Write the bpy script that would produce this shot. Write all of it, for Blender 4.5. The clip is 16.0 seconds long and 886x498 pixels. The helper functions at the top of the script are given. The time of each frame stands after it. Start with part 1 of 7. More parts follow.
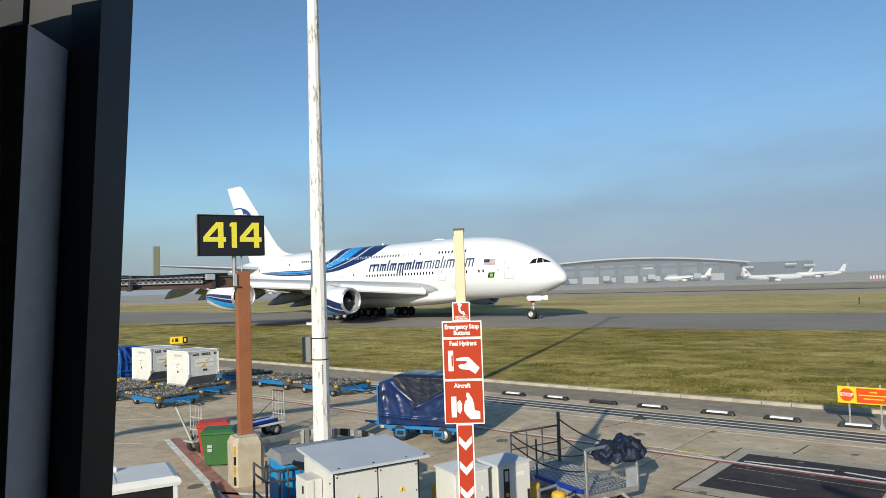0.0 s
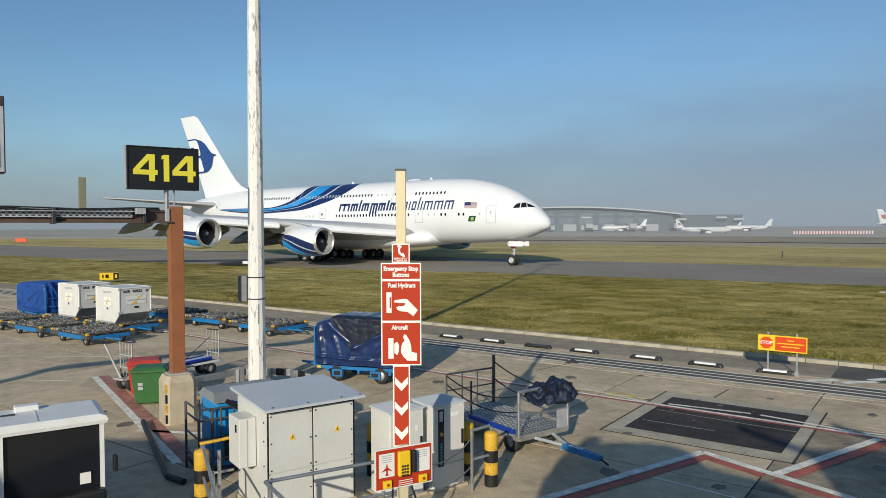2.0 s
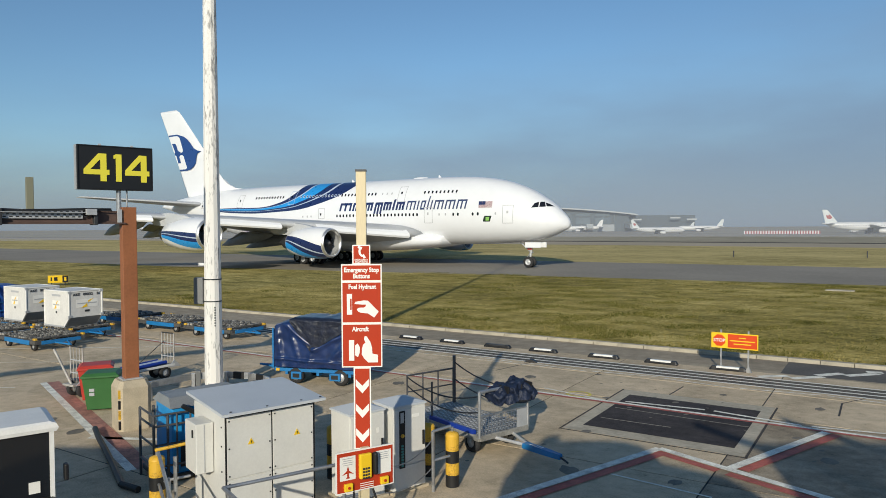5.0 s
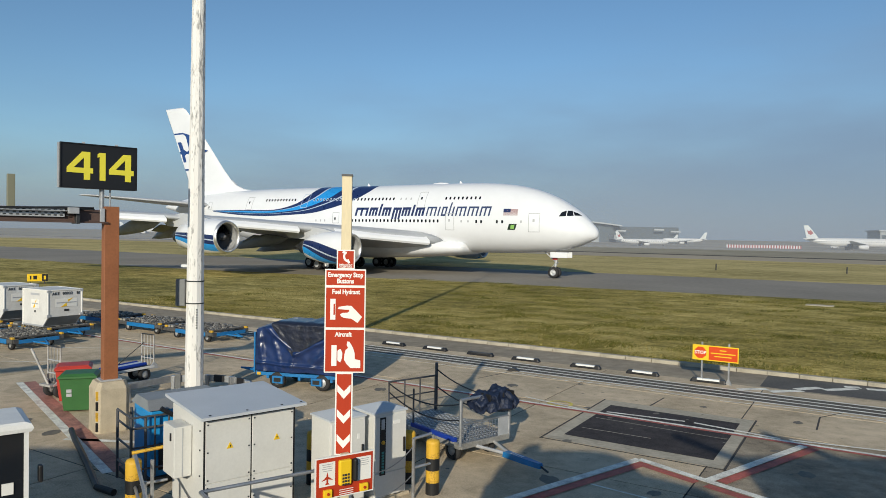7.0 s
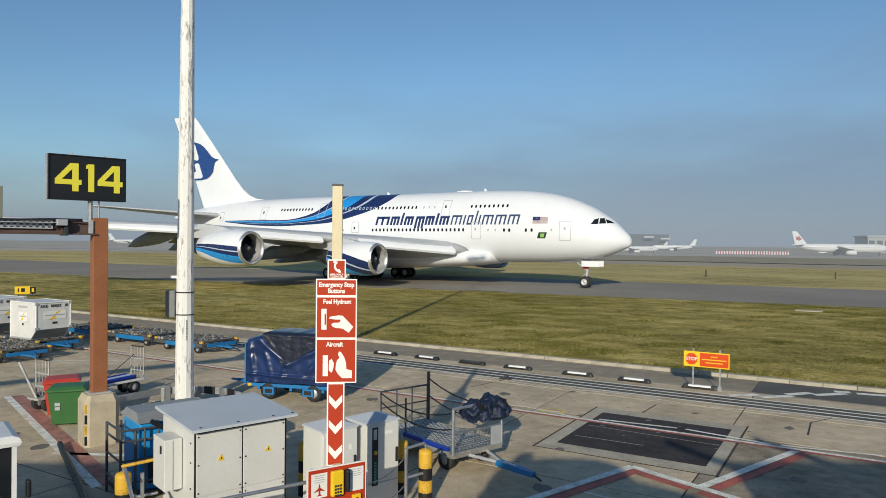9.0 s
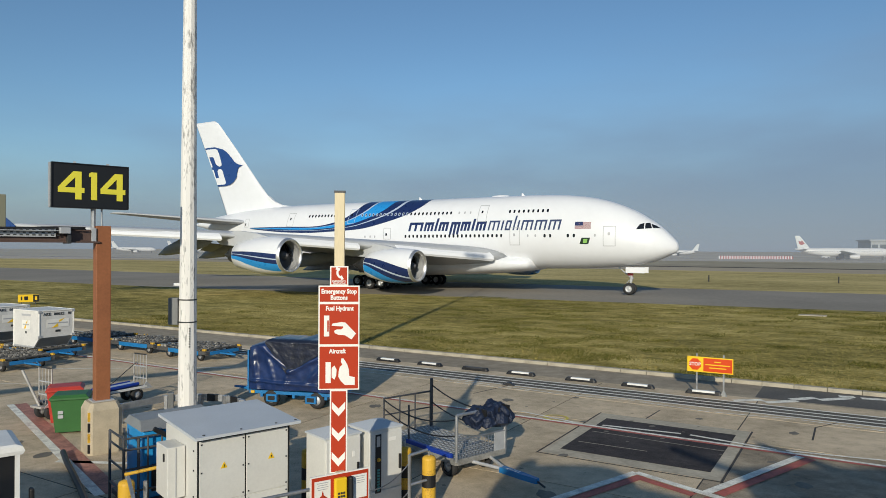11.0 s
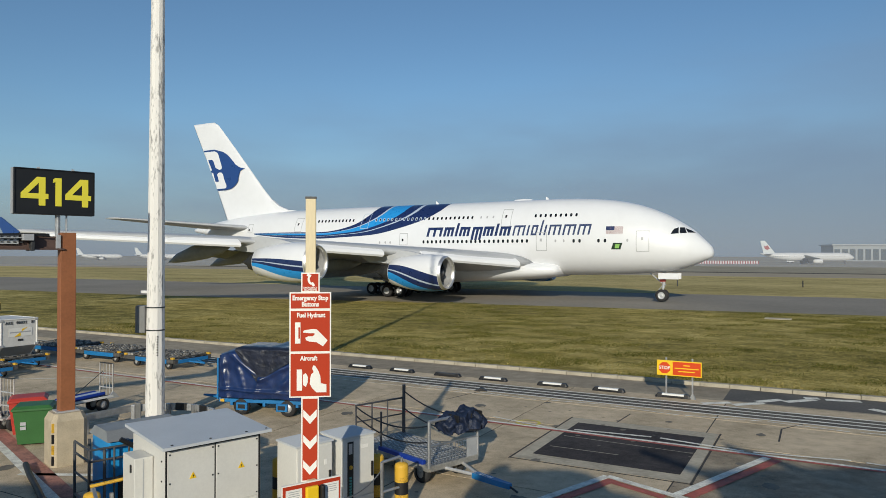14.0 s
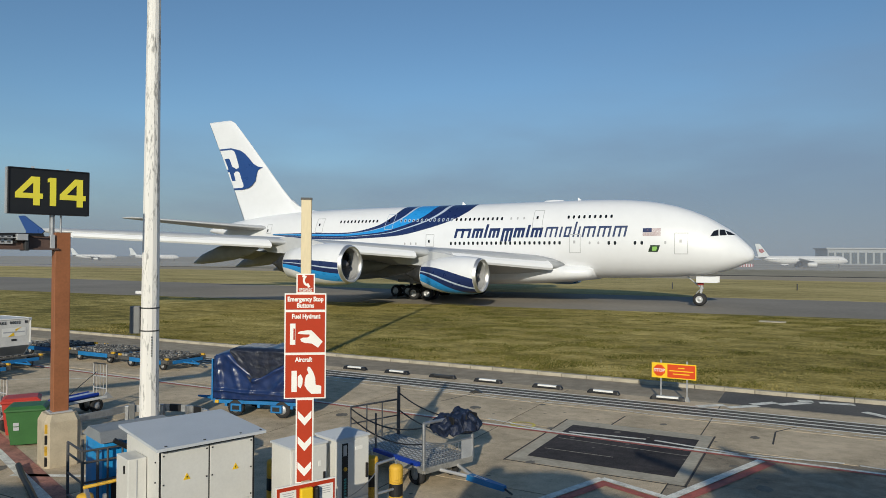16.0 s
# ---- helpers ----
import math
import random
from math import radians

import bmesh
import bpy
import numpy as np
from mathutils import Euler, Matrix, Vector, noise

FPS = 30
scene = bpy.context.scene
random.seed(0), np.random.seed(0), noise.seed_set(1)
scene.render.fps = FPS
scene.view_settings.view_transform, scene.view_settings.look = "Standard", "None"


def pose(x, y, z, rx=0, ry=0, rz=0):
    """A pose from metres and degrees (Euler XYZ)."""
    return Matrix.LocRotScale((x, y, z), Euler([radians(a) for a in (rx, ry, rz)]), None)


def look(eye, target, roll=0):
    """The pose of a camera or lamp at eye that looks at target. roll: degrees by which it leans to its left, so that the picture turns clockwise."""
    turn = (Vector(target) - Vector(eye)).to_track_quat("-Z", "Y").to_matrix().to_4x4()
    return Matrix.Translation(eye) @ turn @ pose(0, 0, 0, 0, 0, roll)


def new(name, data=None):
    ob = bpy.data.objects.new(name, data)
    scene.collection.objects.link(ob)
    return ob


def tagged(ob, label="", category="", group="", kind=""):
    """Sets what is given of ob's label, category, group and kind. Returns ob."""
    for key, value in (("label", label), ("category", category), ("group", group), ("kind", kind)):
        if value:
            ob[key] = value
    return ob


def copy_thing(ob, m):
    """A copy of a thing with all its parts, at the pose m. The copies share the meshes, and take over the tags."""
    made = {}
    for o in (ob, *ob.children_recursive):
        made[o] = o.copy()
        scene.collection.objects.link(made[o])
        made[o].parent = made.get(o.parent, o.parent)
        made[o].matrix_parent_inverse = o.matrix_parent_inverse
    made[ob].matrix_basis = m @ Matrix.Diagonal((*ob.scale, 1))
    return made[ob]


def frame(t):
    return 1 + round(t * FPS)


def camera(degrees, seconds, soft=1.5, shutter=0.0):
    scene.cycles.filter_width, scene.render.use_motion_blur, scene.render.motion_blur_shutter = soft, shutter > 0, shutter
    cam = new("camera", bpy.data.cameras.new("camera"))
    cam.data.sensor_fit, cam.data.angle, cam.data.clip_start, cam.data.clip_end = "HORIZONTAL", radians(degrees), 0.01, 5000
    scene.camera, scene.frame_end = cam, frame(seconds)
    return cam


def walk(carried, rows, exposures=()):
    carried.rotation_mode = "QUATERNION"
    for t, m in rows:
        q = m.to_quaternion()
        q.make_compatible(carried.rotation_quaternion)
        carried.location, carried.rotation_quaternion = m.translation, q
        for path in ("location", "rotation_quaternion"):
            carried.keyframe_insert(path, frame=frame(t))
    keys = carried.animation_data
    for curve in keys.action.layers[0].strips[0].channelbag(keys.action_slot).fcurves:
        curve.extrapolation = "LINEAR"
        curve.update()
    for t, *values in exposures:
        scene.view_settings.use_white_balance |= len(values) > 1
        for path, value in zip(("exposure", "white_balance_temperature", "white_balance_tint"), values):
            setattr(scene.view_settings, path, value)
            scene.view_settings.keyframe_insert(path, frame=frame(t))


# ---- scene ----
# the camera, held by the window of a boarding bridge
cam = camera(64.49, 16.0, soft=0.6)
PATH = [
    (0, 0.032, -0.160, 4.723, 9.19, 2.86, -1.89),
    (0.5, 0.057, -0.092, 4.698, 8.71, 1.02, -1.20),
    (1, 0.040, -0.105, 4.688, 8.52, 0.10, 1.27),
    (1.5, 0.055, -0.066, 4.705, 6.40, -0.99, -0.63),
    (2, 0.025, -0.010, 4.695, 4.52, -1.81, -0.20),
    (2.5, 0.012, 0.010, 4.694, 3.57, -1.38, -0.99),
    (3, 0.001, 0.023, 4.696, 2.52, -1.35, -0.22),
    (3.5, 0.000, 0.000, 4.700, 1.38, -1.73, -0.09),
    (4, 0.000, 0.000, 4.700, 1.29, -1.79, -0.54),
    (6.5, 0.000, 0.000, 4.700, 0.43, -1.49, 0.76),
    (7, 0.000, 0.000, 4.700, -0.03, -1.20, 1.02),
    (7.5, 0.000, 0.000, 4.700, -0.51, -1.12, 0.89),
    (8, 0.000, 0.000, 4.700, -0.93, -0.78, 1.13),
    (8.5, 0.000, 0.000, 4.700, -1.00, -0.63, 0.78),
    (9, 0.000, 0.000, 4.700, -0.76, -0.47, 0.55),
    (11.5, 0.000, 0.000, 4.700, -0.55, 0.20, 0.24),
    (12, 0.000, 0.000, 4.700, -0.58, 0.34, 0.16),
    (12.5, 0.000, 0.000, 4.700, -2.37, 0.30, 0.75),
    (13, 0.000, 0.000, 4.700, -3.32, 0.29, 0.08),
    (13.5, 0.000, 0.000, 4.700, -2.97, 0.39, 0.01),
    (14, 0.000, 0.000, 4.700, -2.85, 0.52, 0.07),
    (14.5, 0.000, 0.000, 4.700, -2.89, 0.54, 0.12),
    (15, 0.000, 0.000, 4.700, -2.87, 0.51, -0.04),
    (15.5, 0.000, 0.000, 4.700, -2.94, 0.58, 0.02),
    (16, 0.000, 0.000, 4.700, -3.21, 0.66, 0.32),
]
walk(cam, [(t, pose(x, y, z, 90 + pitch, 0, yaw) @ pose(0, 0, 0, 0, 0, roll)) for t, x, y, z, yaw, pitch, roll in PATH],
     exposures=[(0, 0.16), (0.5, 0.07), (1, 0.01), (1.5, -0.08), (2, -0.09), (4, -0.11), (9, -0.11), (11.5, -0.22), (12.5, -0.26), (16, -0.26)])

# ---- light ----
SUN_UP, SUN_FROM = 19.0, (-0.187, -0.982)
sun = new("sun", bpy.data.lights.new("sun", "SUN"))
sun.data.energy, sun.data.angle, sun.data.color = 4.2, radians(0.6), (1.0, 0.925, 0.76)
sun.matrix_world = look((0, 0, 0), (-SUN_FROM[0] * 2.904, -SUN_FROM[1] * 2.904, -1.0))
world = bpy.data.worlds.new("sky")
scene.world = world
world.use_nodes = True


def world_nodes():
    nt = world.node_tree
    nt.nodes.clear()
    out, back = nt.nodes.new("ShaderNodeOutputWorld"), nt.nodes.new("ShaderNodeBackground")
    sky = nt.nodes.new("ShaderNodeTexSky")
    sky.sky_type, sky.sun_disc = "NISHITA", False
    sky.sun_elevation, sky.sun_rotation = radians(SUN_UP), math.atan2(SUN_FROM[0], SUN_FROM[1])
    sky.air_density, sky.dust_density, sky.ozone_density = 1.0, 0.35, 3.0
    # a low bank of morning haze with a few soft wisps
    tc, sep = nt.nodes.new("ShaderNodeTexCoord"), nt.nodes.new("ShaderNodeSeparateXYZ")
    nz, mp = nt.nodes.new("ShaderNodeTexNoise"), nt.nodes.new("ShaderNodeMapping")
    mp.inputs["Scale"].default_value = (3.0, 3.0, 11.0)
    nz.inputs["Scale"].default_value, nz.inputs["Detail"].default_value = 1.3, 4.0
    add = nt.nodes.new("ShaderNodeMath")
    add.operation = "MULTIPLY_ADD"
    add.inputs[1].default_value = -0.16
    ramp = nt.nodes.new("ShaderNodeValToRGB")
    ramp.color_ramp.interpolation = "EASE"
    ramp.color_ramp.elements[0].position, ramp.color_ramp.elements[0].color = 0.0, (HAZE, HAZE, HAZE, 1)
    ramp.color_ramp.elements[1].position, ramp.color_ramp.elements[1].color = 0.26, (0, 0, 0, 1)
    off = nt.nodes.new("ShaderNodeMath")
    off.operation, off.inputs[1].default_value = "ADD", 0.065
    # the haze stands higher toward the east
    east = nt.nodes.new("ShaderNodeMath")
    east.operation, east.inputs[1].default_value = "MULTIPLY_ADD", -0.11
    mix = nt.nodes.new("ShaderNodeMix")
    mix.data_type = "RGBA"
    mix.inputs[7].default_value = HAZE_COLOUR
    link = nt.links.new
    link(tc.outputs["Generated"], sep.inputs[0])
    link(tc.outputs["Generated"], mp.inputs[0])
    link(mp.outputs[0], nz.inputs["Vector"])
    link(nz.outputs["Fac"], add.inputs[0])
    link(sep.outputs["Z"], add.inputs[2])
    link(sep.outputs["X"], east.inputs[0])
    link(add.outputs[0], east.inputs[2])
    link(east.outputs[0], off.inputs[0])
    link(off.outputs[0], ramp.inputs[0])
    link(ramp.outputs["Color"], mix.inputs[0])
    link(sky.outputs[0], mix.inputs[6])
    tint = nt.nodes.new("ShaderNodeMix")
    tint.data_type, tint.blend_type = "RGBA", "MULTIPLY"
    tint.inputs[0].default_value, tint.inputs[7].default_value = 1.0, (0.86, 1.0, 1.05, 1)
    link(mix.outputs[2], tint.inputs[6])
    link(tint.outputs[2], back.inputs[0])
    back.inputs[1].default_value = SKY_STRENGTH
    link(back.outputs[0], out.inputs[0])


HAZE, HAZE_COLOUR, SKY_STRENGTH = 0.84, (2.38, 2.80, 3.82, 1), 0.106
world_nodes()


# ---- materials ----
def material(name, colour, rough=0.6, metal=0.0, vary=0.12, scale=3.0, bump=0.0, fine=40.0, other=None, coat=0.0, spec=0.5, each=0.0, stretch=(1, 1, 1), lo=0.36, hi=0.64):
    """Colour with a broad and a fine noise, roughness that follows them, and a fine relief."""
    m = bpy.data.materials.new(name)
    m.use_nodes = True
    nt = m.node_tree
    b = nt.nodes["Principled BSDF"]
    b.inputs["Metallic"].default_value, b.inputs["Roughness"].default_value = metal, rough
    b.inputs["Coat Weight"].default_value, b.inputs["Specular IOR Level"].default_value = coat, spec
    link, node = nt.links.new, nt.nodes.new
    tc, mp = node("ShaderNodeTexCoord"), node("ShaderNodeMapping")
    mp.inputs["Scale"].default_value = stretch
    link(tc.outputs["Object"], mp.inputs[0])
    n1, n2 = node("ShaderNodeTexNoise"), node("ShaderNodeTexNoise")
    n1.inputs["Scale"].default_value, n1.inputs["Detail"].default_value = scale, 5
    n2.inputs["Scale"].default_value, n2.inputs["Detail"].default_value = fine, 3
    for n in (n1, n2):
        link(mp.outputs[0], n.inputs["Vector"])
    mixf = node("ShaderNodeMix")
    mixf.inputs[0].default_value = 0.4
    link(n1.outputs["Fac"], mixf.inputs[2])
    link(n2.outputs["Fac"], mixf.inputs[3])
    fac = mixf.outputs[0]
    if each:
        info, am = node("ShaderNodeObjectInfo"), node("ShaderNodeMath")
        am.operation, am.inputs[1].default_value = "MULTIPLY_ADD", each
        link(info.outputs["Random"], am.inputs[0])
        link(fac, am.inputs[2])
        fac = am.outputs[0]
    ramp = node("ShaderNodeValToRGB")
    dark = [c * (1 - vary) for c in colour]
    light = list(other) if other else [min(1, c * (1 + vary)) for c in colour]
    ramp.color_ramp.elements[0].position, ramp.color_ramp.elements[0].color = lo, (*dark, 1)
    ramp.color_ramp.elements[1].position, ramp.color_ramp.elements[1].color = hi, (*light, 1)
    link(fac, ramp.inputs[0])
    link(ramp.outputs[0], b.inputs["Base Color"])
    rr = node("ShaderNodeMapRange")
    rr.inputs[3].default_value, rr.inputs[4].default_value = max(0.02, rough - 0.1), min(1, rough + 0.1)
    link(n1.outputs["Fac"], rr.inputs[0])
    link(rr.outputs[0], b.inputs["Roughness"])
    if bump:
        bp = node("ShaderNodeBump")
        bp.inputs["Strength"].default_value, bp.inputs["Distance"].default_value = bump, 0.02
        link(n2.outputs["Fac"], bp.inputs["Height"])
        link(bp.outputs[0], b.inputs["Normal"])
    return m


def ground_material(name, dark, mid, light, spot, broad, medium, grain, bump=0.4, stretch=(1, 1, 1), spots=0.34, rough=0.9):
    """Ground seen from near to far: broad tone, blotches, sparse dark spots and a gritty grain with relief."""
    m = bpy.data.materials.new(name)
    m.use_nodes = True
    nt = m.node_tree
    b = nt.nodes["Principled BSDF"]
    b.inputs["Roughness"].default_value, b.inputs["Specular IOR Level"].default_value = rough, 0.2
    link, node = nt.links.new, nt.nodes.new
    tc, mp = node("ShaderNodeTexCoord"), node("ShaderNodeMapping")
    mp.inputs["Scale"].default_value = stretch
    link(tc.outputs["Object"], mp.inputs[0])
    info, shift = node("ShaderNodeObjectInfo"), node("ShaderNodeVectorMath")
    shift.operation = "MULTIPLY_ADD"
    shift.inputs[1].default_value = (37.0, 23.0, 0.0)
    link(info.outputs["Random"], shift.inputs[0])
    link(mp.outputs[0], shift.inputs[2])
    def noise_of(scale, detail, rough_n=0.6):
        n = node("ShaderNodeTexNoise")
        n.inputs["Scale"].default_value, n.inputs["Detail"].default_value, n.inputs["Roughness"].default_value = scale, detail, rough_n
        link(shift.outputs[0], n.inputs["Vector"])
        return n.outputs["Fac"]
    def blend(a, c, f):
        x = node("ShaderNodeMix")
        x.inputs[0].default_value = f
        link(a, x.inputs[2])
        link(c, x.inputs[3])
        return x.outputs[0]
    n1, n2, n3 = noise_of(broad, 4), noise_of(medium, 6, 0.7), noise_of(grain, 4, 0.75)
    tone = blend(blend(n1, n2, 0.5), n3, 0.38)
    ramp = node("ShaderNodeValToRGB")
    e = ramp.color_ramp.elements
    e[0].position, e[0].color = 0.41, (*dark, 1)
    e[1].position, e[1].color = 0.59, (*light, 1)
    k = e.new(0.5)
    k.color = (*mid, 1)
    link(tone, ramp.inputs[0])
    sp, cover = node("ShaderNodeMapRange"), node("ShaderNodeMix")
    sp.inputs[1].default_value, sp.inputs[2].default_value, sp.inputs[3].default_value, sp.inputs[4].default_value = spots, spots - 0.06, 0.0, 0.8
    link(blend(n2, noise_of(medium * 2.7, 3), 0.6), sp.inputs[0])
    cover.data_type = "RGBA"
    cover.inputs[7].default_value = (*spot, 1)
    link(sp.outputs[0], cover.inputs[0])
    link(ramp.outputs[0], cover.inputs[6])
    link(cover.outputs[2], b.inputs["Base Color"])
    bp = node("ShaderNodeBump")
    bp.inputs["Strength"].default_value, bp.inputs["Distance"].default_value = bump, 0.02
    link(n3, bp.inputs["Height"])
    link(bp.outputs[0], b.inputs["Normal"])
    return m


def plain(name, colour, rough=0.5, metal=0.0, coat=0.0):
    return material(name, colour, rough, metal, vary=0.05, scale=2.0, fine=60.0, coat=coat)


def glowing(name, colour, strength):
    m = plain(name, colour)
    b = m.node_tree.nodes["Principled BSDF"]
    b.inputs["Emission Color"].default_value, b.inputs["Emission Strength"].default_value = (*colour, 1), strength
    return m


CONCRETE = ground_material("apron_concrete", (0.38, 0.304, 0.203), (0.58, 0.468, 0.32), (0.74, 0.60, 0.42), (0.14, 0.115, 0.085), 0.4, 2.4, 34.0, 0.5, spots=0.38)
GROOVE = material("worn_dark_band", (0.125, 0.113, 0.095), 0.9, spec=0.2, vary=0.25, scale=0.6, fine=8.0)
WORN_CONCRETE = ground_material("worn_stand_concrete", (0.20, 0.165, 0.118), (0.345, 0.285, 0.205), (0.50, 0.415, 0.30), (0.085, 0.072, 0.056), 0.5, 2.8, 34.0, 0.5, spots=0.40)
ASPHALT = ground_material("asphalt", (0.25, 0.21, 0.155), (0.35, 0.295, 0.22), (0.46, 0.39, 0.29), (0.13, 0.11, 0.088), 0.25, 2.0, 40.0, 0.6, spots=0.37)
DARK_ASPHALT = ground_material("dark_patch_asphalt", (0.034, 0.03, 0.031), (0.055, 0.049, 0.05), (0.085, 0.075, 0.073), (0.02, 0.018, 0.018), 0.8, 4.0, 45.0, 0.6, spots=0.36)
TAXIWAY = material("taxiway_asphalt", (0.29, 0.26, 0.215), 0.9, vary=0.15, scale=0.08, fine=2.0, spec=0.2)
GRASS = ground_material("grass", (0.105, 0.093, 0.017), (0.30, 0.243, 0.06), (0.60, 0.48, 0.175), (0.062, 0.062, 0.012), 0.10, 0.8, 6.0, 1.0, (0.6, 1.0, 1), spots=0.385, rough=0.95)
DRY_GRASS = ground_material("dry_grass", (0.26, 0.21, 0.07), (0.48, 0.385, 0.15), (0.66, 0.53, 0.24), (0.15, 0.13, 0.04), 0.06, 0.5, 3.0, 0.6, (0.5, 1.0, 1), spots=0.37, rough=0.95)
FAR_RUNWAY = material("far_runway_concrete", (0.44, 0.375, 0.28), 0.95, vary=0.12, scale=0.03, fine=0.5, spec=0.1)
FAR_FIELD = material("far_field", (0.36, 0.325, 0.24), 0.95, vary=0.2, scale=0.01, fine=0.15, other=(0.46, 0.41, 0.31), spec=0.1)
KERB = material("kerb_concrete", (0.37, 0.335, 0.265), 0.88, vary=0.25, scale=2.0, bump=0.2, each=0.1, spec=0.25)
FRAME = material("pale_concrete_border", (0.47, 0.42, 0.325), 0.88, vary=0.22, scale=1.2, fine=9.0, bump=0.2, spec=0.25)
STAIN = material("oily_concrete", (0.17, 0.15, 0.115), 0.7, vary=0.3, scale=2.0, fine=14.0)
WET_ROAD = material("resurfaced_asphalt", (0.105, 0.097, 0.085), 0.85, vary=0.3, scale=0.6, fine=12.0, bump=0.3)
WHITE_LINE = material("worn_white_paint", (0.80, 0.76, 0.67), 0.8, spec=0.2, vary=0.3, scale=4.0, fine=30.0)
RED_LINE = material("worn_red_paint", (0.42, 0.11, 0.08), 0.7, vary=0.3, scale=3.0, fine=25.0)
YELLOW_LINE = material("worn_yellow_paint", (0.62, 0.52, 0.09), 0.7, vary=0.35, scale=4.0, fine=30.0)
JOINT = plain("joint_filler", (0.055, 0.05, 0.045), 0.9)
PLANE_WHITE = material("aircraft_white", (0.755, 0.77, 0.795), 0.34, vary=0.02, scale=0.3, fine=1.2, coat=0.25)
PLANE_GREY = material("aircraft_grey", (0.45, 0.465, 0.485), 0.35, vary=0.06, scale=0.5, fine=2.0)
WING_DARK = material("wing_underside_grey", (0.235, 0.25, 0.27), 0.45, vary=0.12, scale=0.6, fine=3.0)
NAVY = plain("navy_paint", (0.012, 0.026, 0.10), 0.3, coat=0.2)
SKY_BLUE = plain("bright_blue_paint", (0.02, 0.27, 0.66), 0.3, coat=0.2)
PALE_LINE = plain("silver_blue_paint", (0.42, 0.50, 0.62), 0.35)
TAIL_BLUE = plain("tail_blue_paint", (0.018, 0.06, 0.22), 0.3)
CHROME = material("polished_metal", (0.66, 0.66, 0.66), 0.38, 0.85, vary=0.06)
STEEL = material("galvanised_steel", (0.45, 0.46, 0.47), 0.42, 0.8, vary=0.18, scale=5.0, fine=30.0)
ALU = material("grey_aluminium", (0.52, 0.53, 0.54), 0.45, 0.4, vary=0.1, scale=4.0)
DARK_METAL = material("dark_metal", (0.05, 0.052, 0.055), 0.5, 0.4, vary=0.2)
BLACK = plain("black_plastic", (0.012, 0.012, 0.013), 0.5)
RUBBER = material("tyre_rubber", (0.022, 0.022, 0.023), 0.8, vary=0.2)
GLASS_DARK = plain("dark_window_glass", (0.012, 0.014, 0.018), 0.08)
LINE_GREY = plain("outline_grey", (0.42, 0.43, 0.45), 0.4)


# ---- building helpers ----
TURN = -31.43  # the taxiway's direction
AX, AY = Vector((0.8532, -0.5215, 0)), Vector((0.5215, 0.8532, 0))


def at(u, c, z=0.0, turn=0.0):
    """A pose u metres along the taxiway and c metres across, away from the window."""
    p = AX * u + AY * c
    return pose(p.x, p.y, z, 0, 0, TURN + turn)


def mesh_object(name, bm, mat, smooth=False):
    me = bpy.data.meshes.new(name)
    bm.normal_update()
    bm.to_mesh(me)
    bm.free()
    for m in mat if isinstance(mat, (list, tuple)) else (mat,):
        me.materials.append(m)
    if smooth:
        for p in me.polygons:
            p.use_smooth = True
    return new(name, me)


def part(name, bm, mat, parent=None, label="", smooth=False, m=None):
    ob = mesh_object(name, bm, mat, smooth)
    ob.parent = parent
    if m is not None:
        ob.matrix_basis = m
    return tagged(ob, label) if label else ob


def share(name, ob, parent, m):
    """Another piece on the same mesh."""
    o = new(name, ob.data)
    o.parent, o.matrix_basis = parent, m
    return o


def thing(name, m, label, category, group="", kind=""):
    ob = new(name)
    ob.empty_display_size = 0.2
    ob.matrix_basis = m
    return tagged(ob, label, category, group, kind)


def box(bm, centre, size, bevel=0.0, m=None):
    r = bmesh.ops.create_cube(bm, size=1.0)
    vs = r["verts"]
    t = Matrix.Translation(centre) @ Matrix.Diagonal((*size, 1))
    bmesh.ops.transform(bm, matrix=(m @ t) if m is not None else t, verts=vs)
    if bevel:
        es = list({e for v in vs for e in v.link_edges})
        bmesh.ops.bevel(bm, geom=es, offset=bevel, segments=2, affect="EDGES", profile=0.5)
    return bm


def boxed(centre, size, bevel=0.0, m=None):
    return box(bmesh.new(), centre, size, bevel, m)


def rod(bm, a, b, r0, r1=None, n=10, cap=True):
    a, b = Vector(a), Vector(b)
    d = b - a
    q = d.to_track_quat("Z", "Y").to_matrix().to_4x4()
    bmesh.ops.create_cone(bm, cap_ends=cap, segments=n, radius1=r0, radius2=r0 if r1 is None else r1, depth=d.length,
                          matrix=Matrix.Translation((a + b) / 2) @ q)
    return bm


def tube(bm, pts, r, n=8):
    for a, b in zip(pts, pts[1:]):
        rod(bm, a, b, r, n=n)
    return bm


def rings(bm, loops, close=True, caps=(False, False)):
    """Skin over rings of points, each of the same count."""
    vs = [[bm.verts.new(p) for p in loop] for loop in loops]
    n = len(vs[0])
    for a, b in zip(vs, vs[1:]):
        for i in range(n if close else n - 1):
            j = (i + 1) % n
            bm.faces.new((a[i], a[j], b[j], b[i]))
    if caps[0]:
        bm.faces.new(vs[0][::-1])
    if caps[1]:
        bm.faces.new(vs[-1])
    return bm


def lathe(bm, profile, n=32, axis="Z", m=None):
    """A turned shape from (radius, height) pairs."""
    def place(r, h, a):
        p = Vector((r * math.cos(a), r * math.sin(a), h)) if axis == "Z" else Vector((h, r * math.cos(a), r * math.sin(a)))
        return m @ p if m is not None else p
    return rings(bm, [[place(r, h, 2 * math.pi * i / n) for i in range(n)] for r, h in profile])


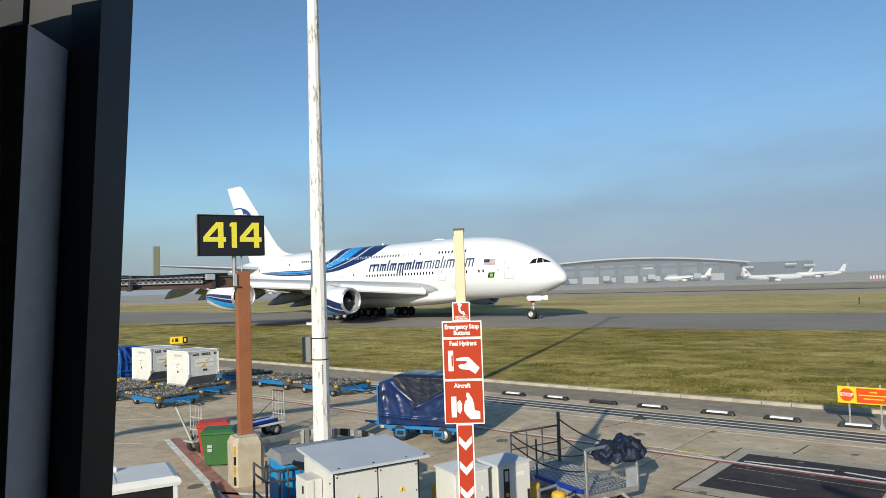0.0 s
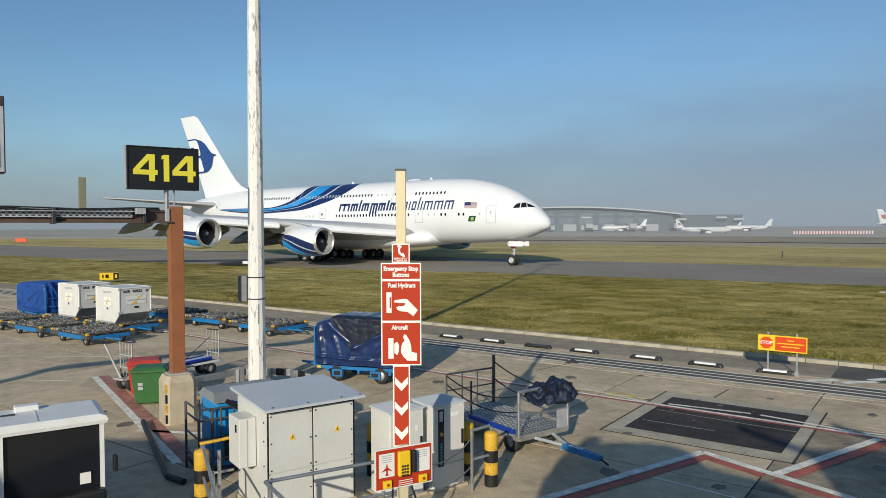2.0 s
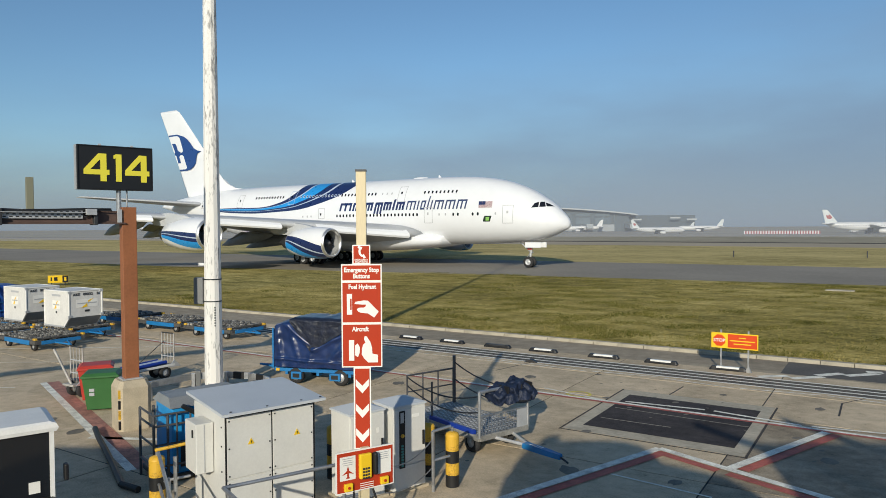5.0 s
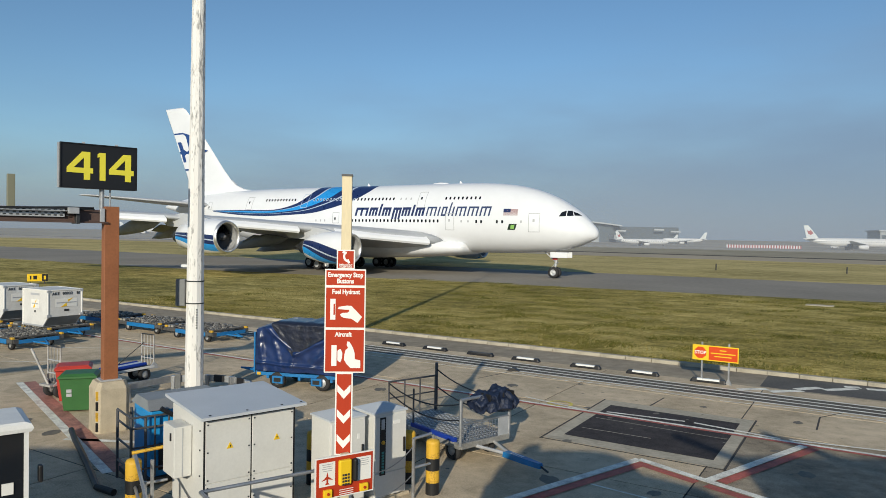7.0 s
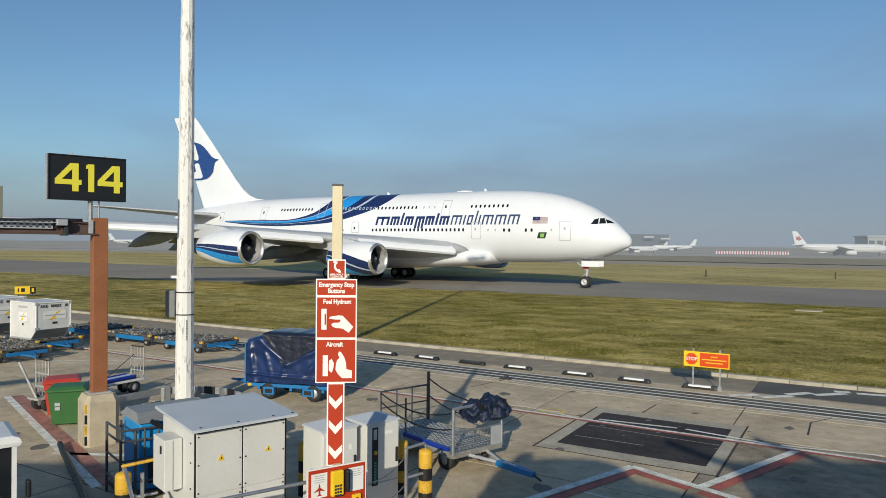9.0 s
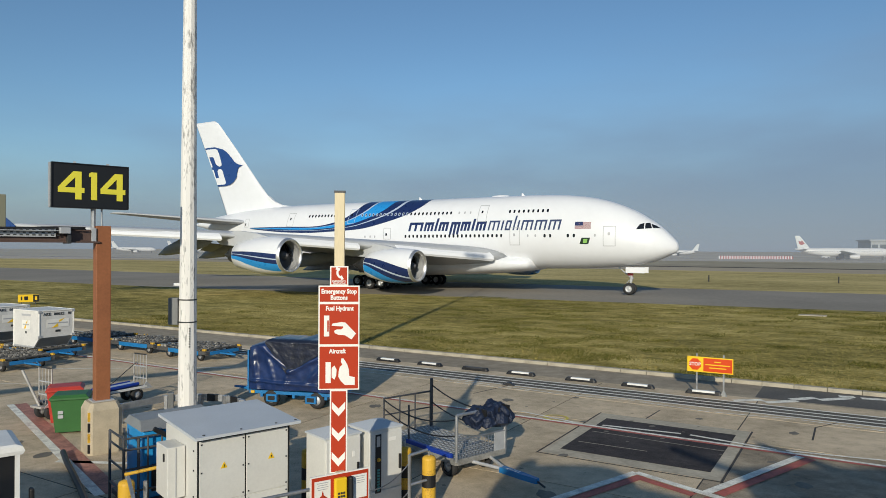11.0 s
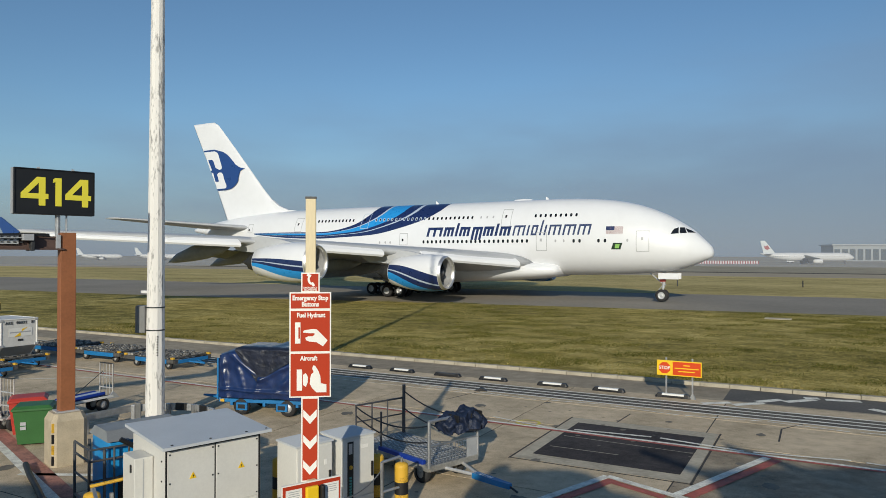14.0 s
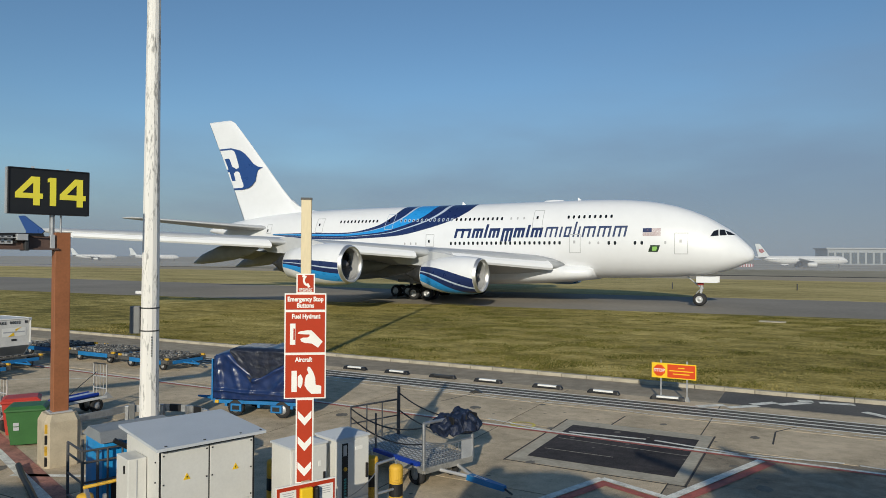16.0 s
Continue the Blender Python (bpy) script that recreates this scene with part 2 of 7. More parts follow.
def plate(bm, outline, thick, m=None):
    """A flat piece: an outline in x and z, thickness along y."""
    m = m or Matrix()
    f = [bm.verts.new(m @ Vector((x, 0, z))) for x, z in outline]
    b = [bm.verts.new(m @ Vector((x, thick, z))) for x, z in outline]
    n = len(f)
    bm.faces.new(f)
    bm.faces.new(b[::-1])
    for i in range(n):
        j = (i + 1) % n
        bm.faces.new((f[j], f[i], b[i], b[j]))
    return bm


def sheet(bm, corners):
    bm.faces.new([bm.verts.new(p) for p in corners])
    return bm


def letters(text, size, align="CENTER", depth=0.003, shear=0.0, bold=0.0, spacing=1.0):
    """A mesh of words in the built-in font, upright in x and z, facing -y."""
    cu = bpy.data.curves.new("words", "FONT")
    cu.body, cu.size, cu.align_x, cu.align_y = text, size, align, "CENTER"
    cu.extrude, cu.shear, cu.offset, cu.space_character, cu.resolution_u = depth, shear, bold, spacing, 3
    ob = bpy.data.objects.new("words", cu)
    scene.collection.objects.link(ob)
    me = bpy.data.meshes.new_from_object(ob.evaluated_get(bpy.context.evaluated_depsgraph_get()))
    bpy.data.objects.remove(ob)
    bm = bmesh.new()
    bm.from_mesh(me)
    bpy.data.meshes.remove(me)
    bmesh.ops.transform(bm, matrix=pose(0, 0, 0, 90, 0, 0), verts=bm.verts)
    return bm


def ground_strip(name, outline, z, mat, label="", kind="structure", category="ground", thick=0.0):
    bm = bmesh.new()
    vs = [bm.verts.new((u, c, z)) for u, c in outline]
    f = bm.faces.new(vs)
    if f.normal.z < 0:
        f.normal_flip()
    bm.normal_update()
    if f.normal.z < 0:
        f.normal_flip()
    if thick:
        r = bmesh.ops.extrude_face_region(bm, geom=[f])
        bmesh.ops.translate(bm, verts=[v for v in r["geom"] if isinstance(v, bmesh.types.BMVert)], vec=(0, 0, -thick))
    ob = mesh_object(name, bm, mat)
    ob.matrix_basis = at(0, 0)
    return tagged(ob, label, category, kind=kind)


def rect(u0, u1, c0, c1):
    return [(u0, c0), (u1, c0), (u1, c1), (u0, c1)]


# ---- the ground ----
ground_strip("ground", rect(-2600, 2600, -600, 3800), -0.10, FAR_FIELD, "wide pale airfield ground fading into the morning haze")
ground_strip("apron", rect(-150, 150, -60, 24.35), -0.02, CONCRETE, "stained pale concrete apron slabs with dark joints", category="apron", thick=0.08)
ground_strip("service_road", rect(-150, 150, 24.35, 26.72), 0.0, ASPHALT, "grey asphalt strip between the apron and the kerb", category="road", thick=0.08)
ground_strip("grass_near", [(-260, 27.0), (200, 27.0), (200, 70), (4, 64.5), (-20, 62.0), (-45, 58.6), (-75, 55.0), (-260, 50.0)], 0.03, GRASS, "mown yellow-green grass between the apron and the taxiway", category="grass", thick=0.1)
ground_strip("taxiway", rect(-1200, 1200, 40, 93.0), -0.03, TAXIWAY, "smooth grey asphalt taxiway", category="taxiway", thick=0.05)
ground_strip("grass_far", [(-1200, 88.0), (-60, 88.0), (0, 91.5), (1200, 93), (1200, 172), (-1200, 172)], -0.022, DRY_GRASS, "mown grass beyond the taxiway", category="grass", thick=0.1)
ground_strip("far_runway", rect(-1500, 1500, 172, 206), -0.02, FAR_RUNWAY, "pale far runway", category="runway", thick=0.04)
ground_strip("far_road", rect(-1500, 1500, 212, 217), -0.03, DARK_ASPHALT, "thin dark road far across the field", category="road", thick=0.04)


# ---- the airliner: x forward from the nose, y to its left, stations run back from the nose ----
FUS = [(0.0, 5.06, 5.02, 0.02), (0.06, 5.36, 4.72, 0.30), (0.25, 5.70, 4.49, 0.62), (0.76, 6.25, 4.24, 1.08), (1.77, 7.22, 3.77, 1.72), (2.81, 7.95, 3.42, 2.20),
       (4.39, 8.90, 3.10, 2.70), (7.09, 9.95, 2.85, 3.20), (9.9, 10.55, 2.70, 3.45), (13.7, 10.86, 2.62, 3.56), (19, 10.90, 2.58, 3.57),
       (32, 10.84, 2.58, 3.57), (44, 10.80, 2.62, 3.57), (50, 10.74, 3.10, 3.45), (56, 10.60, 4.15, 3.10), (62, 10.15, 5.60, 2.35),
       (67, 9.55, 6.90, 1.50), (70.5, 8.95, 7.75, 0.80), (72.3, 8.55, 8.10, 0.28), (72.6, 8.40, 8.25, 0.05)]


def curve(table, k, s):
    """Smooth interpolation of column k of a table over its first column."""
    xs = [r[0] for r in table]
    i = max(0, min(len(xs) - 2, int(np.searchsorted(xs, s)) - 1))
    def slope(j):
        a, b = max(0, j - 1), min(len(xs) - 1, j + 1)
        return (table[b][k] - table[a][k]) / (xs[b] - xs[a])
    h = xs[i + 1] - xs[i]
    t = (s - xs[i]) / h
    y0, y1, m0, m1 = table[i][k], table[i + 1][k], slope(i) * h, slope(i + 1) * h
    return (2 * t**3 - 3 * t**2 + 1) * y0 + (t**3 - 2 * t**2 + t) * m0 + (-2 * t**3 + 3 * t**2) * y1 + (t**3 - t**2) * m1


def section(s):
    top, low, wide = (curve(FUS, k, s) for k in (1, 2, 3))
    mid = low + (top - low) * 0.43
    return top, low, max(wide, 0.01), mid


def hull(s, a):
    """A point of the fuselage at station s; a turns from the belly (-90) over the right side (0) to the crown (90)."""
    top, low, wide, mid = section(s)
    c, q = math.cos(a), math.sin(a)
    e = 0.93
    y = -wide * math.copysign(abs(c) ** e, c)
    z = mid + (top - mid if q > 0 else mid - low) * math.copysign(abs(q) ** e, q)
    return Vector((-s, y, z))


def side(s, z, out=0.0, right=True):
    """The point of the fuselage's side at station s and height z, pushed out by some metres."""
    top, low, wide, mid = section(s)
    q = (z - mid) / (top - mid if z > mid else mid - low)
    q = max(-0.9999, min(0.9999, q))
    a = math.asin(math.copysign(abs(q) ** (1 / 0.93), q))
    p, n = hull(s, a), Vector((0, -math.cos(a), math.sin(a)))
    p = p + n * out
    return p if right else Vector((p.x, -p.y, p.z))


def side_strip(bm, low, high, out=0.012, n=24, across=4, right=True):
    """A painted band on the side between two lines of (station, height)."""
    def along(line, t):
        i = min(len(line) - 2, int(t * (len(line) - 1)))
        f = t * (len(line) - 1) - i
        def pt(j):
            return line[max(0, min(len(line) - 1, j))]
        p0, p1, p2, p3 = pt(i - 1), pt(i), pt(i + 1), pt(i + 2)
        return [0.5 * (2 * p1[k] + (p2[k] - p0[k]) * f + (2 * p0[k] - 5 * p1[k] + 4 * p2[k] - p3[k]) * f * f + (3 * p1[k] - p0[k] - 3 * p2[k] + p3[k]) * f**3) for k in (0, 1)]
    loops = []
    for i in range(n + 1):
        a, b = along(low, i / n), along(high, i / n)
        loops.append([side(a[0] + (b[0] - a[0]) * j / across, a[1] + (b[1] - a[1]) * j / across, out, right) for j in range(across + 1)])
    return rings(bm, loops, close=False)


def side_polygon(bm, pts, out=0.014):
    bm.faces.new([bm.verts.new(side(s, z, out)) for s, z in pts])
    return bm


def side_outline(bm, s0, s1, z0, z1, w=0.05, lean=0.0, out=0.012):
    """A thin painted frame, such as a door's edge, with the given lean of its top."""
    def q(s, z):
        return (s + lean * (z - z0) / (z1 - z0), z)
    for a, b, c, d in ((q(s0, z0), q(s1, z0), q(s1, z0 + w), q(s0, z0 + w)), (q(s0, z1 - w), q(s1, z1 - w), q(s1, z1), q(s0, z1))):
        side_strip(bm, [a, b], [d, c], out, 3, 1)
    for s in (s0, s1 - w):
        side_strip(bm, [q(s, z0), q(s, z1)], [q(s + w, z0), q(s + w, z1)], out, 6, 1)
    return bm


def airfoil(n=14, thick=0.12):
    """Chord fractions and half heights round a wing section, from the trailing edge over the top and back."""
    xs = [(1 - math.cos(math.pi * i / n)) / 2 for i in range(n + 1)]
    def t(x):
        return 5 * thick * (0.2969 * math.sqrt(x) - 0.126 * x - 0.3516 * x * x + 0.2843 * x**3 - 0.1036 * x**4)
    return [(x, t(x) + 0.01 * math.sin(math.pi * x)) for x in xs[::-1]] + [(x, -t(x) * 0.75 + 0.01 * math.sin(math.pi * x)) for x in xs[1:-1]]


def wing_mesh(stations, thick=0.12, sign=-1):
    """Stations: (span, leading edge station, chord, height, twist in degrees)."""
    loops = []
    for y, le, chord, z, twist in stations:
        a = radians(twist)
        loops.append([Vector((-(le + x * chord * math.cos(a)), sign * y, z + h * chord - x * chord * math.sin(a))) for x, h in airfoil(thick=thick)])
    return rings(bmesh.new(), loops, caps=(True, True))


DUCT_GREY = material("intake_duct_grey", (0.28, 0.285, 0.29), 0.5, vary=0.1)


FLAG_DULL = plain("dull_flag_red", (0.30, 0.13, 0.14), 0.5)


def nacelle(plane, s0, y, z, length, radius, sign):
    o = Matrix.Translation((-s0, sign * y, z))
    prof = [(0.80, -1.15), (0.84, -0.7), (0.86, -0.35), (0.885, -0.12), (0.93, -0.02), (0.97, 0.0), (1.0, -0.05)]
    eng = new("engine")
    eng.parent, eng.matrix_basis = plane, o
    eng["label"] = "white turbofan engine with navy and blue bands"
    cowl = [(1.0, -0.05), (1.045, -0.28), (1.09, -0.7), (1.13, -1.4), (1.15, -2.2), (1.13, -3.2), (1.06, -4.2), (0.93, -5.2), (0.80, -length + 0.45), (0.76, -length + 0.4)]
    def rad(h):
        hs = [-b for _, b in cowl]
        return radius * float(np.interp(-h, hs, [a for a, _ in cowl]))
    part("lip", lathe(bmesh.new(), [(r * radius, h) for r, h in prof[2:]] + [(rad(-0.28) + 0.004, -0.28)], 48, "X"), CHROME, eng, "polished metal intake lip", True)
    part("cowl", lathe(bmesh.new(), [(r * radius, h) for r, h in cowl], 48, "X"), PLANE_WHITE, eng, smooth=True)
    part("intake", lathe(bmesh.new(), [(r * radius, h) for r, h in prof[:3]] , 48, "X"), DUCT_GREY, eng, smooth=True)
    bm = bmesh.new()
    for i in range(24):
        m = pose(-0.95, 0, 0, i * 15, 0, 0) @ pose(0, 0, 0, 0, 0, 0)
        vs = [m @ Vector(p) for p in ((0.10, -0.05, 0.42), (-0.22, 0.10, 0.42), (-0.34, 0.24, radius * 0.80), (0.02, -0.02, radius * 0.80))]
        bm.faces.new([bm.verts.new(v) for v in vs])
    part("fan_blades", bm, FAN_DARK, eng)
    part("fan_backing", lathe(bmesh.new(), [(radius * 0.82, -1.3), (0.02, -1.32)], 32, "X"), BLACK, eng)
    part("spinner", lathe(bmesh.new(), [(0.01, -0.35), (0.16, -0.45), (0.32, -0.7), (0.44, -1.0), (0.45, -1.2)], 24, "X"), FAN_DARK, eng, smooth=True)
    part("exhaust", lathe(bmesh.new(), [(0.62 * radius, -length + 1.0), (0.55 * radius, -length - 0.1), (0.45 * radius, -length - 0.7), (0.30 * radius, -length - 0.75), (0.24 * radius, -length - 1.1), (0.01, -length - 1.9)], 24, "X"), DARK_METAL, eng, smooth=True)
    # painted bands sweep from the upper rear down to the lower front
    def band(a0, a1, b0, b1, mat, drop):
        n = 20
        loops = []
        for i in range(n + 1):
            t = i / n
            h = -length + 0.5 + (length - 0.80) * t
            k = t ** 1.15
            row = []
            for j in range(7):
                hi, lo = a0 + (b0 - a0) * k, a1 + (b1 - a1) * k
                a = radians(hi + (lo - hi) * j / 6 - drop)
                r = rad(h) + 0.012
                row.append(Vector((h, sign * r * math.cos(a), r * math.sin(a))))
            loops.append(row)
        part("stripe", rings(bmesh.new(), loops, close=False), mat, eng, smooth=True)
    inboard = ((36, 16, -10, -42, NAVY), (16, 12, -42, -49, PALE_LINE), (12, 4, -49, -80, NAVY), (4, -28, -80, -122, SKY_BLUE))
    outboard = ((16, 7, 5, -10, NAVY), (7, 5, -10, -14, PALE_LINE), (5, -1, -14, -28, NAVY), (-1, -14, -28, -60, SKY_BLUE))
    for a0, a1, b0, b1, mat in (outboard if y > 20 else inboard):
        band(a0, a1, b0, b1, mat, 0)
    return eng


def wheel(parent, name, p, r, w):
    rim_m = Matrix.Translation(p)
    e = new(name)
    e.parent, e.matrix_basis = parent, rim_m
    bm = bmesh.new()
    h = w / 2
    loops = []
    for rr, yy in ((r * 0.55, -h * 0.9), (r * 0.86, -h), (r * 0.97, -h * 0.7), (r, -h * 0.3), (r, h * 0.3), (r * 0.97, h * 0.7), (r * 0.86, h), (r * 0.55, h * 0.9)):
        loops.append([Vector((rr * math.cos(2 * math.pi * i / 28), yy, rr * math.sin(2 * math.pi * i / 28))) for i in range(28)])
    part("tyre", rings(bm, loops), RUBBER, e, smooth=True)
    bm = bmesh.new()
    loops = []
    for rr, yy in ((0.01, -h * 0.6), (r * 0.2, -h * 0.62), (r * 0.25, -h * 0.35), (r * 0.45, -h * 0.4), (r * 0.56, -h * 0.92), (r * 0.56, h * 0.92), (r * 0.45, h * 0.4), (r * 0.25, h * 0.4), (0.01, h * 0.5)):
        loops.append([Vector((rr * math.cos(2 * math.pi * i / 20), yy, rr * math.sin(2 * math.pi * i / 20))) for i in range(20)])
    part("rim", rings(bm, loops), ALU, e, smooth=True)
    return e


SPINNING = []


def airliner():
    plane = thing("airliner", Matrix(), "huge white four-engine double-deck airliner with a navy and blue sweep taxiing", "aircraft")
    ss = [0.0, 0.03, 0.06, 0.14, 0.25, 0.5, 0.76, 1.2, 1.77, 2.3, 2.81, 3.6, 4.39, 5.7, 7.09, 8.5, 9.9, 11.8, 13.7, 16, 19, 24, 29, 34, 39, 44, 47, 50, 53, 56, 59, 62, 64.5, 67, 69, 70.5, 71.5, 72.3, 72.6]
    n = 64
    part("fuselage", rings(bmesh.new(), [[hull(s, 2 * math.pi * i / n) for i in range(n)] for s in ss], caps=(True, True)), PLANE_WHITE, plane, smooth=True)
    # belly and wing-root fairing
    fair = [(15.1, 2.9, 3.45, 0.45), (15.5, 3.45, 3.42, 0.75), (18, 3.8, 3.38, 1.0), (22, 4.1, 3.35, 1.25), (30, 4.2, 3.2, 1.45), (38, 4.1, 3.2, 1.35), (44, 3.4, 3.6, 1.0), (47.5, 1.2, 4.0, 0.6)]
    loops = []
    for s, w, z, h in fair:
        loops.append([Vector((-s, -w * math.copysign(abs(math.cos(a)) ** 0.6, math.cos(a)), z + h * math.copysign(abs(math.sin(a)) ** 0.8, math.sin(a)) - 0.25))
                      for a in (2 * math.pi * i / 32 for i in range(32))])
    part("belly_fairing", rings(bmesh.new(), loops, caps=(True, True)), PLANE_WHITE, plane, smooth=True)
    for sign in (-1, 1):
        part("wing", wing_mesh([(2.5, 17.6, 24.5, 3.75, 2), (5.0, 19.3, 21.5, 4.05, 2), (9.5, 22.9, 17.2, 4.55, 1.5), (14.9, 27.3, 12.9, 5.05, 1), (20, 31.2, 10.6, 5.5, 0.5),
                                (25.7, 35.6, 8.4, 5.9, 0), (33, 41.9, 6.2, 6.3, -1), (38.8, 47.2, 4.4, 6.55, -1.5), (39.6, 48.4, 3.0, 6.6, -1.5)], 0.115, sign), PLANE_GREY, plane, smooth=True)
        part("wingtip_fence", plate(bmesh.new(), [(-48.9, 6.6), (-50.6, 5.55), (-51.6, 5.5), (-51.3, 6.6), (-52.4, 7.9), (-51.6, 7.9)], 0.08, Matrix.Translation((0, sign * 39.7, 0))), TAIL_BLUE, plane)
        # drooped leading-edge slats
        for y0, y1, a, b in ((4.6, 13.2, (19.0, 3.95), (25.8, 4.75)), (16.4, 24.2, (28.4, 5.02), (34.2, 5.62)), (27.2, 38.6, (36.6, 5.8), (47.0, 6.4))):
            loops = []
            for i in range(7):
                t = i / 6
                y, s, z = y0 + (y1 - y0) * t, a[0] + (b[0] - a[0]) * t, a[1] + (b[1] - a[1]) * t
                k = 1.25 - 0.6 * (y / 40)
                loops.append([Vector((-(s + dx * k), sign * y, z + dz * k)) for dx, dz in ((0.9, 0.52), (0.25, 0.38), (-0.15, 0.02), (-0.22, -0.28), (-0.05, -0.46), (0.25, -0.36), (0.35, -0.05), (0.9, 0.40))])
            part("slat", rings(bmesh.new(), loops, caps=(True, True)), PLANE_WHITE, plane, smooth=False)
        # lowered flaps and their track fairings
        for y0, y1, s0, s1, z0, z1, ch in ((4.5, 13.0, 39.8, 38.6, 3.5, 4.2, 3.2), (15.6, 24.0, 38.9, 41.6, 4.35, 5.2, 2.4)):
            part("flap", wing_mesh([(y0, s0, ch, z0, 22), (y1, s1, ch * 0.8, z1, 22)], 0.12, sign), WING_DARK, plane, smooth=True)
        for y, s0, ln, z in ((8.6, 33.0, 10.0, 3.2), (12.6, 33.5, 9.5, 3.6), (18.0, 35.5, 9.0, 4.35), (22.3, 37.0, 8.5, 4.75), (26.5, 38.5, 8.2, 5.1)):
            loops = []
            for t, k, dz in ((0, 0.02, 0.30), (0.12, 0.55, 0.15), (0.35, 1.0, 0.0), (0.6, 1.0, -0.25), (0.85, 0.62, -0.70), (1.0, 0.05, -1.1)):
                loops.append([Vector((-(s0 + ln * t), sign * y + 0.44 * k * math.cos(a), z + dz + 0.74 * k * math.sin(a))) for a in (2 * math.pi * i / 12 for i in range(12))])
            part("flap_fairing", rings(bmesh.new(), loops, caps=(True, True)), WING_DARK, plane, smooth=True)
        part("tailplane", wing_mesh([(1.0, 58.6, 9.2, 8.35, 0), (3.0, 59.9, 8.3, 8.45, 0), (14.6, 69.0, 3.2, 9.35, 0), (15.2, 69.9, 2.2, 9.4, 0)], 0.10, sign), PLANE_GREY, plane, smooth=True)
        for s0, y, z, ln in ((21.95, 14.9, 3.02, 6.5), (28.95, 25.75, 4.06, 6.9)):
            nacelle(plane, s0, y, z, ln, 1.56, sign)
            part("pylon", plate(bmesh.new(), [(-s0 - 1.6, z + 1.55), (-s0 - 4.0, z + 2.05), (-s0 - 6.6, z + 2.35), (-s0 - 10.5, z + 1.95), (-s0 - 9.0, z + 1.0), (-s0 - 5.5, z + 0.8)], 0.5, Matrix.Translation((0, sign * y - 0.25, 0))), PLANE_GREY, plane)
    # fin
    loops = []
    FIN = ((9.0, 54.0, 65.7), (10.2, 55.2, 66.2), (10.9, 55.9, 66.5), (12.2, 57.3, 67.1), (14, 59.1, 67.9), (17, 61.75, 69.3), (20, 64.45, 70.9), (22.6, 66.85, 72.2), (23.6, 67.8, 72.7), (24.05, 68.6, 72.9))
    for z, le, te in FIN:
        th = 0.95 - 0.62 * (z - 9) / 15
        loops.append([Vector((-(le + x * (te - le)), h / 0.06 * th * 0.5, z)) for x, h in airfoil(12, 0.12)])
    part("fin", rings(bmesh.new(), loops, caps=(True, True)), PLANE_WHITE, plane, smooth=True)
    part("dorsal_fillet", plate(bmesh.new(), [(-52.0, 10.62), (-54.5, 10.85), (-56.2, 11.5), (-57.3, 12.3), (-60, 10.4), (-56, 10.45)], 0.36, Matrix.Translation((0, -0.18, 0))), PLANE_WHITE, plane)
    # tail device: plain shapes
    def fin_patch(rows, mat, lift):
        """Rows of height, rear and front station, laid on the fin's right side."""
        loops = []
        zs = np.linspace(rows[0][0], rows[-1][0], 40)
        hs = [r[0] for r in rows]
        for z in zs:
            if hs[0] > hs[-1]:
                a, b = (float(np.interp(-z, [-h for h in hs], [r[k] for r in rows])) for k in (1, 2))
            else:
                a, b = (float(np.interp(z, hs, [r[k] for r in rows])) for k in (1, 2))
            le = float(np.interp(z, [r[0] for r in FIN], [r[1] for r in FIN]))
            te = float(np.interp(z, [r[0] for r in FIN], [r[2] for r in FIN]))
            row = []
            for j in range(9):
                s = a + (b - a) * j / 8
                x = min(1, max(0, (s - le) / (te - le)))
                t5 = 0.6 * (0.2969 * math.sqrt(x) - 0.126 * x - 0.3516 * x * x + 0.2843 * x**3 - 0.1036 * x**4)
                row.append(Vector((-s, -(max(0.0, t5 * 0.75 + 0.012) / 0.06 * (0.95 - 0.62 * (z - 9) / 15) * 0.5 + lift), z)))
            loops.append(row)
        part("tail_mark", rings(bmesh.new(), loops, close=False), mat, plane)
    fin_patch([(20.05, 70.7, 68.4), (19.6, 70.5, 66.6), (19.1, 70.3, 65.7), (18.4, 69.9, 64.9), (17.6, 69.5, 64.1), (17.15, 69.3, 63.3), (16.97, 69.2, 62.35), (16.7, 69.0, 63.2), (16.0, 68.7, 63.45), (15.2, 68.3, 63.6), (14.6, 68.0, 64.2), (14.2, 67.85, 65.0), (14.05, 67.8, 66.2)], TAIL_BLUE, 0.03)
    fin_patch([(19.8, 70.6, 68.3), (19.55, 70.5, 67.75), (19.0, 70.2, 67.45), (17.6, 69.55, 66.9), (17.2, 69.35, 66.85), (17.05, 69.3, 67.2)], PLANE_WHITE, 0.045)
    fin_patch([(16.65, 69.05, 67.0), (16.4, 68.95, 66.65), (15.6, 68.55, 66.35), (14.75, 68.1, 65.95), (14.5, 68.0, 65.9), (14.3, 67.9, 66.2)], PLANE_WHITE, 0.045)
    fin_patch([(18.6, 69.75, 68.95), (18.45, 69.65, 68.65), (17.4, 69.1, 68.15), (17.05, 68.95, 67.4), (16.65, 68.7, 67.5), (16.4, 68.6, 67.85), (15.6, 68.3, 67.55), (15.35, 68.2, 67.5)], TAIL_BLUE, 0.06)
    # the sweep of bands
    low = [(58.0, 7.45), (52.0, 6.95), (46.85, 6.80), (43.5, 6.90), (38.6, 7.17), (35.5, 7.72), (31.8, 8.75), (29.7, 9.85), (29.0, 10.80)]
    high = [(58.2, 7.62), (52.2, 7.66), (46.85, 7.62), (44.6, 7.74), (42.6, 8.10), (41.0, 8.60), (40.0, 9.20), (39.3, 9.80), (38.6, 10.80)]
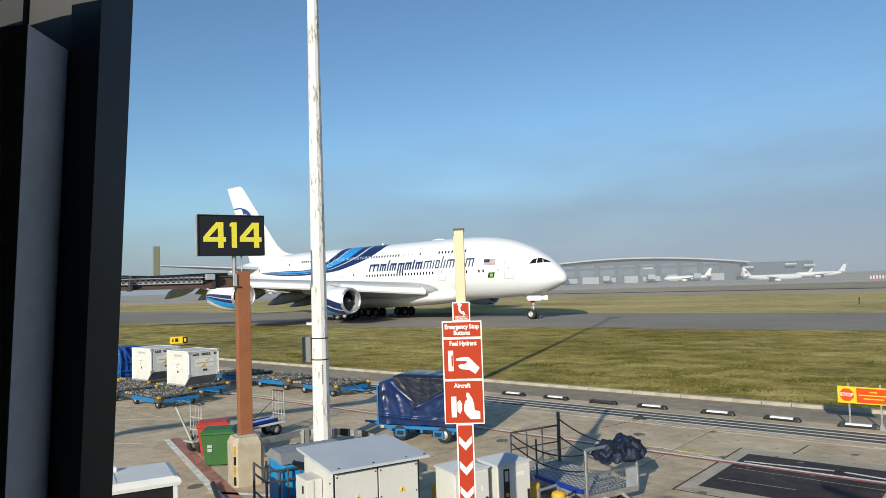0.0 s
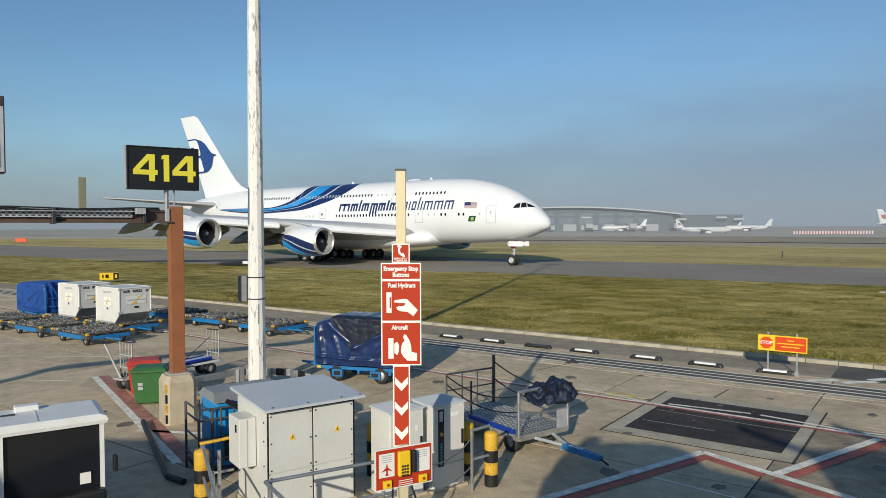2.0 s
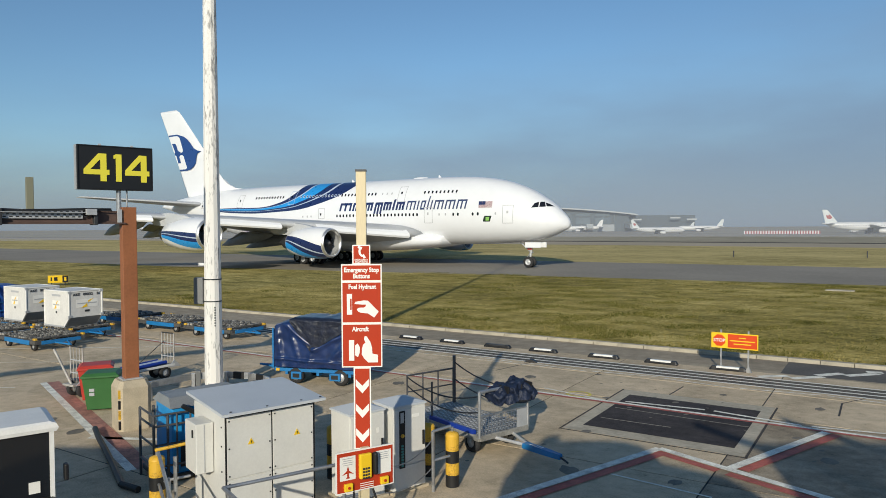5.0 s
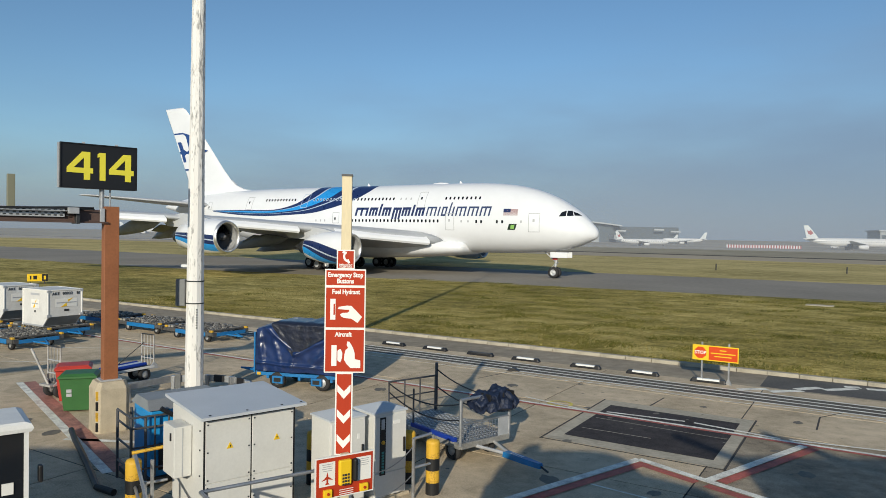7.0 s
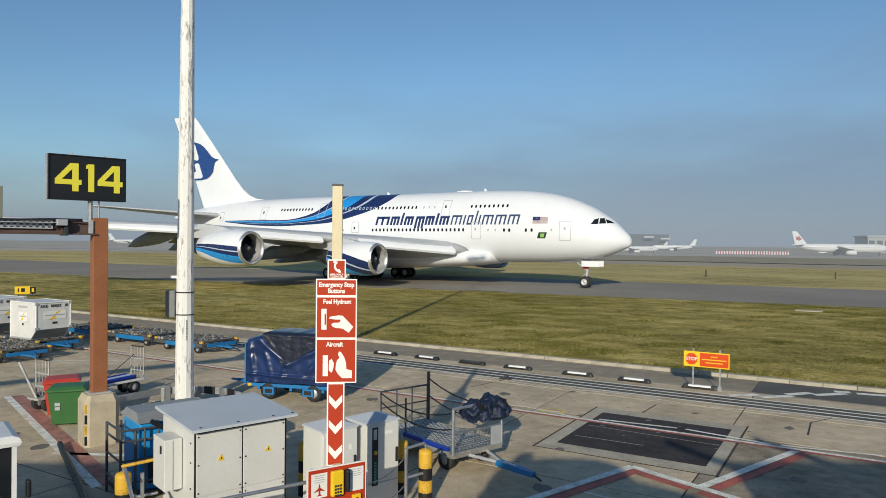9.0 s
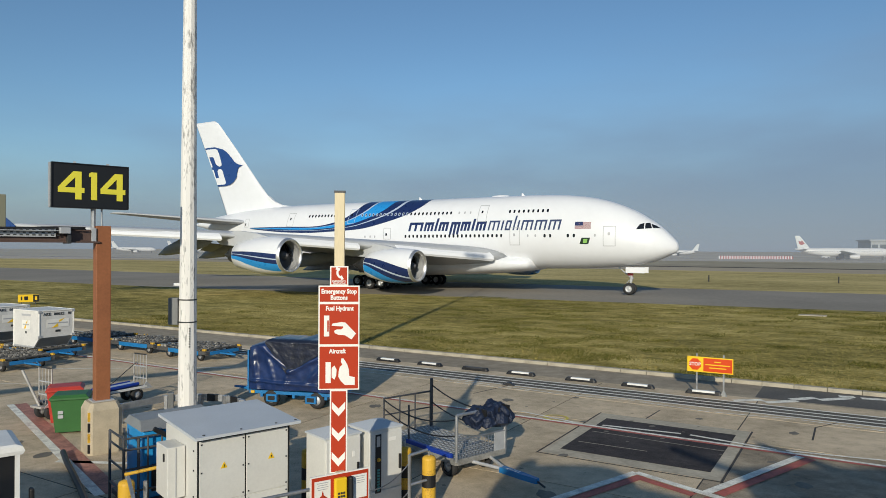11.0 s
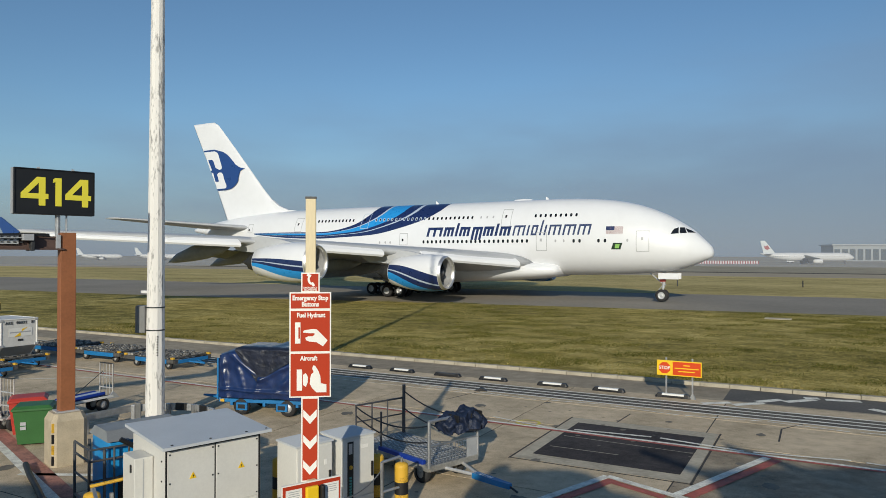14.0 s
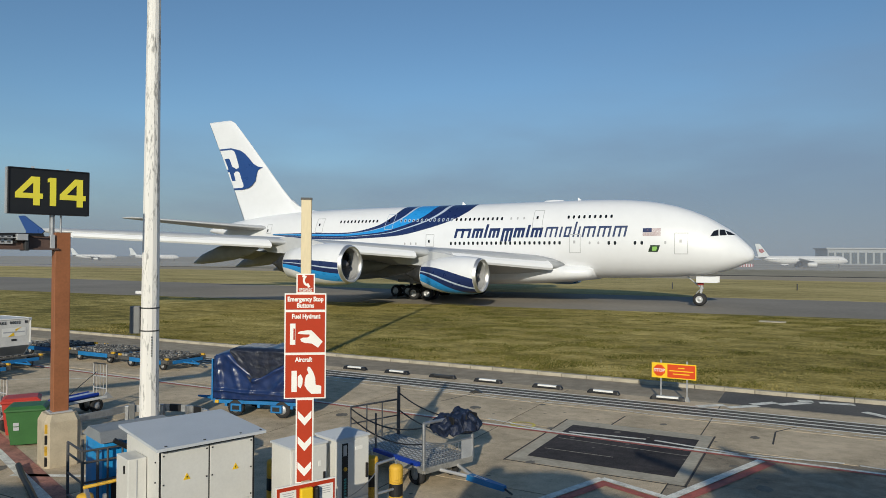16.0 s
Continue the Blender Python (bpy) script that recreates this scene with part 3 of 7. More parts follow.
    def between(f):
        return [(a[0] + (b[0] - a[0]) * f, a[1] + (b[1] - a[1]) * f) for a, b in zip(low, high)]
    for f0, f1, mat in ((0.0, 0.33, NAVY), (0.33, 0.38, PALE_LINE), (0.38, 0.53, NAVY), (0.53, 0.80, SKY_BLUE), (0.80, 0.83, PALE_LINE), (0.83, 1.0, NAVY)):
        for right in (True, False):
            part("stripe", side_strip(bmesh.new(), between(f0), between(f1), 0.012, 60, 3, right), mat, plane, smooth=True)
    # doors
    for s0, s1, z0, z1, lean in ((5.67, 6.93, 5.11, 7.19, 0), (16.16, 17.37, 5.2, 7.14, 0), (20.4, 21.55, 7.85, 9.78, 0), (39.2, 40.35, 7.93, 9.8, -0.1), (33.4, 34.5, 5.9, 7.3, 0), (49.6, 50.8, 7.7, 9.5, 0), (58.5, 59.4, 7.7, 8.9, 0)):
        part("door", side_outline(bmesh.new(), s0, s1, z0, z1, 0.06, lean, 0.018), PALE_LINE if s0 == 39.2 else LINE_GREY, plane)
        bm = bmesh.new()
        side_polygon(bm, [(s0 + 0.55, z1 - 0.95), (s0 + 0.78, z1 - 0.95), (s0 + 0.78, z1 - 0.65), (s0 + 0.55, z1 - 0.65)], 0.02)
        part("door_window", bm, GLASS_DARK if s0 > 18 else LINE_GREY, plane)
    # cabin windows
    def pane(s, z, mat, w=0.25, h=0.36):
        bm = bmesh.new()
        side_polygon(bm, [(s + w / 2 * math.copysign(abs(math.cos(a)) ** 0.7, math.cos(a)), z + h / 2 * math.copysign(abs(math.sin(a)) ** 0.7, math.sin(a))) for a in (2 * math.pi * i / 12 for i in range(12))], 0.017)
        part("window_pane", bm, mat, plane)
    for i in range(9):
        pane(13.11 + i * 0.563, 8.95, GLASS_DARK)
    for i in range(11):
        pane(25.2 + i * 0.56, 8.96, GLASS_DARK)
    for i in range(13):
        pane(31.4 + i * 0.565, 8.97, PALE_LINE if i % 1 == 0 else GLASS_DARK, 0.30, 0.40)
        pane(31.4 + i * 0.565, 8.97, GLASS_DARK, 0.14, 0.26)
    for i in range(11):
        pane(41.6 + i * 0.54, 9.0, GLASS_DARK)
    for i in range(3):
        pane(22.6 + i * 0.75, 8.95, LINE_GREY, 0.2, 0.3)
    for i in range(24):
        pane(18.4 + i * 0.557, 6.26, GLASS_DARK, 0.26, 0.38)
    for s in (12.6, 13.23, 9.97, 10.63):
        pane(s, 6.22, GLASS_DARK, 0.26, 0.38)
    for s in (7.75, 14.3, 15.2, 35.8, 36.5, 37.3):
        pane(s, 6.24, LINE_GREY, 0.2, 0.3)
    # flight-deck windows
    for low_edge, high_edge in (([(3.74, 6.84), (3.02, 6.90)], [(3.46, 7.36), (3.08, 7.50)]), ([(2.94, 6.91), (2.32, 6.95)], [(2.98, 7.50), (2.58, 7.50)]), ([(2.24, 6.97), (1.62, 6.97)], [(2.50, 7.42), (2.06, 7.24)])):
        bm = bmesh.new()
        side_strip(bm, low_edge, high_edge, 0.02, 6, 5)
        part("cockpit_window", bm, GLASS_DARK, plane)
    # titles as plain slanted shapes, letter by letter
    def slant(s, z, w, h, mat):
        k = 0.20
        bm = bmesh.new()
        q = lambda x, y: (s - x - k * y, z + y)
        b = 0.30 if mat is NAVY else 0.20
        side_strip(bm, [q(0, 0), q(0, h)], [q(b, 0), q(b, h)], 0.014, 4, 1)
        if w > b * 1.5:
            side_strip(bm, [q(w - b, 0), q(w - b, h)], [q(w, 0), q(w, h)], 0.014, 4, 1)
            side_strip(bm, [q(b, h - b), q(w - b, h - b)], [q(b, h), q(w - b, h)], 0.014, 2, 1)
            if w < 1.2:
                side_strip(bm, [q(b, 0), q(w - b, 0)], [q(b, b), q(w - b, b)], 0.014, 2, 1)
            else:
                side_strip(bm, [q(w / 2 - b / 2, 0), q(w / 2 - b / 2, h)], [q(w / 2 + b / 2, 0), q(w / 2 + b / 2, h)], 0.014, 3, 1)
        part("title_bar", bm, mat, plane)
    s = 30.85
    for w, h, dz in ((1.95, 1.05, 0), (1.24, 1.05, 0), (0.30, 1.5, 0), (1.24, 1.05, 0), (1.24, 1.45, -0.42), (1.2, 1.05, 0), (0.30, 1.35, 0), (1.24, 1.05, 0)):
        slant(s, 6.85 + dz, w, h, NAVY)
        s -= w + 0.24
    s -= 0.10
    for w, h, dz in ((1.32, 1.1, 0), (0.20, 1.1, 0), (0.68, 1.1, 0), (0.20, 1.6, 0), (0.20, 1.1, 0), (1.30, 1.1, 0), (1.30, 1.1, 0), (1.30, 1.1, 0)):
        slant(s, 6.85 + dz, w, h, TITLE_BLUE)
        s -= w + 0.29
    # flag: striped rectangle with a dark canton, and a dark green badge
    for i in range(7):
        bm = bmesh.new()
        z = 6.94 + i * 0.104
        side_strip(bm, [(9.9, z), (8.2, z)], [(9.9, z + 0.06), (8.2, z + 0.06)], 0.014, 3, 1)
        part("flag_stripe", bm, FLAG_DULL, plane)
    bm = bmesh.new()
    side_strip(bm, [(9.9, 7.27), (9.05, 7.27)], [(9.9, 7.67), (9.05, 7.67)], 0.018, 3, 1)
    part("flag_canton", bm, NAVY, plane)
    bm = bmesh.new()
    side_strip(bm, [(9.37, 5.33), (8.45, 5.33)], [(9.15, 5.99), (8.23, 5.99)], 0.014, 3, 2)
    part("badge", bm, BADGE_GREEN, plane)
    bm = bmesh.new()
    side_strip(bm, [(9.0, 5.45), (8.6, 5.45)], [(8.95, 5.85), (8.5, 5.85)], 0.02, 3, 1)
    part("badge_mark", bm, BADGE_LIME, plane)
    # aerials on the crown
    for s in (17.0, 31.0, 57.0):
        part("aerial", plate(bmesh.new(), [(-s, 10.75), (-s - 0.45, 11.2), (-s - 0.55, 11.2), (-s - 0.6, 10.7)], 0.06), PLANE_WHITE, plane)
    part("antenna_hump", lathe(bmesh.new(), [(0.02, 0.0), (0.25, -0.5), (0.32, -1.5), (0.25, -2.4), (0.02, -2.8)], 16, "X", Matrix.Translation((-18.8, 0, 10.78))), PLANE_WHITE, plane, smooth=True)
    # nose gear
    gear = new("nose_gear")
    gear.parent, gear.matrix_basis = plane, Matrix.Translation((-5.0, 0, 0))
    bm = bmesh.new()
    rod(bm, (0, 0, 0.6), (0.1, 0, 1.5), 0.11, n=14)
    rod(bm, (0.1, 0, 1.4), (0.25, 0, 3.0), 0.16, n=14)
    rod(bm, (0, -0.5, 0.62), (0, 0.5, 0.62), 0.09, n=12)
    rod(bm, (0.1, 0, 1.8), (-1.2, 0, 2.9), 0.07)
    rod(bm, (-0.05, 0, 0.8), (-0.35, 0, 1.2), 0.04)
    rod(bm, (-0.35, 0, 1.2), (0.0, 0, 1.6), 0.04)
    box(bm, (0.28, 0, 1.75), (0.14, 0.5, 0.14), 0.02)
    part("strut", bm, ALU, gear)
    part("red_cover", boxed((0.1, -0.2, 2.2), (0.6, 0.12, 0.3), 0.03), FLAG_RED, gear)
    part("gear_door", boxed((0.75, -0.75, 2.62), (2.0, 0.07, 0.62), 0.02), PLANE_WHITE, gear)
    part("gear_door", boxed((0.75, 0.75, 2.62), (2.0, 0.07, 0.62), 0.02), PLANE_WHITE, gear)
    for y in (-0.36, 0.36):
        SPINNING.append((wheel(gear, "nose_wheel", (0, y, 0.63), 0.63, 0.42), (0, y, 0.63), 0.63))
    for s, y, axles in ((33.2, 6.2, (-0.85, 0.85)), (36.9, 2.65, (-1.7, 0.0, 1.7))):
        for sign in (-1, 1):
            g = new("main_gear")
            g.parent, g.matrix_basis = plane, Matrix.Translation((-s, sign * y, 0))
            bm = bmesh.new()
            rod(bm, (0, 0, 0.7), (0, 0, 3.6), 0.20, n=14)
            rod(bm, (axles[0], 0, 0.7), (axles[-1], 0, 0.7), 0.14, n=12)
            rod(bm, (0, 0, 1.6), (1.4, 0, 3.2), 0.09)
            for a in axles:
                rod(bm, (a, -0.75, 0.7), (a, 0.75, 0.7), 0.08)
            part("bogie", bm, DARK_METAL, g)
            part("gear_door", boxed((0, sign * 0.9, 2.5), (2.6, 0.08, 1.5), 0.03), WING_DARK, g)
            for a in axles:
                for dy in (-0.62, 0.62):
                    SPINNING.append((wheel(g, "main_wheel", (a, dy, 0.70), 0.70, 0.5), (a, dy, 0.70), 0.70))
    return plane


FAN_DARK = plain("fan_dark_titanium", (0.10, 0.10, 0.108), 0.6)
TITLE_BLUE = plain("title_blue_paint", (0.03, 0.05, 0.13), 0.35)
FLAG_RED = plain("red_paint", (0.45, 0.05, 0.04), 0.5)
BADGE_GREEN = plain("dark_green_badge", (0.01, 0.03, 0.015), 0.4)
BADGE_LIME = plain("lime_badge_mark", (0.25, 0.5, 0.12), 0.4)
AIRLINER = airliner()


FADED_RED = material("faded_red_paint", (0.40, 0.185, 0.14), 0.8, vary=0.4, scale=3.0, fine=20.0)


# ---- paint and joints on the apron ----
def stripe(name, u0, c0, u1, c1, width, mat, z=0.005, label="", category="marking"):
    d = Vector((u1 - u0, c1 - c0, 0)).normalized()
    n = Vector((-d.y, d.x, 0)) * width / 2
    return ground_strip(name, [(u0 + n.x, c0 + n.y), (u0 - n.x, c0 - n.y), (u1 - n.x, c1 - n.y), (u1 + n.x, c1 + n.y)], z, mat, label or "worn painted line on the apron", category=category)


for c in (22.12, 22.55, 22.98, 23.42):
    stripe("lane_line", -60, c, 40, c, 0.12, WHITE_LINE, 0.009)
ground_strip("lane_groove", rect(-60, 40, 22.2, 23.36), 0.004, GROOVE, "dark worn band between white lane lines", category="marking")
stripe("lane_line", -60, 21.6, -9.5, 21.55, 0.05, WHITE_LINE, 0.006)
stripe("stand_line", -60, 18.22, 40, 18.10, 0.13, WHITE_LINE, 0.012)
stripe("stand_line", -60, 18.09, 40, 17.97, 0.13, RED_LINE, 0.012)
for i, (u0, c0, u1, c1) in enumerate(((-13.05, 21.75, -11.1, 21.55), (-10.45, 21.62, -8.3, 21.35), (-8.15, 21.45, -6.1, 21.7), (-5.9, 21.6, -3.8, 21.3), (-3.65, 21.35, -1.6, 21.65), (-1.45, 21.65, 0.55, 21.45), (0.8, 21.5, 2.9, 21.7), (3.1, 21.7, 5.2, 21.5))):
    stripe("dashed_line", u0, c0 + 0.22, u1, c1 + 0.22, 0.07, WHITE_LINE, 0.010)
for u0, c0, u1, c1, w in ((-8.5, 18.83, -6.3, 18.3, 0.09), (-5.96, 18.5, -3.97, 18.72, 0.11), (-3.75, 18.72, -1.73, 18.42, 0.11), (-1.53, 18.45, 0.5, 18.78, 0.10), (0.8, 18.75, 2.8, 18.45, 0.10)):
    stripe("dashed_line", u0, c0 - 0.16, u1, c1 - 0.16, w, WHITE_LINE, 0.017)
# the zigzag edge of the stand, white with red inside
ZIG = [(-9.0, 1.6), (-5.55, 10.78), (-4.08, 14.80), (-2.59, 14.21), (5.6, 11.2)]
for k, (a, b) in enumerate(zip(ZIG, ZIG[1:])):
    stripe("stand_edge", *a, *b, 0.19, WHITE_LINE, 0.020 + 0.002 * k)
    d = Vector((b[0] - a[0], b[1] - a[1])).normalized()
    n = Vector((d.y, -d.x)) * 0.22
    stripe("stand_edge", a[0] + n.x + d.x * 0.1, a[1] + n.y + d.y * 0.1, b[0] + n.x - d.x * 0.1, b[1] + n.y - d.y * 0.1, 0.22, RED_LINE, 0.0145 + 0.0006 * k)
stripe("stand_edge", -2.62, 14.15, -1.2, 17.9, 0.19, WHITE_LINE, 0.030)
stripe("stand_edge", -2.35, 14.30, -0.98, 17.85, 0.22, RED_LINE, 0.0175)
stripe("dashed_line", -4.44, 12.81, -2.57, 12.6, 0.06, WHITE_LINE, 0.010)
# lines of the neighbouring stand
stripe("stand_line", -21.85, 11.39, -12.4, 8.11, 0.19, WHITE_LINE, 0.008)
stripe("stand_line", -21.7, 11.61, -12.3, 8.35, 0.32, FADED_RED, 0.006)
stripe("lane_line", -31.5, 12.4, -21.4, 19.5, 0.09, WHITE_LINE, 0.006)
stripe("lane_line", -26.9, 12.1, -23.2, 14.5, 0.06, WHITE_LINE, 0.006)
stripe("lane_line", -23.2, 9.8, -21.9, 10.6, 0.06, WHITE_LINE, 0.006)
stripe("stand_line", -15.2, 8.9, -12.8, 10.1, 0.16, WHITE_LINE, 0.006)
# zigzag dashes on the service road
ground_strip("road_patch", rect(-2.95, 60, 24.5, 26.70), 0.003, WET_ROAD, "darker resurfaced stretch of the service road", category="road")
for u0, c0, u1, c1 in ((-3.45, 23.55, -2.68, 24.15), (-2.57, 23.8, -1.75, 24.55), (-1.93, 24.67, -1.28, 25.42), (-1.15, 25.09, -0.32, 25.94), (-0.64, 26.07, -0.2, 26.21), (-0.02, 26.1, 0.99, 26.31), (1.2, 25.2, 2.2, 24.4), (2.4, 24.5, 3.6, 25.6)):
    stripe("road_dash", u0, c0, u1, c1, 0.30, WHITE_LINE, 0.011)
for u0, c0, u1, c1 in ((-1.05, 19.68, -1.06, 21.15), (-1.06, 21.15, -0.5, 22.2), (-5.18, 19.7, -5.1, 21.0), (-10.9, 20.2, -10.5, 22.0), (0.9, 14.5, 1.6, 17.6)):
    stripe("crack", u0, c0, u1, c1, 0.045, JOINT, 0.0035, "dark crack across the concrete", "joint")
# yellow ring round a hydrant lid
bm = bmesh.new()
rings(bm, [[(r * math.cos(a), r * math.sin(a) * 0.9, 0) for a in (2 * math.pi * i / 40 for i in range(40))] for r in (0.28, 0.36)])
o = mesh_object("hydrant_ring", bm, YELLOW_LINE)
o.matrix_basis = at(-7.35, 18.5, 0.014)
tagged(o, "worn yellow painted ring on the concrete", "marking", kind="structure")

# the dark asphalt patch with its pale frame
ground_strip("patch_frame", rect(-6.44, -2.48, 15.2, 19.75), 0.004, FRAME, "pale concrete border round an asphalt patch", category="apron")
for a, b, c, d in ((-6.48, 15.1, -6.48, 19.8), (-2.44, 15.1, -2.44, 19.8), (-6.5, 15.14, -2.4, 15.14)):
    stripe("slab_joint", a, b, c, d, 0.05, JOINT, 0.0045, "dark joint between concrete slabs", "joint")
ground_strip("asphalt_patch", rect(-6.12, -2.75, 15.68, 19.20), 0.008, DARK_ASPHALT, "dark asphalt patch let into the concrete", category="apron")
stripe("patch_line", -5.98, 16.51, -4.3, 16.53, 0.035, KERB, 0.0105)
stripe("patch_line", -6.0, 17.62, -2.8, 17.50, 0.03, KERB, 0.0105)
# slab joints
for u in [-64.0 + 5.1 * i for i in range(21)]:
    stripe("slab_joint", u, -12, u, 24.3, 0.09, JOINT, -0.008, "dark joint between concrete slabs", "joint")
for c in (-7.5, -2.3, 2.9, 8.1, 13.3, 18.6, 21.5):
    stripe("slab_joint", -64, c, 38, c, 0.09, JOINT, -0.008, "dark joint between concrete slabs", "joint")
slabs = tagged(new("apron_slabs"), "pale stained concrete slabs with open dark joints", "apron", kind="structure")
us, cs = [-64.0 + 5.1 * i for i in range(21)], [-12.7, -7.5, -2.3, 2.9, 8.1, 13.3, 18.6, 21.5, 24.36]
SLAB = {}
for u0, u1 in zip(us, us[1:]):
    for c0, c1 in zip(cs, cs[1:]):
        # the slabs inside the stand are stained by parked aircraft
        worn = u0 > -3.0 and c1 < 18.7
        key = (round(c1 - c0, 2), worn)
        m = at((u0 + u1) / 2, (c0 + c1) / 2, random.uniform(-0.0012, 0.0012))
        if key not in SLAB:
            SLAB[key] = part("slab", boxed((0, 0, -0.010), (5.065, c1 - c0 - 0.035, 0.02)), WORN_CONCRETE if worn else CONCRETE, slabs, m=m)
        else:
            share("slab", SLAB[key], slabs, m)
wedge = thing("wheel_chock", at(-10.5, 22.0, 0, 15), "small dark rubber wedge lying on the concrete", "chock")
part("wedge", plate(bmesh.new(), [(-0.24, 0), (0.24, 0), (0.04, 0.10), (-0.04, 0.10)], 0.22), BLACK, wedge)
rng = random.Random(12)
DRIPS = [(rng.uniform(-9, 4), 12 + 9.5 * rng.random() ** 1.3, 0.05 + 0.13 * rng.random() ** 3) for _ in range(46)]
for u, c, r in ((-5.2, 12.6, 0.32), (-3.3, 13.0, 0.2), (-8.3, 17.2, 0.18), (-9.5, 19.9, 0.3), (-1.2, 13.3, 0.25), (-1.5, 20.2, 0.2), (-3.9, 20.5, 0.16), (-12.5, 17.0, 0.3), (-17.5, 9.2, 0.35), (-15.9, 9.0, 0.3), (-1.0, 15.8, 0.28), (0.4, 14.2, 0.3), *DRIPS):
    bm = bmesh.new()
    pts = [(r * (0.7 + 0.5 * noise.noise(Vector((math.cos(a) * 2 + u, math.sin(a) * 2, c)))) * math.cos(a) * 1.1, r * 0.6 * math.sin(a), 0) for a in (2 * math.pi * i / 18 for i in range(18))]
    bm.faces.new([bm.verts.new(p) for p in pts])
    o = mesh_object("oil_stain", bm, STAIN)
    o.matrix_basis = at(u, c, 0.0125 if r < 0.181 and -6.2 < u < -2.7 and 15.6 < c < 19.3 else 0.0065, 400 * r)
    tagged(o, "dark oily stain soaked into the concrete", "stain", kind="structure")

# kerb stones along the grass
kerb_line = tagged(new("kerb"), "row of pale worn kerb stones along the grass", "kerb", kind="structure")
stone = part("kerb_stone", boxed((0, 0, 0.03), (0.985, 0.26, 0.20), 0.015), KERB, kerb_line, m=at(-59.5, 26.86))
for i in range(1, 96):
    share("kerb_stone", stone, kerb_line, at(-59.5 + i, 26.86 + random.uniform(-0.008, 0.008), random.uniform(-0.006, 0.006), random.uniform(-0.4, 0.4)))

YELLOW = material("worn_yellow_paint_on_steel", (0.46, 0.25, 0.028), 0.55, vary=0.3, scale=6.0, other=(0.66, 0.39, 0.035), lo=0.36, hi=0.50)
WHITE_PAINT = material("white_paint", (0.74, 0.74, 0.72), 0.45, vary=0.06, scale=4.0)
PEELING = material("peeling_white_paint", (0.44, 0.435, 0.42), 0.65, vary=0.25, scale=5.0, fine=26.0, other=(0.76, 0.745, 0.71), stretch=(1, 1, 0.22), bump=0.25, lo=0.385, hi=0.47)
BROWN = material("brown_painted_steel", (0.285, 0.105, 0.042), 0.6, vary=0.14, scale=2.0, fine=20.0)
SIGN_RED = material("sign_red", (0.43, 0.04, 0.012), 0.7, vary=0.05, spec=0.25)
SIGN_WHITE = plain("sign_white", (0.80, 0.79, 0.75), 0.4)
CREAM = material("cream_paint", (0.66, 0.56, 0.36), 0.55, vary=0.08, scale=3.0, stretch=(1, 1, 0.2))
SIGN_BLACK = plain("sign_black", (0.008, 0.009, 0.011), 0.5)
SIGN_YELLOW = glowing("sign_yellow", (0.70, 0.62, 0.05), 0.06)
ORANGE = plain("orange_sign", (0.64, 0.062, 0.006), 0.4)
SIGNAL_YELLOW = plain("signal_yellow", (0.85, 0.55, 0.02), 0.4)
CABINET = material("cabinet_grey_white", (0.64, 0.635, 0.60), 0.5, vary=0.05, scale=1.5, fine=25.0)
CABINET_TOP = material("cabinet_roof_grey", (0.53, 0.56, 0.59), 0.45, vary=0.06, scale=1.5)
BLUE_STEEL = material("blue_painted_steel", (0.012, 0.16, 0.40), 0.45, vary=0.15, scale=4.0)
TARP = material("dark_blue_tarpaulin", (0.010, 0.028, 0.105), 0.34, vary=0.3, scale=1.2, fine=5.0, bump=0.25, coat=0.25)
TARP_FLAP = material("faded_dark_tarpaulin", (0.013, 0.017, 0.033), 0.36, vary=0.4, scale=2.5, fine=7.0, bump=1.0, coat=0.3)
BOX_GREY = material("mid_grey_enclosure", (0.16, 0.165, 0.165), 0.5, vary=0.12)
BUNDLE = material("folded_navy_cloth", (0.010, 0.018, 0.045), 0.55, vary=0.35, scale=5.0, fine=20.0, bump=1.0)
TARP_BRIGHT = material("blue_tarpaulin", (0.01, 0.06, 0.27), 0.45, vary=0.25, scale=3.0, fine=12.0, bump=0.25)
BIN_GREEN = material("green_bin_plastic", (0.035, 0.13, 0.035), 0.5, vary=0.1, scale=3.0)
BIN_RED = material("red_bin_plastic", (0.46, 0.045, 0.03), 0.5, vary=0.1, scale=3.0)
BASE_CONCRETE = material("footing_concrete", (0.46, 0.39, 0.28), 0.85, vary=0.15, scale=3.0, bump=0.2)
CONTAINER = material("container_white", (0.66, 0.65, 0.62), 0.5, vary=0.08, scale=2.0, fine=15.0)
CONTAINER_GREY = material("container_grey_sheet", (0.30, 0.31, 0.31), 0.5, 0.3, vary=0.12, scale=3.0)
BEACON = plain("orange_beacon_plastic", (0.75, 0.18, 0.01), 0.25)
LED = glowing("amber_led", (0.9, 0.22, 0.06), 1.5)


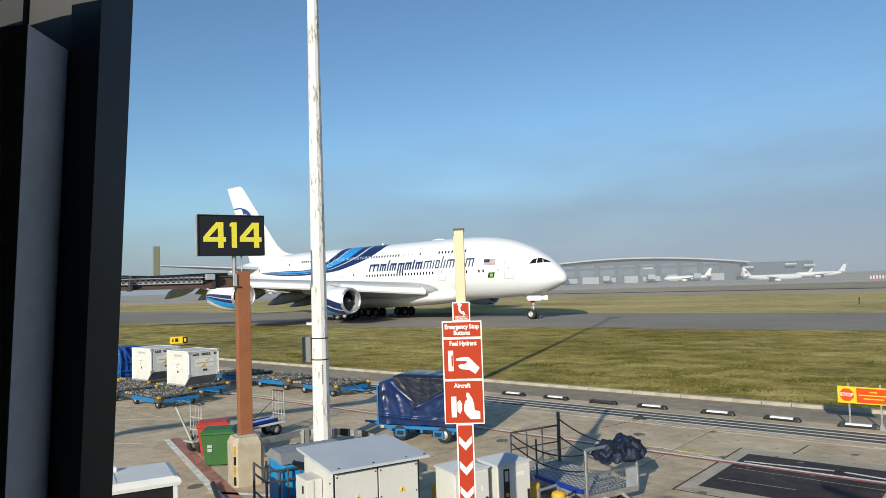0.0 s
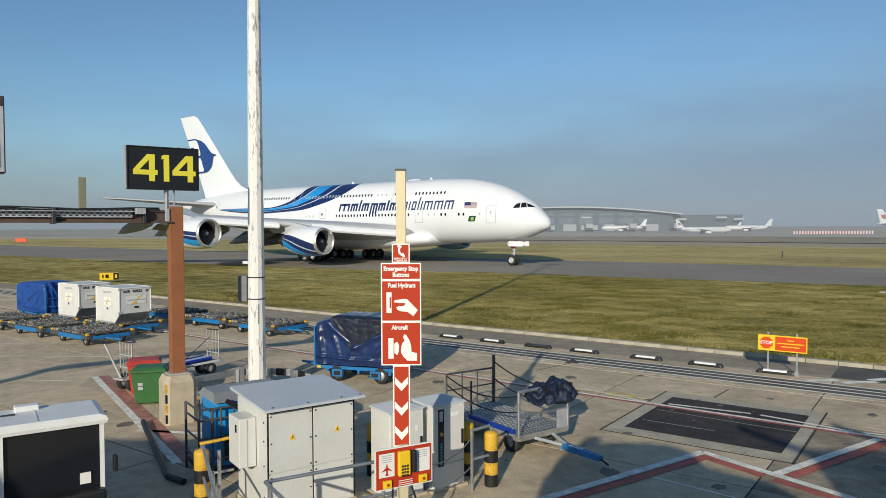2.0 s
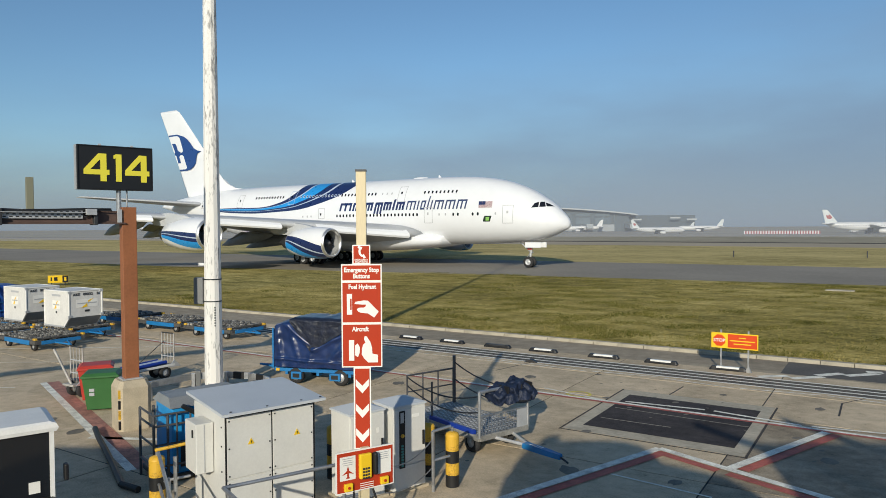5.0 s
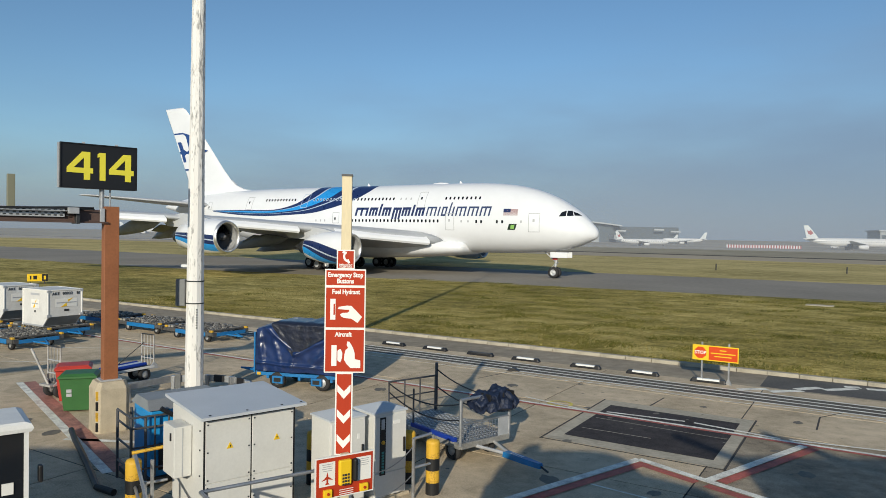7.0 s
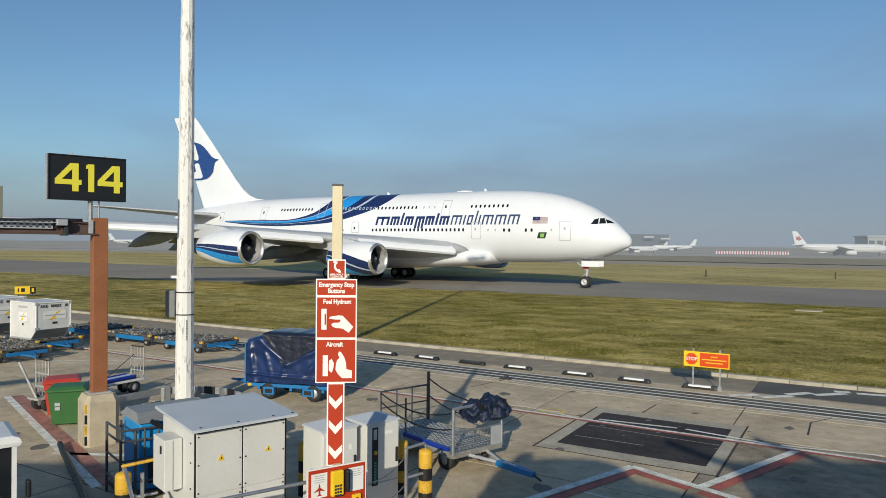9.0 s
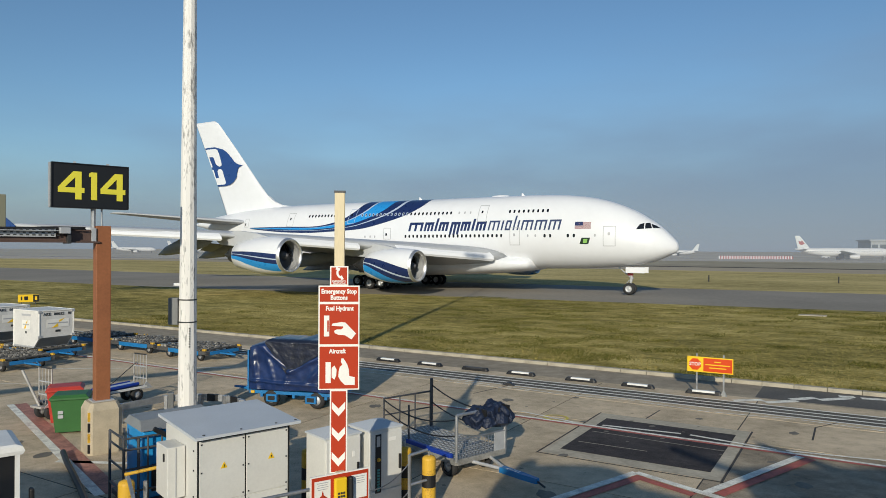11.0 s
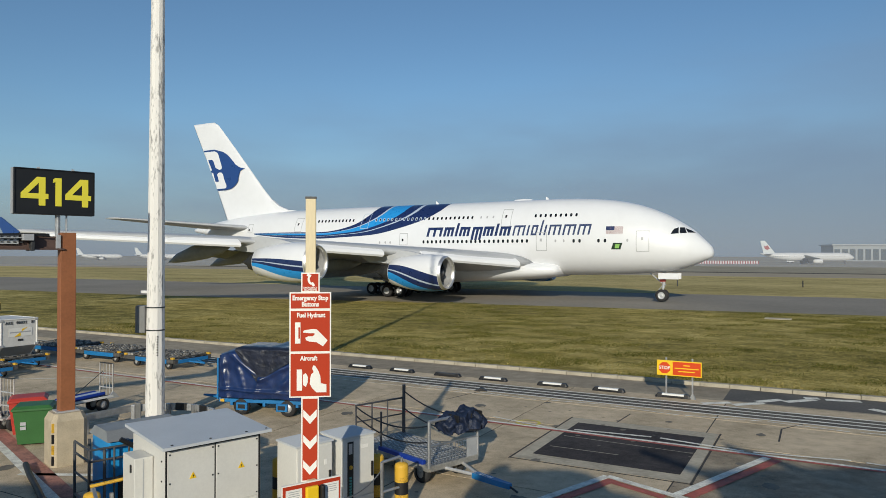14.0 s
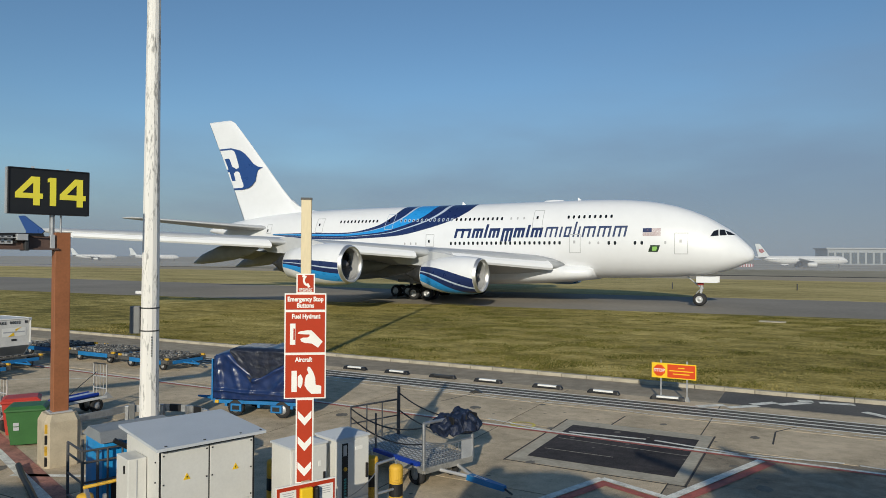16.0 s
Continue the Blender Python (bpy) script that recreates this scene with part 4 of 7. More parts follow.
# ---- light mast with its guard rail ----
def mast():
    th = thing("light_mast", pose(-6.715, 19.07, 0, 0, 0.15, 0), "tall tapered mast with peeling white paint", "mast")
    bm = bmesh.new()
    rings(bm, [[((0.25 - 0.0068 * z) * math.cos(a), (0.25 - 0.0068 * z) * math.sin(a), z) for a in (2 * math.pi * i / 12 for i in range(12))] for z in np.linspace(0, 24, 13)], caps=(True, True))
    part("shaft", bm, PEELING, th)
    part("base_flange", rod(bmesh.new(), (0, 0, 0), (0, 0, 0.05), 0.42, n=20), STEEL, th)
    part("junction_box", boxed((-0.35, -0.05, 3.0), (0.26, 0.22, 0.72), 0.02), BOX_GREY, th, "grey junction box strapped to the mast")
    part("bracket", boxed((-0.25, -0.05, 3.72), (0.26, 0.06, 0.08), 0.01), ALU, th)
    for z in (2.7, 3.3):
        part("strap", rod(bmesh.new(), (0, 0, z), (0, 0, z + 0.03), 0.242, n=20), DARK_METAL, th)
    for i in range(8):
        part("bolt", boxed((0.12, -0.205, 2.55 - i * 0.07), (0.03, 0.02, 0.04)), DARK_METAL, th)
    bm = bmesh.new()
    box(bm, (0, 0, 24.2), (2.2, 0.5, 0.4), 0.05)
    part("lamp_head", bm, ALU, th)
    return th


mast()


def guard_rail():
    th = thing("guard_rail", pose(-6.4, 18.6, 0), "low galvanised crash barrier with black and white bands round the mast", "barrier")
    pts = [Vector(p) - Vector((-6.4, 18.6, 0)) for p in ((-7.95, 17.5, 0), (-8.5, 18.85, 0), (-7.68, 20.0, 0), (-6.75, 20.22, 0), (-5.95, 20.05, 0), (-5.3, 19.5, 0), (-4.85, 18.3, 0))]
    for a, b in zip(pts, pts[1:]):
        d = b - a
        m = Matrix.Translation(a) @ pose(0, 0, 0, 0, 0, math.degrees(math.atan2(d.y, d.x)))
        L = d.length
        bm = bmesh.new()
        prof = [(0.0, 0.34), (0.05, 0.37), (0.0, 0.41), (0.0, 0.46), (0.05, 0.50), (0.0, 0.53), (-0.02, 0.53), (-0.02, 0.34)]
        rings(bm, [[(x, y, z) for y, z in prof] for x in (0, L)], caps=(True, True))
        part("rail", bm, STEEL, th, m=m)
        part("post", boxed((0.05, -0.08, 0.27), (0.10, 0.12, 0.54), 0.01), STEEL, th, m=m)
        for k in range(1, int(L / 0.4), 2) if b.x > 0 and a.y > 1.2 else ():
            part("black_band", boxed((k * 0.4, 0.016, 0.435), (0.34, 0.085, 0.196)), BLACK, th, m=m)
    return th


guard_rail()
tagged(part("timber_post", boxed((0, 0, 0.30), (0.15, 0.15, 0.60), 0.02), BOX_GREY, m=pose(-7.5, 20.0, 0, 0, 0, 20)), "short weathered post beside the mast", "post")

# ---- stand sign on its column and beam ----
SKEW = 40.0


def stand_sign():
    th = thing("stand_sign_gantry", pose(-7.76, 16.40, 0, 0, 0, SKEW), "brown steel gantry column on a concrete footing with stand number sign", "gantry")
    bm = bmesh.new()
    rings(bm, [[(w * sx, w * sy, z) for sx, sy in ((-1, -0.75), (-0.75, -1), (0.75, -1), (1, -0.75), (1, 0.75), (0.75, 1), (-0.75, 1), (-1, 0.75))] for w, z in ((0.37, 0), (0.37, 1.0), (0.30, 1.16))], caps=(True, True))
    part("footing", bm, BASE_CONCRETE, th, "octagonal pale concrete footing")
    for k in range(4):
        part("hazard_band", boxed((-0.32, -0.285, 0.15 + k * 0.24), (0.09, 0.09, 0.2)), YELLOW if k % 2 else BLACK, th)
    bm = bmesh.new()
    box(bm, (0, 0, 3.18), (0.32, 0.27, 4.05), 0.012)
    part("column", bm, BROWN, th, "brown painted steel column")
    part("base_plate", boxed((0, 0, 1.175), (0.46, 0.40, 0.03)), ALU, th)
    L = 13.0
    part("beam", boxed((-L / 2 + 0.05, 0, 4.98), (L, 0.22, 0.27), 0.01), BEAM_BROWN, th)
    part("beam_flange", boxed((-L / 2 - 0.1, -0.02, 4.83), (L, 0.34, 0.035)), BEAM_BROWN, th)
    part("joint_plate", boxed((-0.22, -0.16, 4.98), (0.10, 0.03, 0.34), 0.005), ALU, th)
    tray = bmesh.new()
    box(tray, (-L / 2 - 0.55, -0.17, 5.035), (L - 0.9, 0.02, 0.20))
    box(tray, (-L / 2 - 0.45, -0.24, 5.07), (L - 0.9, 0.14, 0.015))
    part("cable_tray", tray, ALU, th, "perforated grey cable tray along the beam")
    bm = bmesh.new()
    for i in range(100):
        for j in range(3):
            box(bm, (-0.95 - i * 0.12 + (j % 2) * 0.06, -0.183, 4.975 + j * 0.055), (0.06, 0.008, 0.026))
    tagged(part("tray_perforation", bm, DARK_METAL, th), kind="stuff")
    bm = bmesh.new()
    for j, z in enumerate((5.115, 5.14, 5.13)):
        tube(bm, [(-0.4 - i * 0.6, -0.22 + 0.05 * j, z + 0.02 * math.sin(i * 1.3 + j)) for i in range(20)], 0.018, 6)
    part("cable", bm, BLACK, th)
    for x in (-0.75, -2.6, -4.4, -6.2):
        part("clamp", boxed((x, -0.06, 4.97), (0.08, 0.46, 0.36), 0.01), DARK_METAL, th)
    part("junction", boxed((-0.85, -0.3, 5.08), (0.22, 0.12, 0.14), 0.01), ALU, th)
    bm = bmesh.new()
    rod(bm, (-0.20, -0.02, 5.1), (-0.20, -0.02, 5.65), 0.055)
    rod(bm, (-0.02, -0.02, 5.1), (-0.02, -0.02, 5.65), 0.02)
    part("sign_stem", bm, STEEL, th)
    sign = part("sign_box", boxed((-0.28, -0.05, 6.10), (1.60, 0.18, 0.98), 0.01), SIGN_BLACK, th, "black stand number sign")
    fr = bmesh.new()
    for z in (5.605, 6.595):
        box(fr, (-0.28, -0.06, z), (1.62, 0.21, 0.02))
    for x in (-1.085, 0.525):
        box(fr, (x, -0.06, 6.10), (0.02, 0.21, 0.98))
    part("sign_frame", fr, SIGN_BLACK, sign)
    part("frame_edge", boxed((-1.105, -0.02, 6.10), (0.02, 0.14, 1.0)), ALU, sign)
    four = [[(0.35, 0.0), (0.48, 0.0), (0.48, 0.63), (0.35, 0.63)], [(0.0, 0.15), (0.35, 0.15), (0.35, 0.265), (0.0, 0.265)], [(0.48, 0.15), (0.54, 0.15), (0.54, 0.265), (0.48, 0.265)], [(0.0, 0.265), (0.14, 0.265), (0.35, 0.50), (0.35, 0.63), (0.31, 0.63)]]
    one = [[(0.045, 0.0), (0.17, 0.0), (0.17, 0.63), (0.045, 0.63)], [(0.0, 0.52), (0.045, 0.535), (0.045, 0.63), (0.0, 0.60)]]
    for x, strokes in ((-0.96, four), (-0.325, one), (-0.08, four)):
        bm = bmesh.new()
        for outline in strokes:
            plate(bm, outline, 0.012)
        part("numeral", bm, SIGN_YELLOW, sign, "yellow numeral", m=pose(x, -0.155, 5.79))
    for x in (-0.6, 0.1):
        part("lifting_eye", boxed((x, -0.05, 6.62), (0.06, 0.03, 0.06)), ALU, sign)
    part("short_post", boxed((-1.97, 0.25, 5.45), (0.15, 0.10, 0.80), 0.01), POST_GREEN, th)
    # guidance display at the beam's other end
    disp = part("display_box", boxed((-3.90, -0.05, 6.65), (0.85, 0.5, 1.6), 0.02), DARK_METAL, th, "grey docking display box with amber digits")
    part("display_rim", boxed((-3.90, -0.31, 6.55), (0.80, 0.03, 1.36)), ALU, disp)
    part("display_glass", boxed((-3.90, -0.33, 6.28), (0.64, 0.02, 0.62)), GLASS_DARK, disp)
    part("display_face", boxed((-3.90, -0.33, 6.95), (0.64, 0.02, 0.46)), SIGN_BLACK, disp)
    for x in (-4.05, -3.80):
        for z in (6.85, 7.05):
            part("digit", boxed((x, -0.345, z), (0.12, 0.01, 0.13)), LED, disp)
    part("camera_box", boxed((-3.90, -0.1, 5.60), (0.55, 0.35, 0.42), 0.04), DARK_METAL, disp)
    part("stand", boxed((-3.90, 0, 5.25), (0.2, 0.2, 0.4)), DARK_METAL, disp)
    # far column of the gantry
    part("column", boxed((-12.6, 0, 2.45), (0.32, 0.28, 4.9)), BROWN, th)
    return th


BEAM_BROWN = material("weathered_brown_steel", (0.09, 0.055, 0.045), 0.6, vary=0.2, scale=3.0)
POST_GREEN = plain("drab_green_post", (0.20, 0.20, 0.14), 0.6)
stand_sign()


# ---- emergency stop sign ----
def prism(pts, m=None, thick=0.004):
    return plate(bmesh.new(), pts, thick, m)


NARROW = Matrix.Diagonal((0.84, 1, 1, 1))


def emergency_sign():
    th = thing("emergency_sign", pose(-1.398, 10.2, 0.022, 0, 0, 4), "tall cream post with red emergency stop and telephone signs", "sign")
    part("post", boxed((0, 0, 2.735), (0.145, 0.10, 5.53), 0.008), CREAM, th)
    part("post_cap", boxed((0, 0, 5.505), (0.16, 0.115, 0.03)), DARK_METAL, th)
    def board(name, x0, x1, z0, z1, y=-0.07, border=0.018):
        b = part(name, boxed(((x0 + x1) / 2, y, (z0 + z1) / 2), (x1 - x0, 0.012, z1 - z0)), SIGN_WHITE, th)
        part("red_field", boxed(((x0 + x1) / 2, y - 0.008, (z0 + z1) / 2), (x1 - x0 - 2 * border, 0.006, z1 - z0 - 2 * border)), SIGN_RED, b)
        return b
    tel = board("telephone_sign", -0.13, 0.13, 4.15, 4.43)
    bm = bmesh.new()
    arc = [(0.075 * math.cos(a) - 0.0, 0.085 * math.sin(a)) for a in np.linspace(radians(140), radians(255), 9)]
    inner = [(0.045 * math.cos(a), 0.055 * math.sin(a)) for a in np.linspace(radians(255), radians(140), 9)]
    part("handset_mark", prism(arc + inner, Matrix.Translation((0.035, -0.086, 4.335))), SIGN_WHITE, tel)
    for dx, dz, r in ((-0.028, 0.055, 20), (0.026, -0.072, 60)):
        part("handset_mark", boxed((0, 0, 0), (0.06, 0.004, 0.035), 0.0, pose(0.01 + dx, -0.086, 4.335 + dz, 0, r, 0)), SIGN_WHITE, tel)
    part("word", letters("EMERGENCY", 0.034, bold=0.0008), SIGN_WHITE, tel, m=pose(0, -0.083, 4.212))
    part("word", letters("TELEPHONE", 0.034, bold=0.0008), SIGN_WHITE, tel, m=pose(0, -0.083, 4.182))
    b1 = board("stop_buttons_sign", -0.293, 0.293, 3.90, 4.15)
    part("word", letters("Emergency Stop", 0.092, bold=0.0034), SIGN_WHITE, b1, m=pose(0, -0.083, 4.065) @ NARROW)
    part("word", letters("Buttons", 0.092, bold=0.0034), SIGN_WHITE, b1, m=pose(0, -0.083, 3.975) @ NARROW)
    b2 = board("hydrant_sign", -0.293, 0.293, 3.29, 3.90)
    part("word", letters("Fuel Hydrant", 0.09, bold=0.0034), SIGN_WHITE, b2, m=pose(0.01, -0.083, 3.82) @ NARROW)
    b3 = board("aircraft_sign", -0.293, 0.293, 2.65, 3.29)
    part("word", letters("Aircraft", 0.09, bold=0.0034), SIGN_WHITE, b3, m=pose(-0.02, -0.083, 3.205) @ NARROW)
    # pictograms: a button plate and a pressing palm as plain white shapes
    part("button_plate", boxed((-0.175, -0.084, 3.57), (0.075, 0.006, 0.30)), SIGN_WHITE, b2)
    part("button", boxed((-0.155, -0.088, 3.57), (0.022, 0.004, 0.16)), SIGN_RED, b2)
    palm = [(-0.135, 0.055), (-0.12, 0.085), (0.0, 0.105), (0.06, 0.10), (0.11, 0.05), (0.215, -0.06), (0.15, -0.145), (0.06, -0.085), (-0.04, -0.075), (-0.085, -0.055), (-0.10, -0.02), (-0.06, 0.0), (0.0, 0.0), (0.03, 0.02), (0.03, 0.045), (-0.03, 0.045)]
    part("palm_mark", prism(palm, Matrix.Translation((0.03, -0.086, 3.52))), SIGN_WHITE, b2)
    part("button_plate", boxed((-0.15, -0.084, 2.90), (0.075, 0.006, 0.30)), SIGN_WHITE, b3)
    part("button", prism([(-0.11, -0.07), (-0.07, -0.10), (-0.045, -0.04), (-0.04, 0.04), (-0.07, 0.10), (-0.11, 0.07)], Matrix.Translation((0.01, -0.086, 2.90))), SIGN_WHITE, b3)
    palm = [(-0.03, 0.0), (-0.015, 0.06), (0.02, 0.09), (0.0, 0.14), (0.01, 0.185), (0.04, 0.18), (0.09, 0.10), (0.115, 0.02), (0.12, -0.07), (0.20, -0.09), (0.20, -0.20), (0.06, -0.20), (0.0, -0.14), (-0.035, -0.08)]
    part("palm_mark", prism(palm, Matrix.Translation((0.03, -0.086, 2.92))), SIGN_WHITE, b3)
    strip = board("arrow_strip", -0.125, 0.125, 1.45, 2.65, border=0.02)
    for z in (2.38, 2.02, 1.66):
        part("arrow", prism([(-0.095, 0.10), (0, 0.0), (0.095, 0.10), (0.095, 0.0), (0, -0.11), (-0.095, 0.0)], Matrix.Translation((0, -0.086, z))), SIGN_WHITE, strip)
    return th


emergency_sign()


def telephone_panel():
    th = thing("telephone_panel", pose(-1.35, 10.02, 1.22, 0, 0, 33), "red board with a yellow emergency telephone and white notices", "telephone")
    part("board", boxed((0, 0, 0), (0.92, 0.02, 0.60)), SIGN_WHITE, th)
    part("red_field", boxed((0, -0.012, 0), (0.88, 0.01, 0.56)), SIGN_RED, th)
    for x in (-0.28, 0.29):
        n = part("notice", boxed((x, -0.02, 0.06), (0.24, 0.008, 0.34)), SIGN_WHITE, th)
        for k in range(4):
            part("text_bar", boxed((x, -0.026, 0.20 - k * 0.03), (0.17 - 0.03 * (k % 2), 0.004, 0.009)), LINE_GREY, n)
    part("aircraft_mark", prism([(0, 0.09), (0.012, 0.05), (0.012, 0.03), (0.09, -0.03), (0.012, -0.01), (0.012, -0.06), (0.035, -0.085), (-0.035, -0.085), (-0.012, -0.06), (-0.012, -0.01), (-0.09, -0.03), (-0.012, 0.03), (-0.012, 0.05)], Matrix.Translation((-0.28, -0.029, 0.0))), SIGN_RED, th)
    ph = part("telephone", boxed((-0.02, -0.05, 0.06), (0.19, 0.07, 0.36), 0.02), SIGNAL_YELLOW, th, "yellow weatherproof telephone")
    part("handset", boxed((0.125, -0.08, 0.08), (0.07, 0.09, 0.33), 0.03), BLACK, ph, "black handset")
    for i in range(12):
        part("key", boxed((-0.06 + 0.04 * (i % 3), -0.088, 0.03 - 0.045 * (i // 3)), (0.028, 0.012, 0.028)), DARK_METAL, ph)
    for x in (-0.28, 0.29):
        bx = part("alarm_button_box", boxed((x, -0.04, -0.21), (0.13, 0.05, 0.11), 0.01), SIGNAL_YELLOW, th)
        part("push_button", rod(bmesh.new(), (x, -0.065, -0.21), (x, -0.08, -0.21), 0.02, n=14), SIGN_RED, bx)
    for k in range(3):
        part("text_bar", boxed((0.02, -0.02, -0.20 - 0.03 * k), (0.22, 0.006, 0.010)), SIGN_WHITE, th)
    bm = bmesh.new()
    tube(bm, [(0.1, -0.05, -0.3), (0.16, -0.08, -0.5), (0.1, -0.05, -0.8), (0.12, 0, -1.2)], 0.016, 6)
    tube(bm, [(-0.2, -0.05, -0.28), (-0.22, -0.08, -0.6), (-0.1, 0, -1.2)], 0.014, 6)
    part("cable", bm, BLACK, th)
    part("support", boxed((0.02, 0.05, -0.46), (0.12, 0.05, 1.52)), CREAM, th)
    return th


telephone_panel()


# ---- electrical cabinets ----
def main_cabinet():
    th = thing("power_cabinet", pose(-3.45, 11.69, 0, 0, 0, SKEW), "large pale grey double-door power cabinet with a sloping sheet roof", "cabinet")
    w, d, h = 1.54, 1.34, 1.80
    part("body", boxed((0, 0, h / 2 + 0.05), (w, d, h - 0.1), 0.012), CABINET, th)
    part("plinth", boxed((0, 0, 0.05), (w + 0.06, d + 0.06, 0.1)), BASE_CONCRETE, th)
    bm = bmesh.new()
    vs = [(-w / 2 - 0.09, -d / 2 - 0.16, 1.815), (w / 2 + 0.14, -d / 2 - 0.16, 1.815), (w / 2 + 0.14, d / 2 + 0.12, 1.90), (-w / 2 - 0.09, d / 2 + 0.12, 1.90)]
    rings(bm, [[Vector(v) for v in vs], [Vector(v) + Vector((0, 0, 0.045)) for v in vs]], caps=(True, True))
    part("roof", bm, CABINET_TOP, th, "grey sheet metal roof")
    for x in (-0.7, -0.1, 0.5, 0.85):
        for y, z in ((-d / 2 - 0.08, 1.868), (d / 2 + 0.04, 1.93)):
            part("roof_bolt", boxed((x, y, z), (0.03, 0.03, 0.012)), DARK_METAL, th)
    for x0, x1 in ((-w / 2 + 0.02, 0.0), (0.012, w / 2 - 0.02)):
        for z0, z1 in ((0.80, 1.76), (0.14, 0.78)):
            dr = part("door", boxed(((x0 + x1) / 2, -d / 2 - 0.012, (z0 + z1) / 2), (x1 - x0 - 0.012, 0.026, z1 - z0), 0.006), CABINET, th)
            for x in (x0 + 0.04, x1 - 0.04):
                for z in (z0 + 0.05, (z0 + z1) / 2, z1 - 0.05):
                    part("screw", boxed((x, -d / 2 - 0.028, z), (0.022, 0.012, 0.022)), DARK_METAL, dr)
            if z0 > 0.5:
                xc = (x0 + x1) / 2 + (0.02 if x0 < 0 else 0.06)
                part("warning_sign", prism([(-0.055, -0.045), (0.055, -0.045), (0, 0.055)], Matrix.Translation((xc, -d / 2 - 0.032, 1.34))), SIGNAL_YELLOW, dr)
                part("warning_bolt", prism([(-0.008, 0.015), (0.01, 0.015), (0.0, -0.03)], Matrix.Translation((xc, -d / 2 - 0.038, 1.335))), BLACK, dr)
    for x in (-w / 2 + 0.008, w / 2 - 0.008):
        part("edge_seal", boxed((x, -d / 2 - 0.014, 0.95), (0.014, 0.03, 1.64)), BLACK, th)
    part("edge_seal", boxed((0.006, -d / 2 - 0.006, 0.95), (0.016, 0.02, 1.64)), BLACK, th)
    part("edge_seal", boxed((0, -d / 2 - 0.014, 1.775), (w, 0.03, 0.02)), BLACK, th)
    for z in (0.4, 0.9, 1.3, 1.6):
        part("screw", boxed((-w / 2 - 0.006, -d / 2 + 0.12, z), (0.014, 0.022, 0.022)), DARK_METAL, th)
    sb = part("side_box", boxed((-w / 2 - 0.15, 0.02, 1.22), (0.28, 0.50, 0.80), 0.012), CABINET, th, "small pale grey side enclosure")
    part("seam", boxed((-w / 2 - 0.16, -0.234, 1.22), (0.012, 0.008, 0.76)), LINE_GREY, sb)
    part("latch", boxed((-w / 2 - 0.30, -0.1, 1.45), (0.02, 0.03, 0.12)), BLACK, sb)
    part("gland", boxed((-w / 2 - 0.12, 0.02, 0.79), (0.14, 0.14, 0.06)), DARK_METAL, sb)
    return th


def slim_cabinet(x, y, label, dark_panel):
    th = thing("control_cabinet", pose(x, y, 0, 0, 0, SKEW), label, "cabinet", "control cabinets by the telephone")
    w, d, h = 0.70, 0.62, 1.60
    bm = boxed((0, 0, h / 2 - 0.02), (w, d, h - 0.1), 0.01)
    part("body", bm, CABINET, th)
    bm = bmesh.new()
    rings(bm, [[(-w / 2 - 0.02, -d / 2 - 0.02, h - 0.08), (w / 2 + 0.02, -d / 2 - 0.02, h - 0.08), (w / 2 + 0.02, d / 2 + 0.02, h - 0.08), (-w / 2 - 0.02, d / 2 + 0.02, h - 0.08)],
               [(-w / 2 - 0.02, -d / 2 - 0.02, h - 0.05), (w / 2 + 0.02, -d / 2 - 0.02, h - 0.05), (w / 2 + 0.02, d / 2 + 0.02, h - 0.05), (-w / 2 - 0.02, d / 2 + 0.02, h - 0.05)],
               [(-0.04, -0.04, h + 0.05), (0.04, -0.04, h + 0.05), (0.04, 0.04, h + 0.05), (-0.04, 0.04, h + 0.05)]], caps=(True, True))
    part("roof", bm, CABINET_TOP, th)
    for z0, z1 in ((0.50, 1.48), (0.06, 0.47)):
        dr = part("door", boxed((0, -d / 2 - 0.012, (z0 + z1) / 2), (w - 0.03, 0.022, z1 - z0), 0.006), CABINET, th)
        if z0 > 0.3:
            part("handle", boxed((w / 2 - 0.07, -d / 2 - 0.04, 0.92), (0.035, 0.03, 0.26), 0.006), BLACK, dr)
            if dark_panel:
                p = part("control_strip", boxed((-w / 2 + 0.17, -d / 2 - 0.028, 0.95), (0.12, 0.012, 1.02)), BLACK, dr, "black control strip")
                part("button", rod(bmesh.new(), (-w / 2 + 0.17, -d / 2 - 0.034, 1.02), (-w / 2 + 0.17, -d / 2 - 0.05, 1.02), 0.035, n=14), YELLOW, p)
                part("switch_plate", boxed((-w / 2 + 0.165, -d / 2 - 0.036, 1.34), (0.07, 0.01, 0.18)), ALU, p)
                for k in range(8):
                    part("text_bar", boxed((-w / 2 + 0.17, -d / 2 - 0.037, 0.84 - k * 0.05), (0.05, 0.004, 0.035)), BADGE_TEAL, p)
                part("plate_label", boxed((0.12, -d / 2 - 0.026, 1.34), (0.15, 0.006, 0.06)), SIGN_WHITE, dr)
            else:
                part("plate_label", boxed((0.2, -d / 2 - 0.026, 1.2), (0.05, 0.006, 0.09)), SIGN_WHITE, dr)
                part("seam", boxed((-0.05, -d / 2 - 0.024, 0.95), (0.015, 0.006, 0.9)), LINE_GREY, dr)
    part("plinth", boxed((0, 0, 0.02), (w + 0.1, d + 0.1, 0.06)), BASE_CONCRETE, th)
    return th


BADGE_TEAL = plain("teal_lettering", (0.05, 0.25, 0.25), 0.4)
main_cabinet()
slim_cabinet(-1.07, 12.65, "pale grey control cabinet with a black control strip", True)
slim_cabinet(-1.76, 12.15, "pale grey closed control cabinet behind the sign post", False)


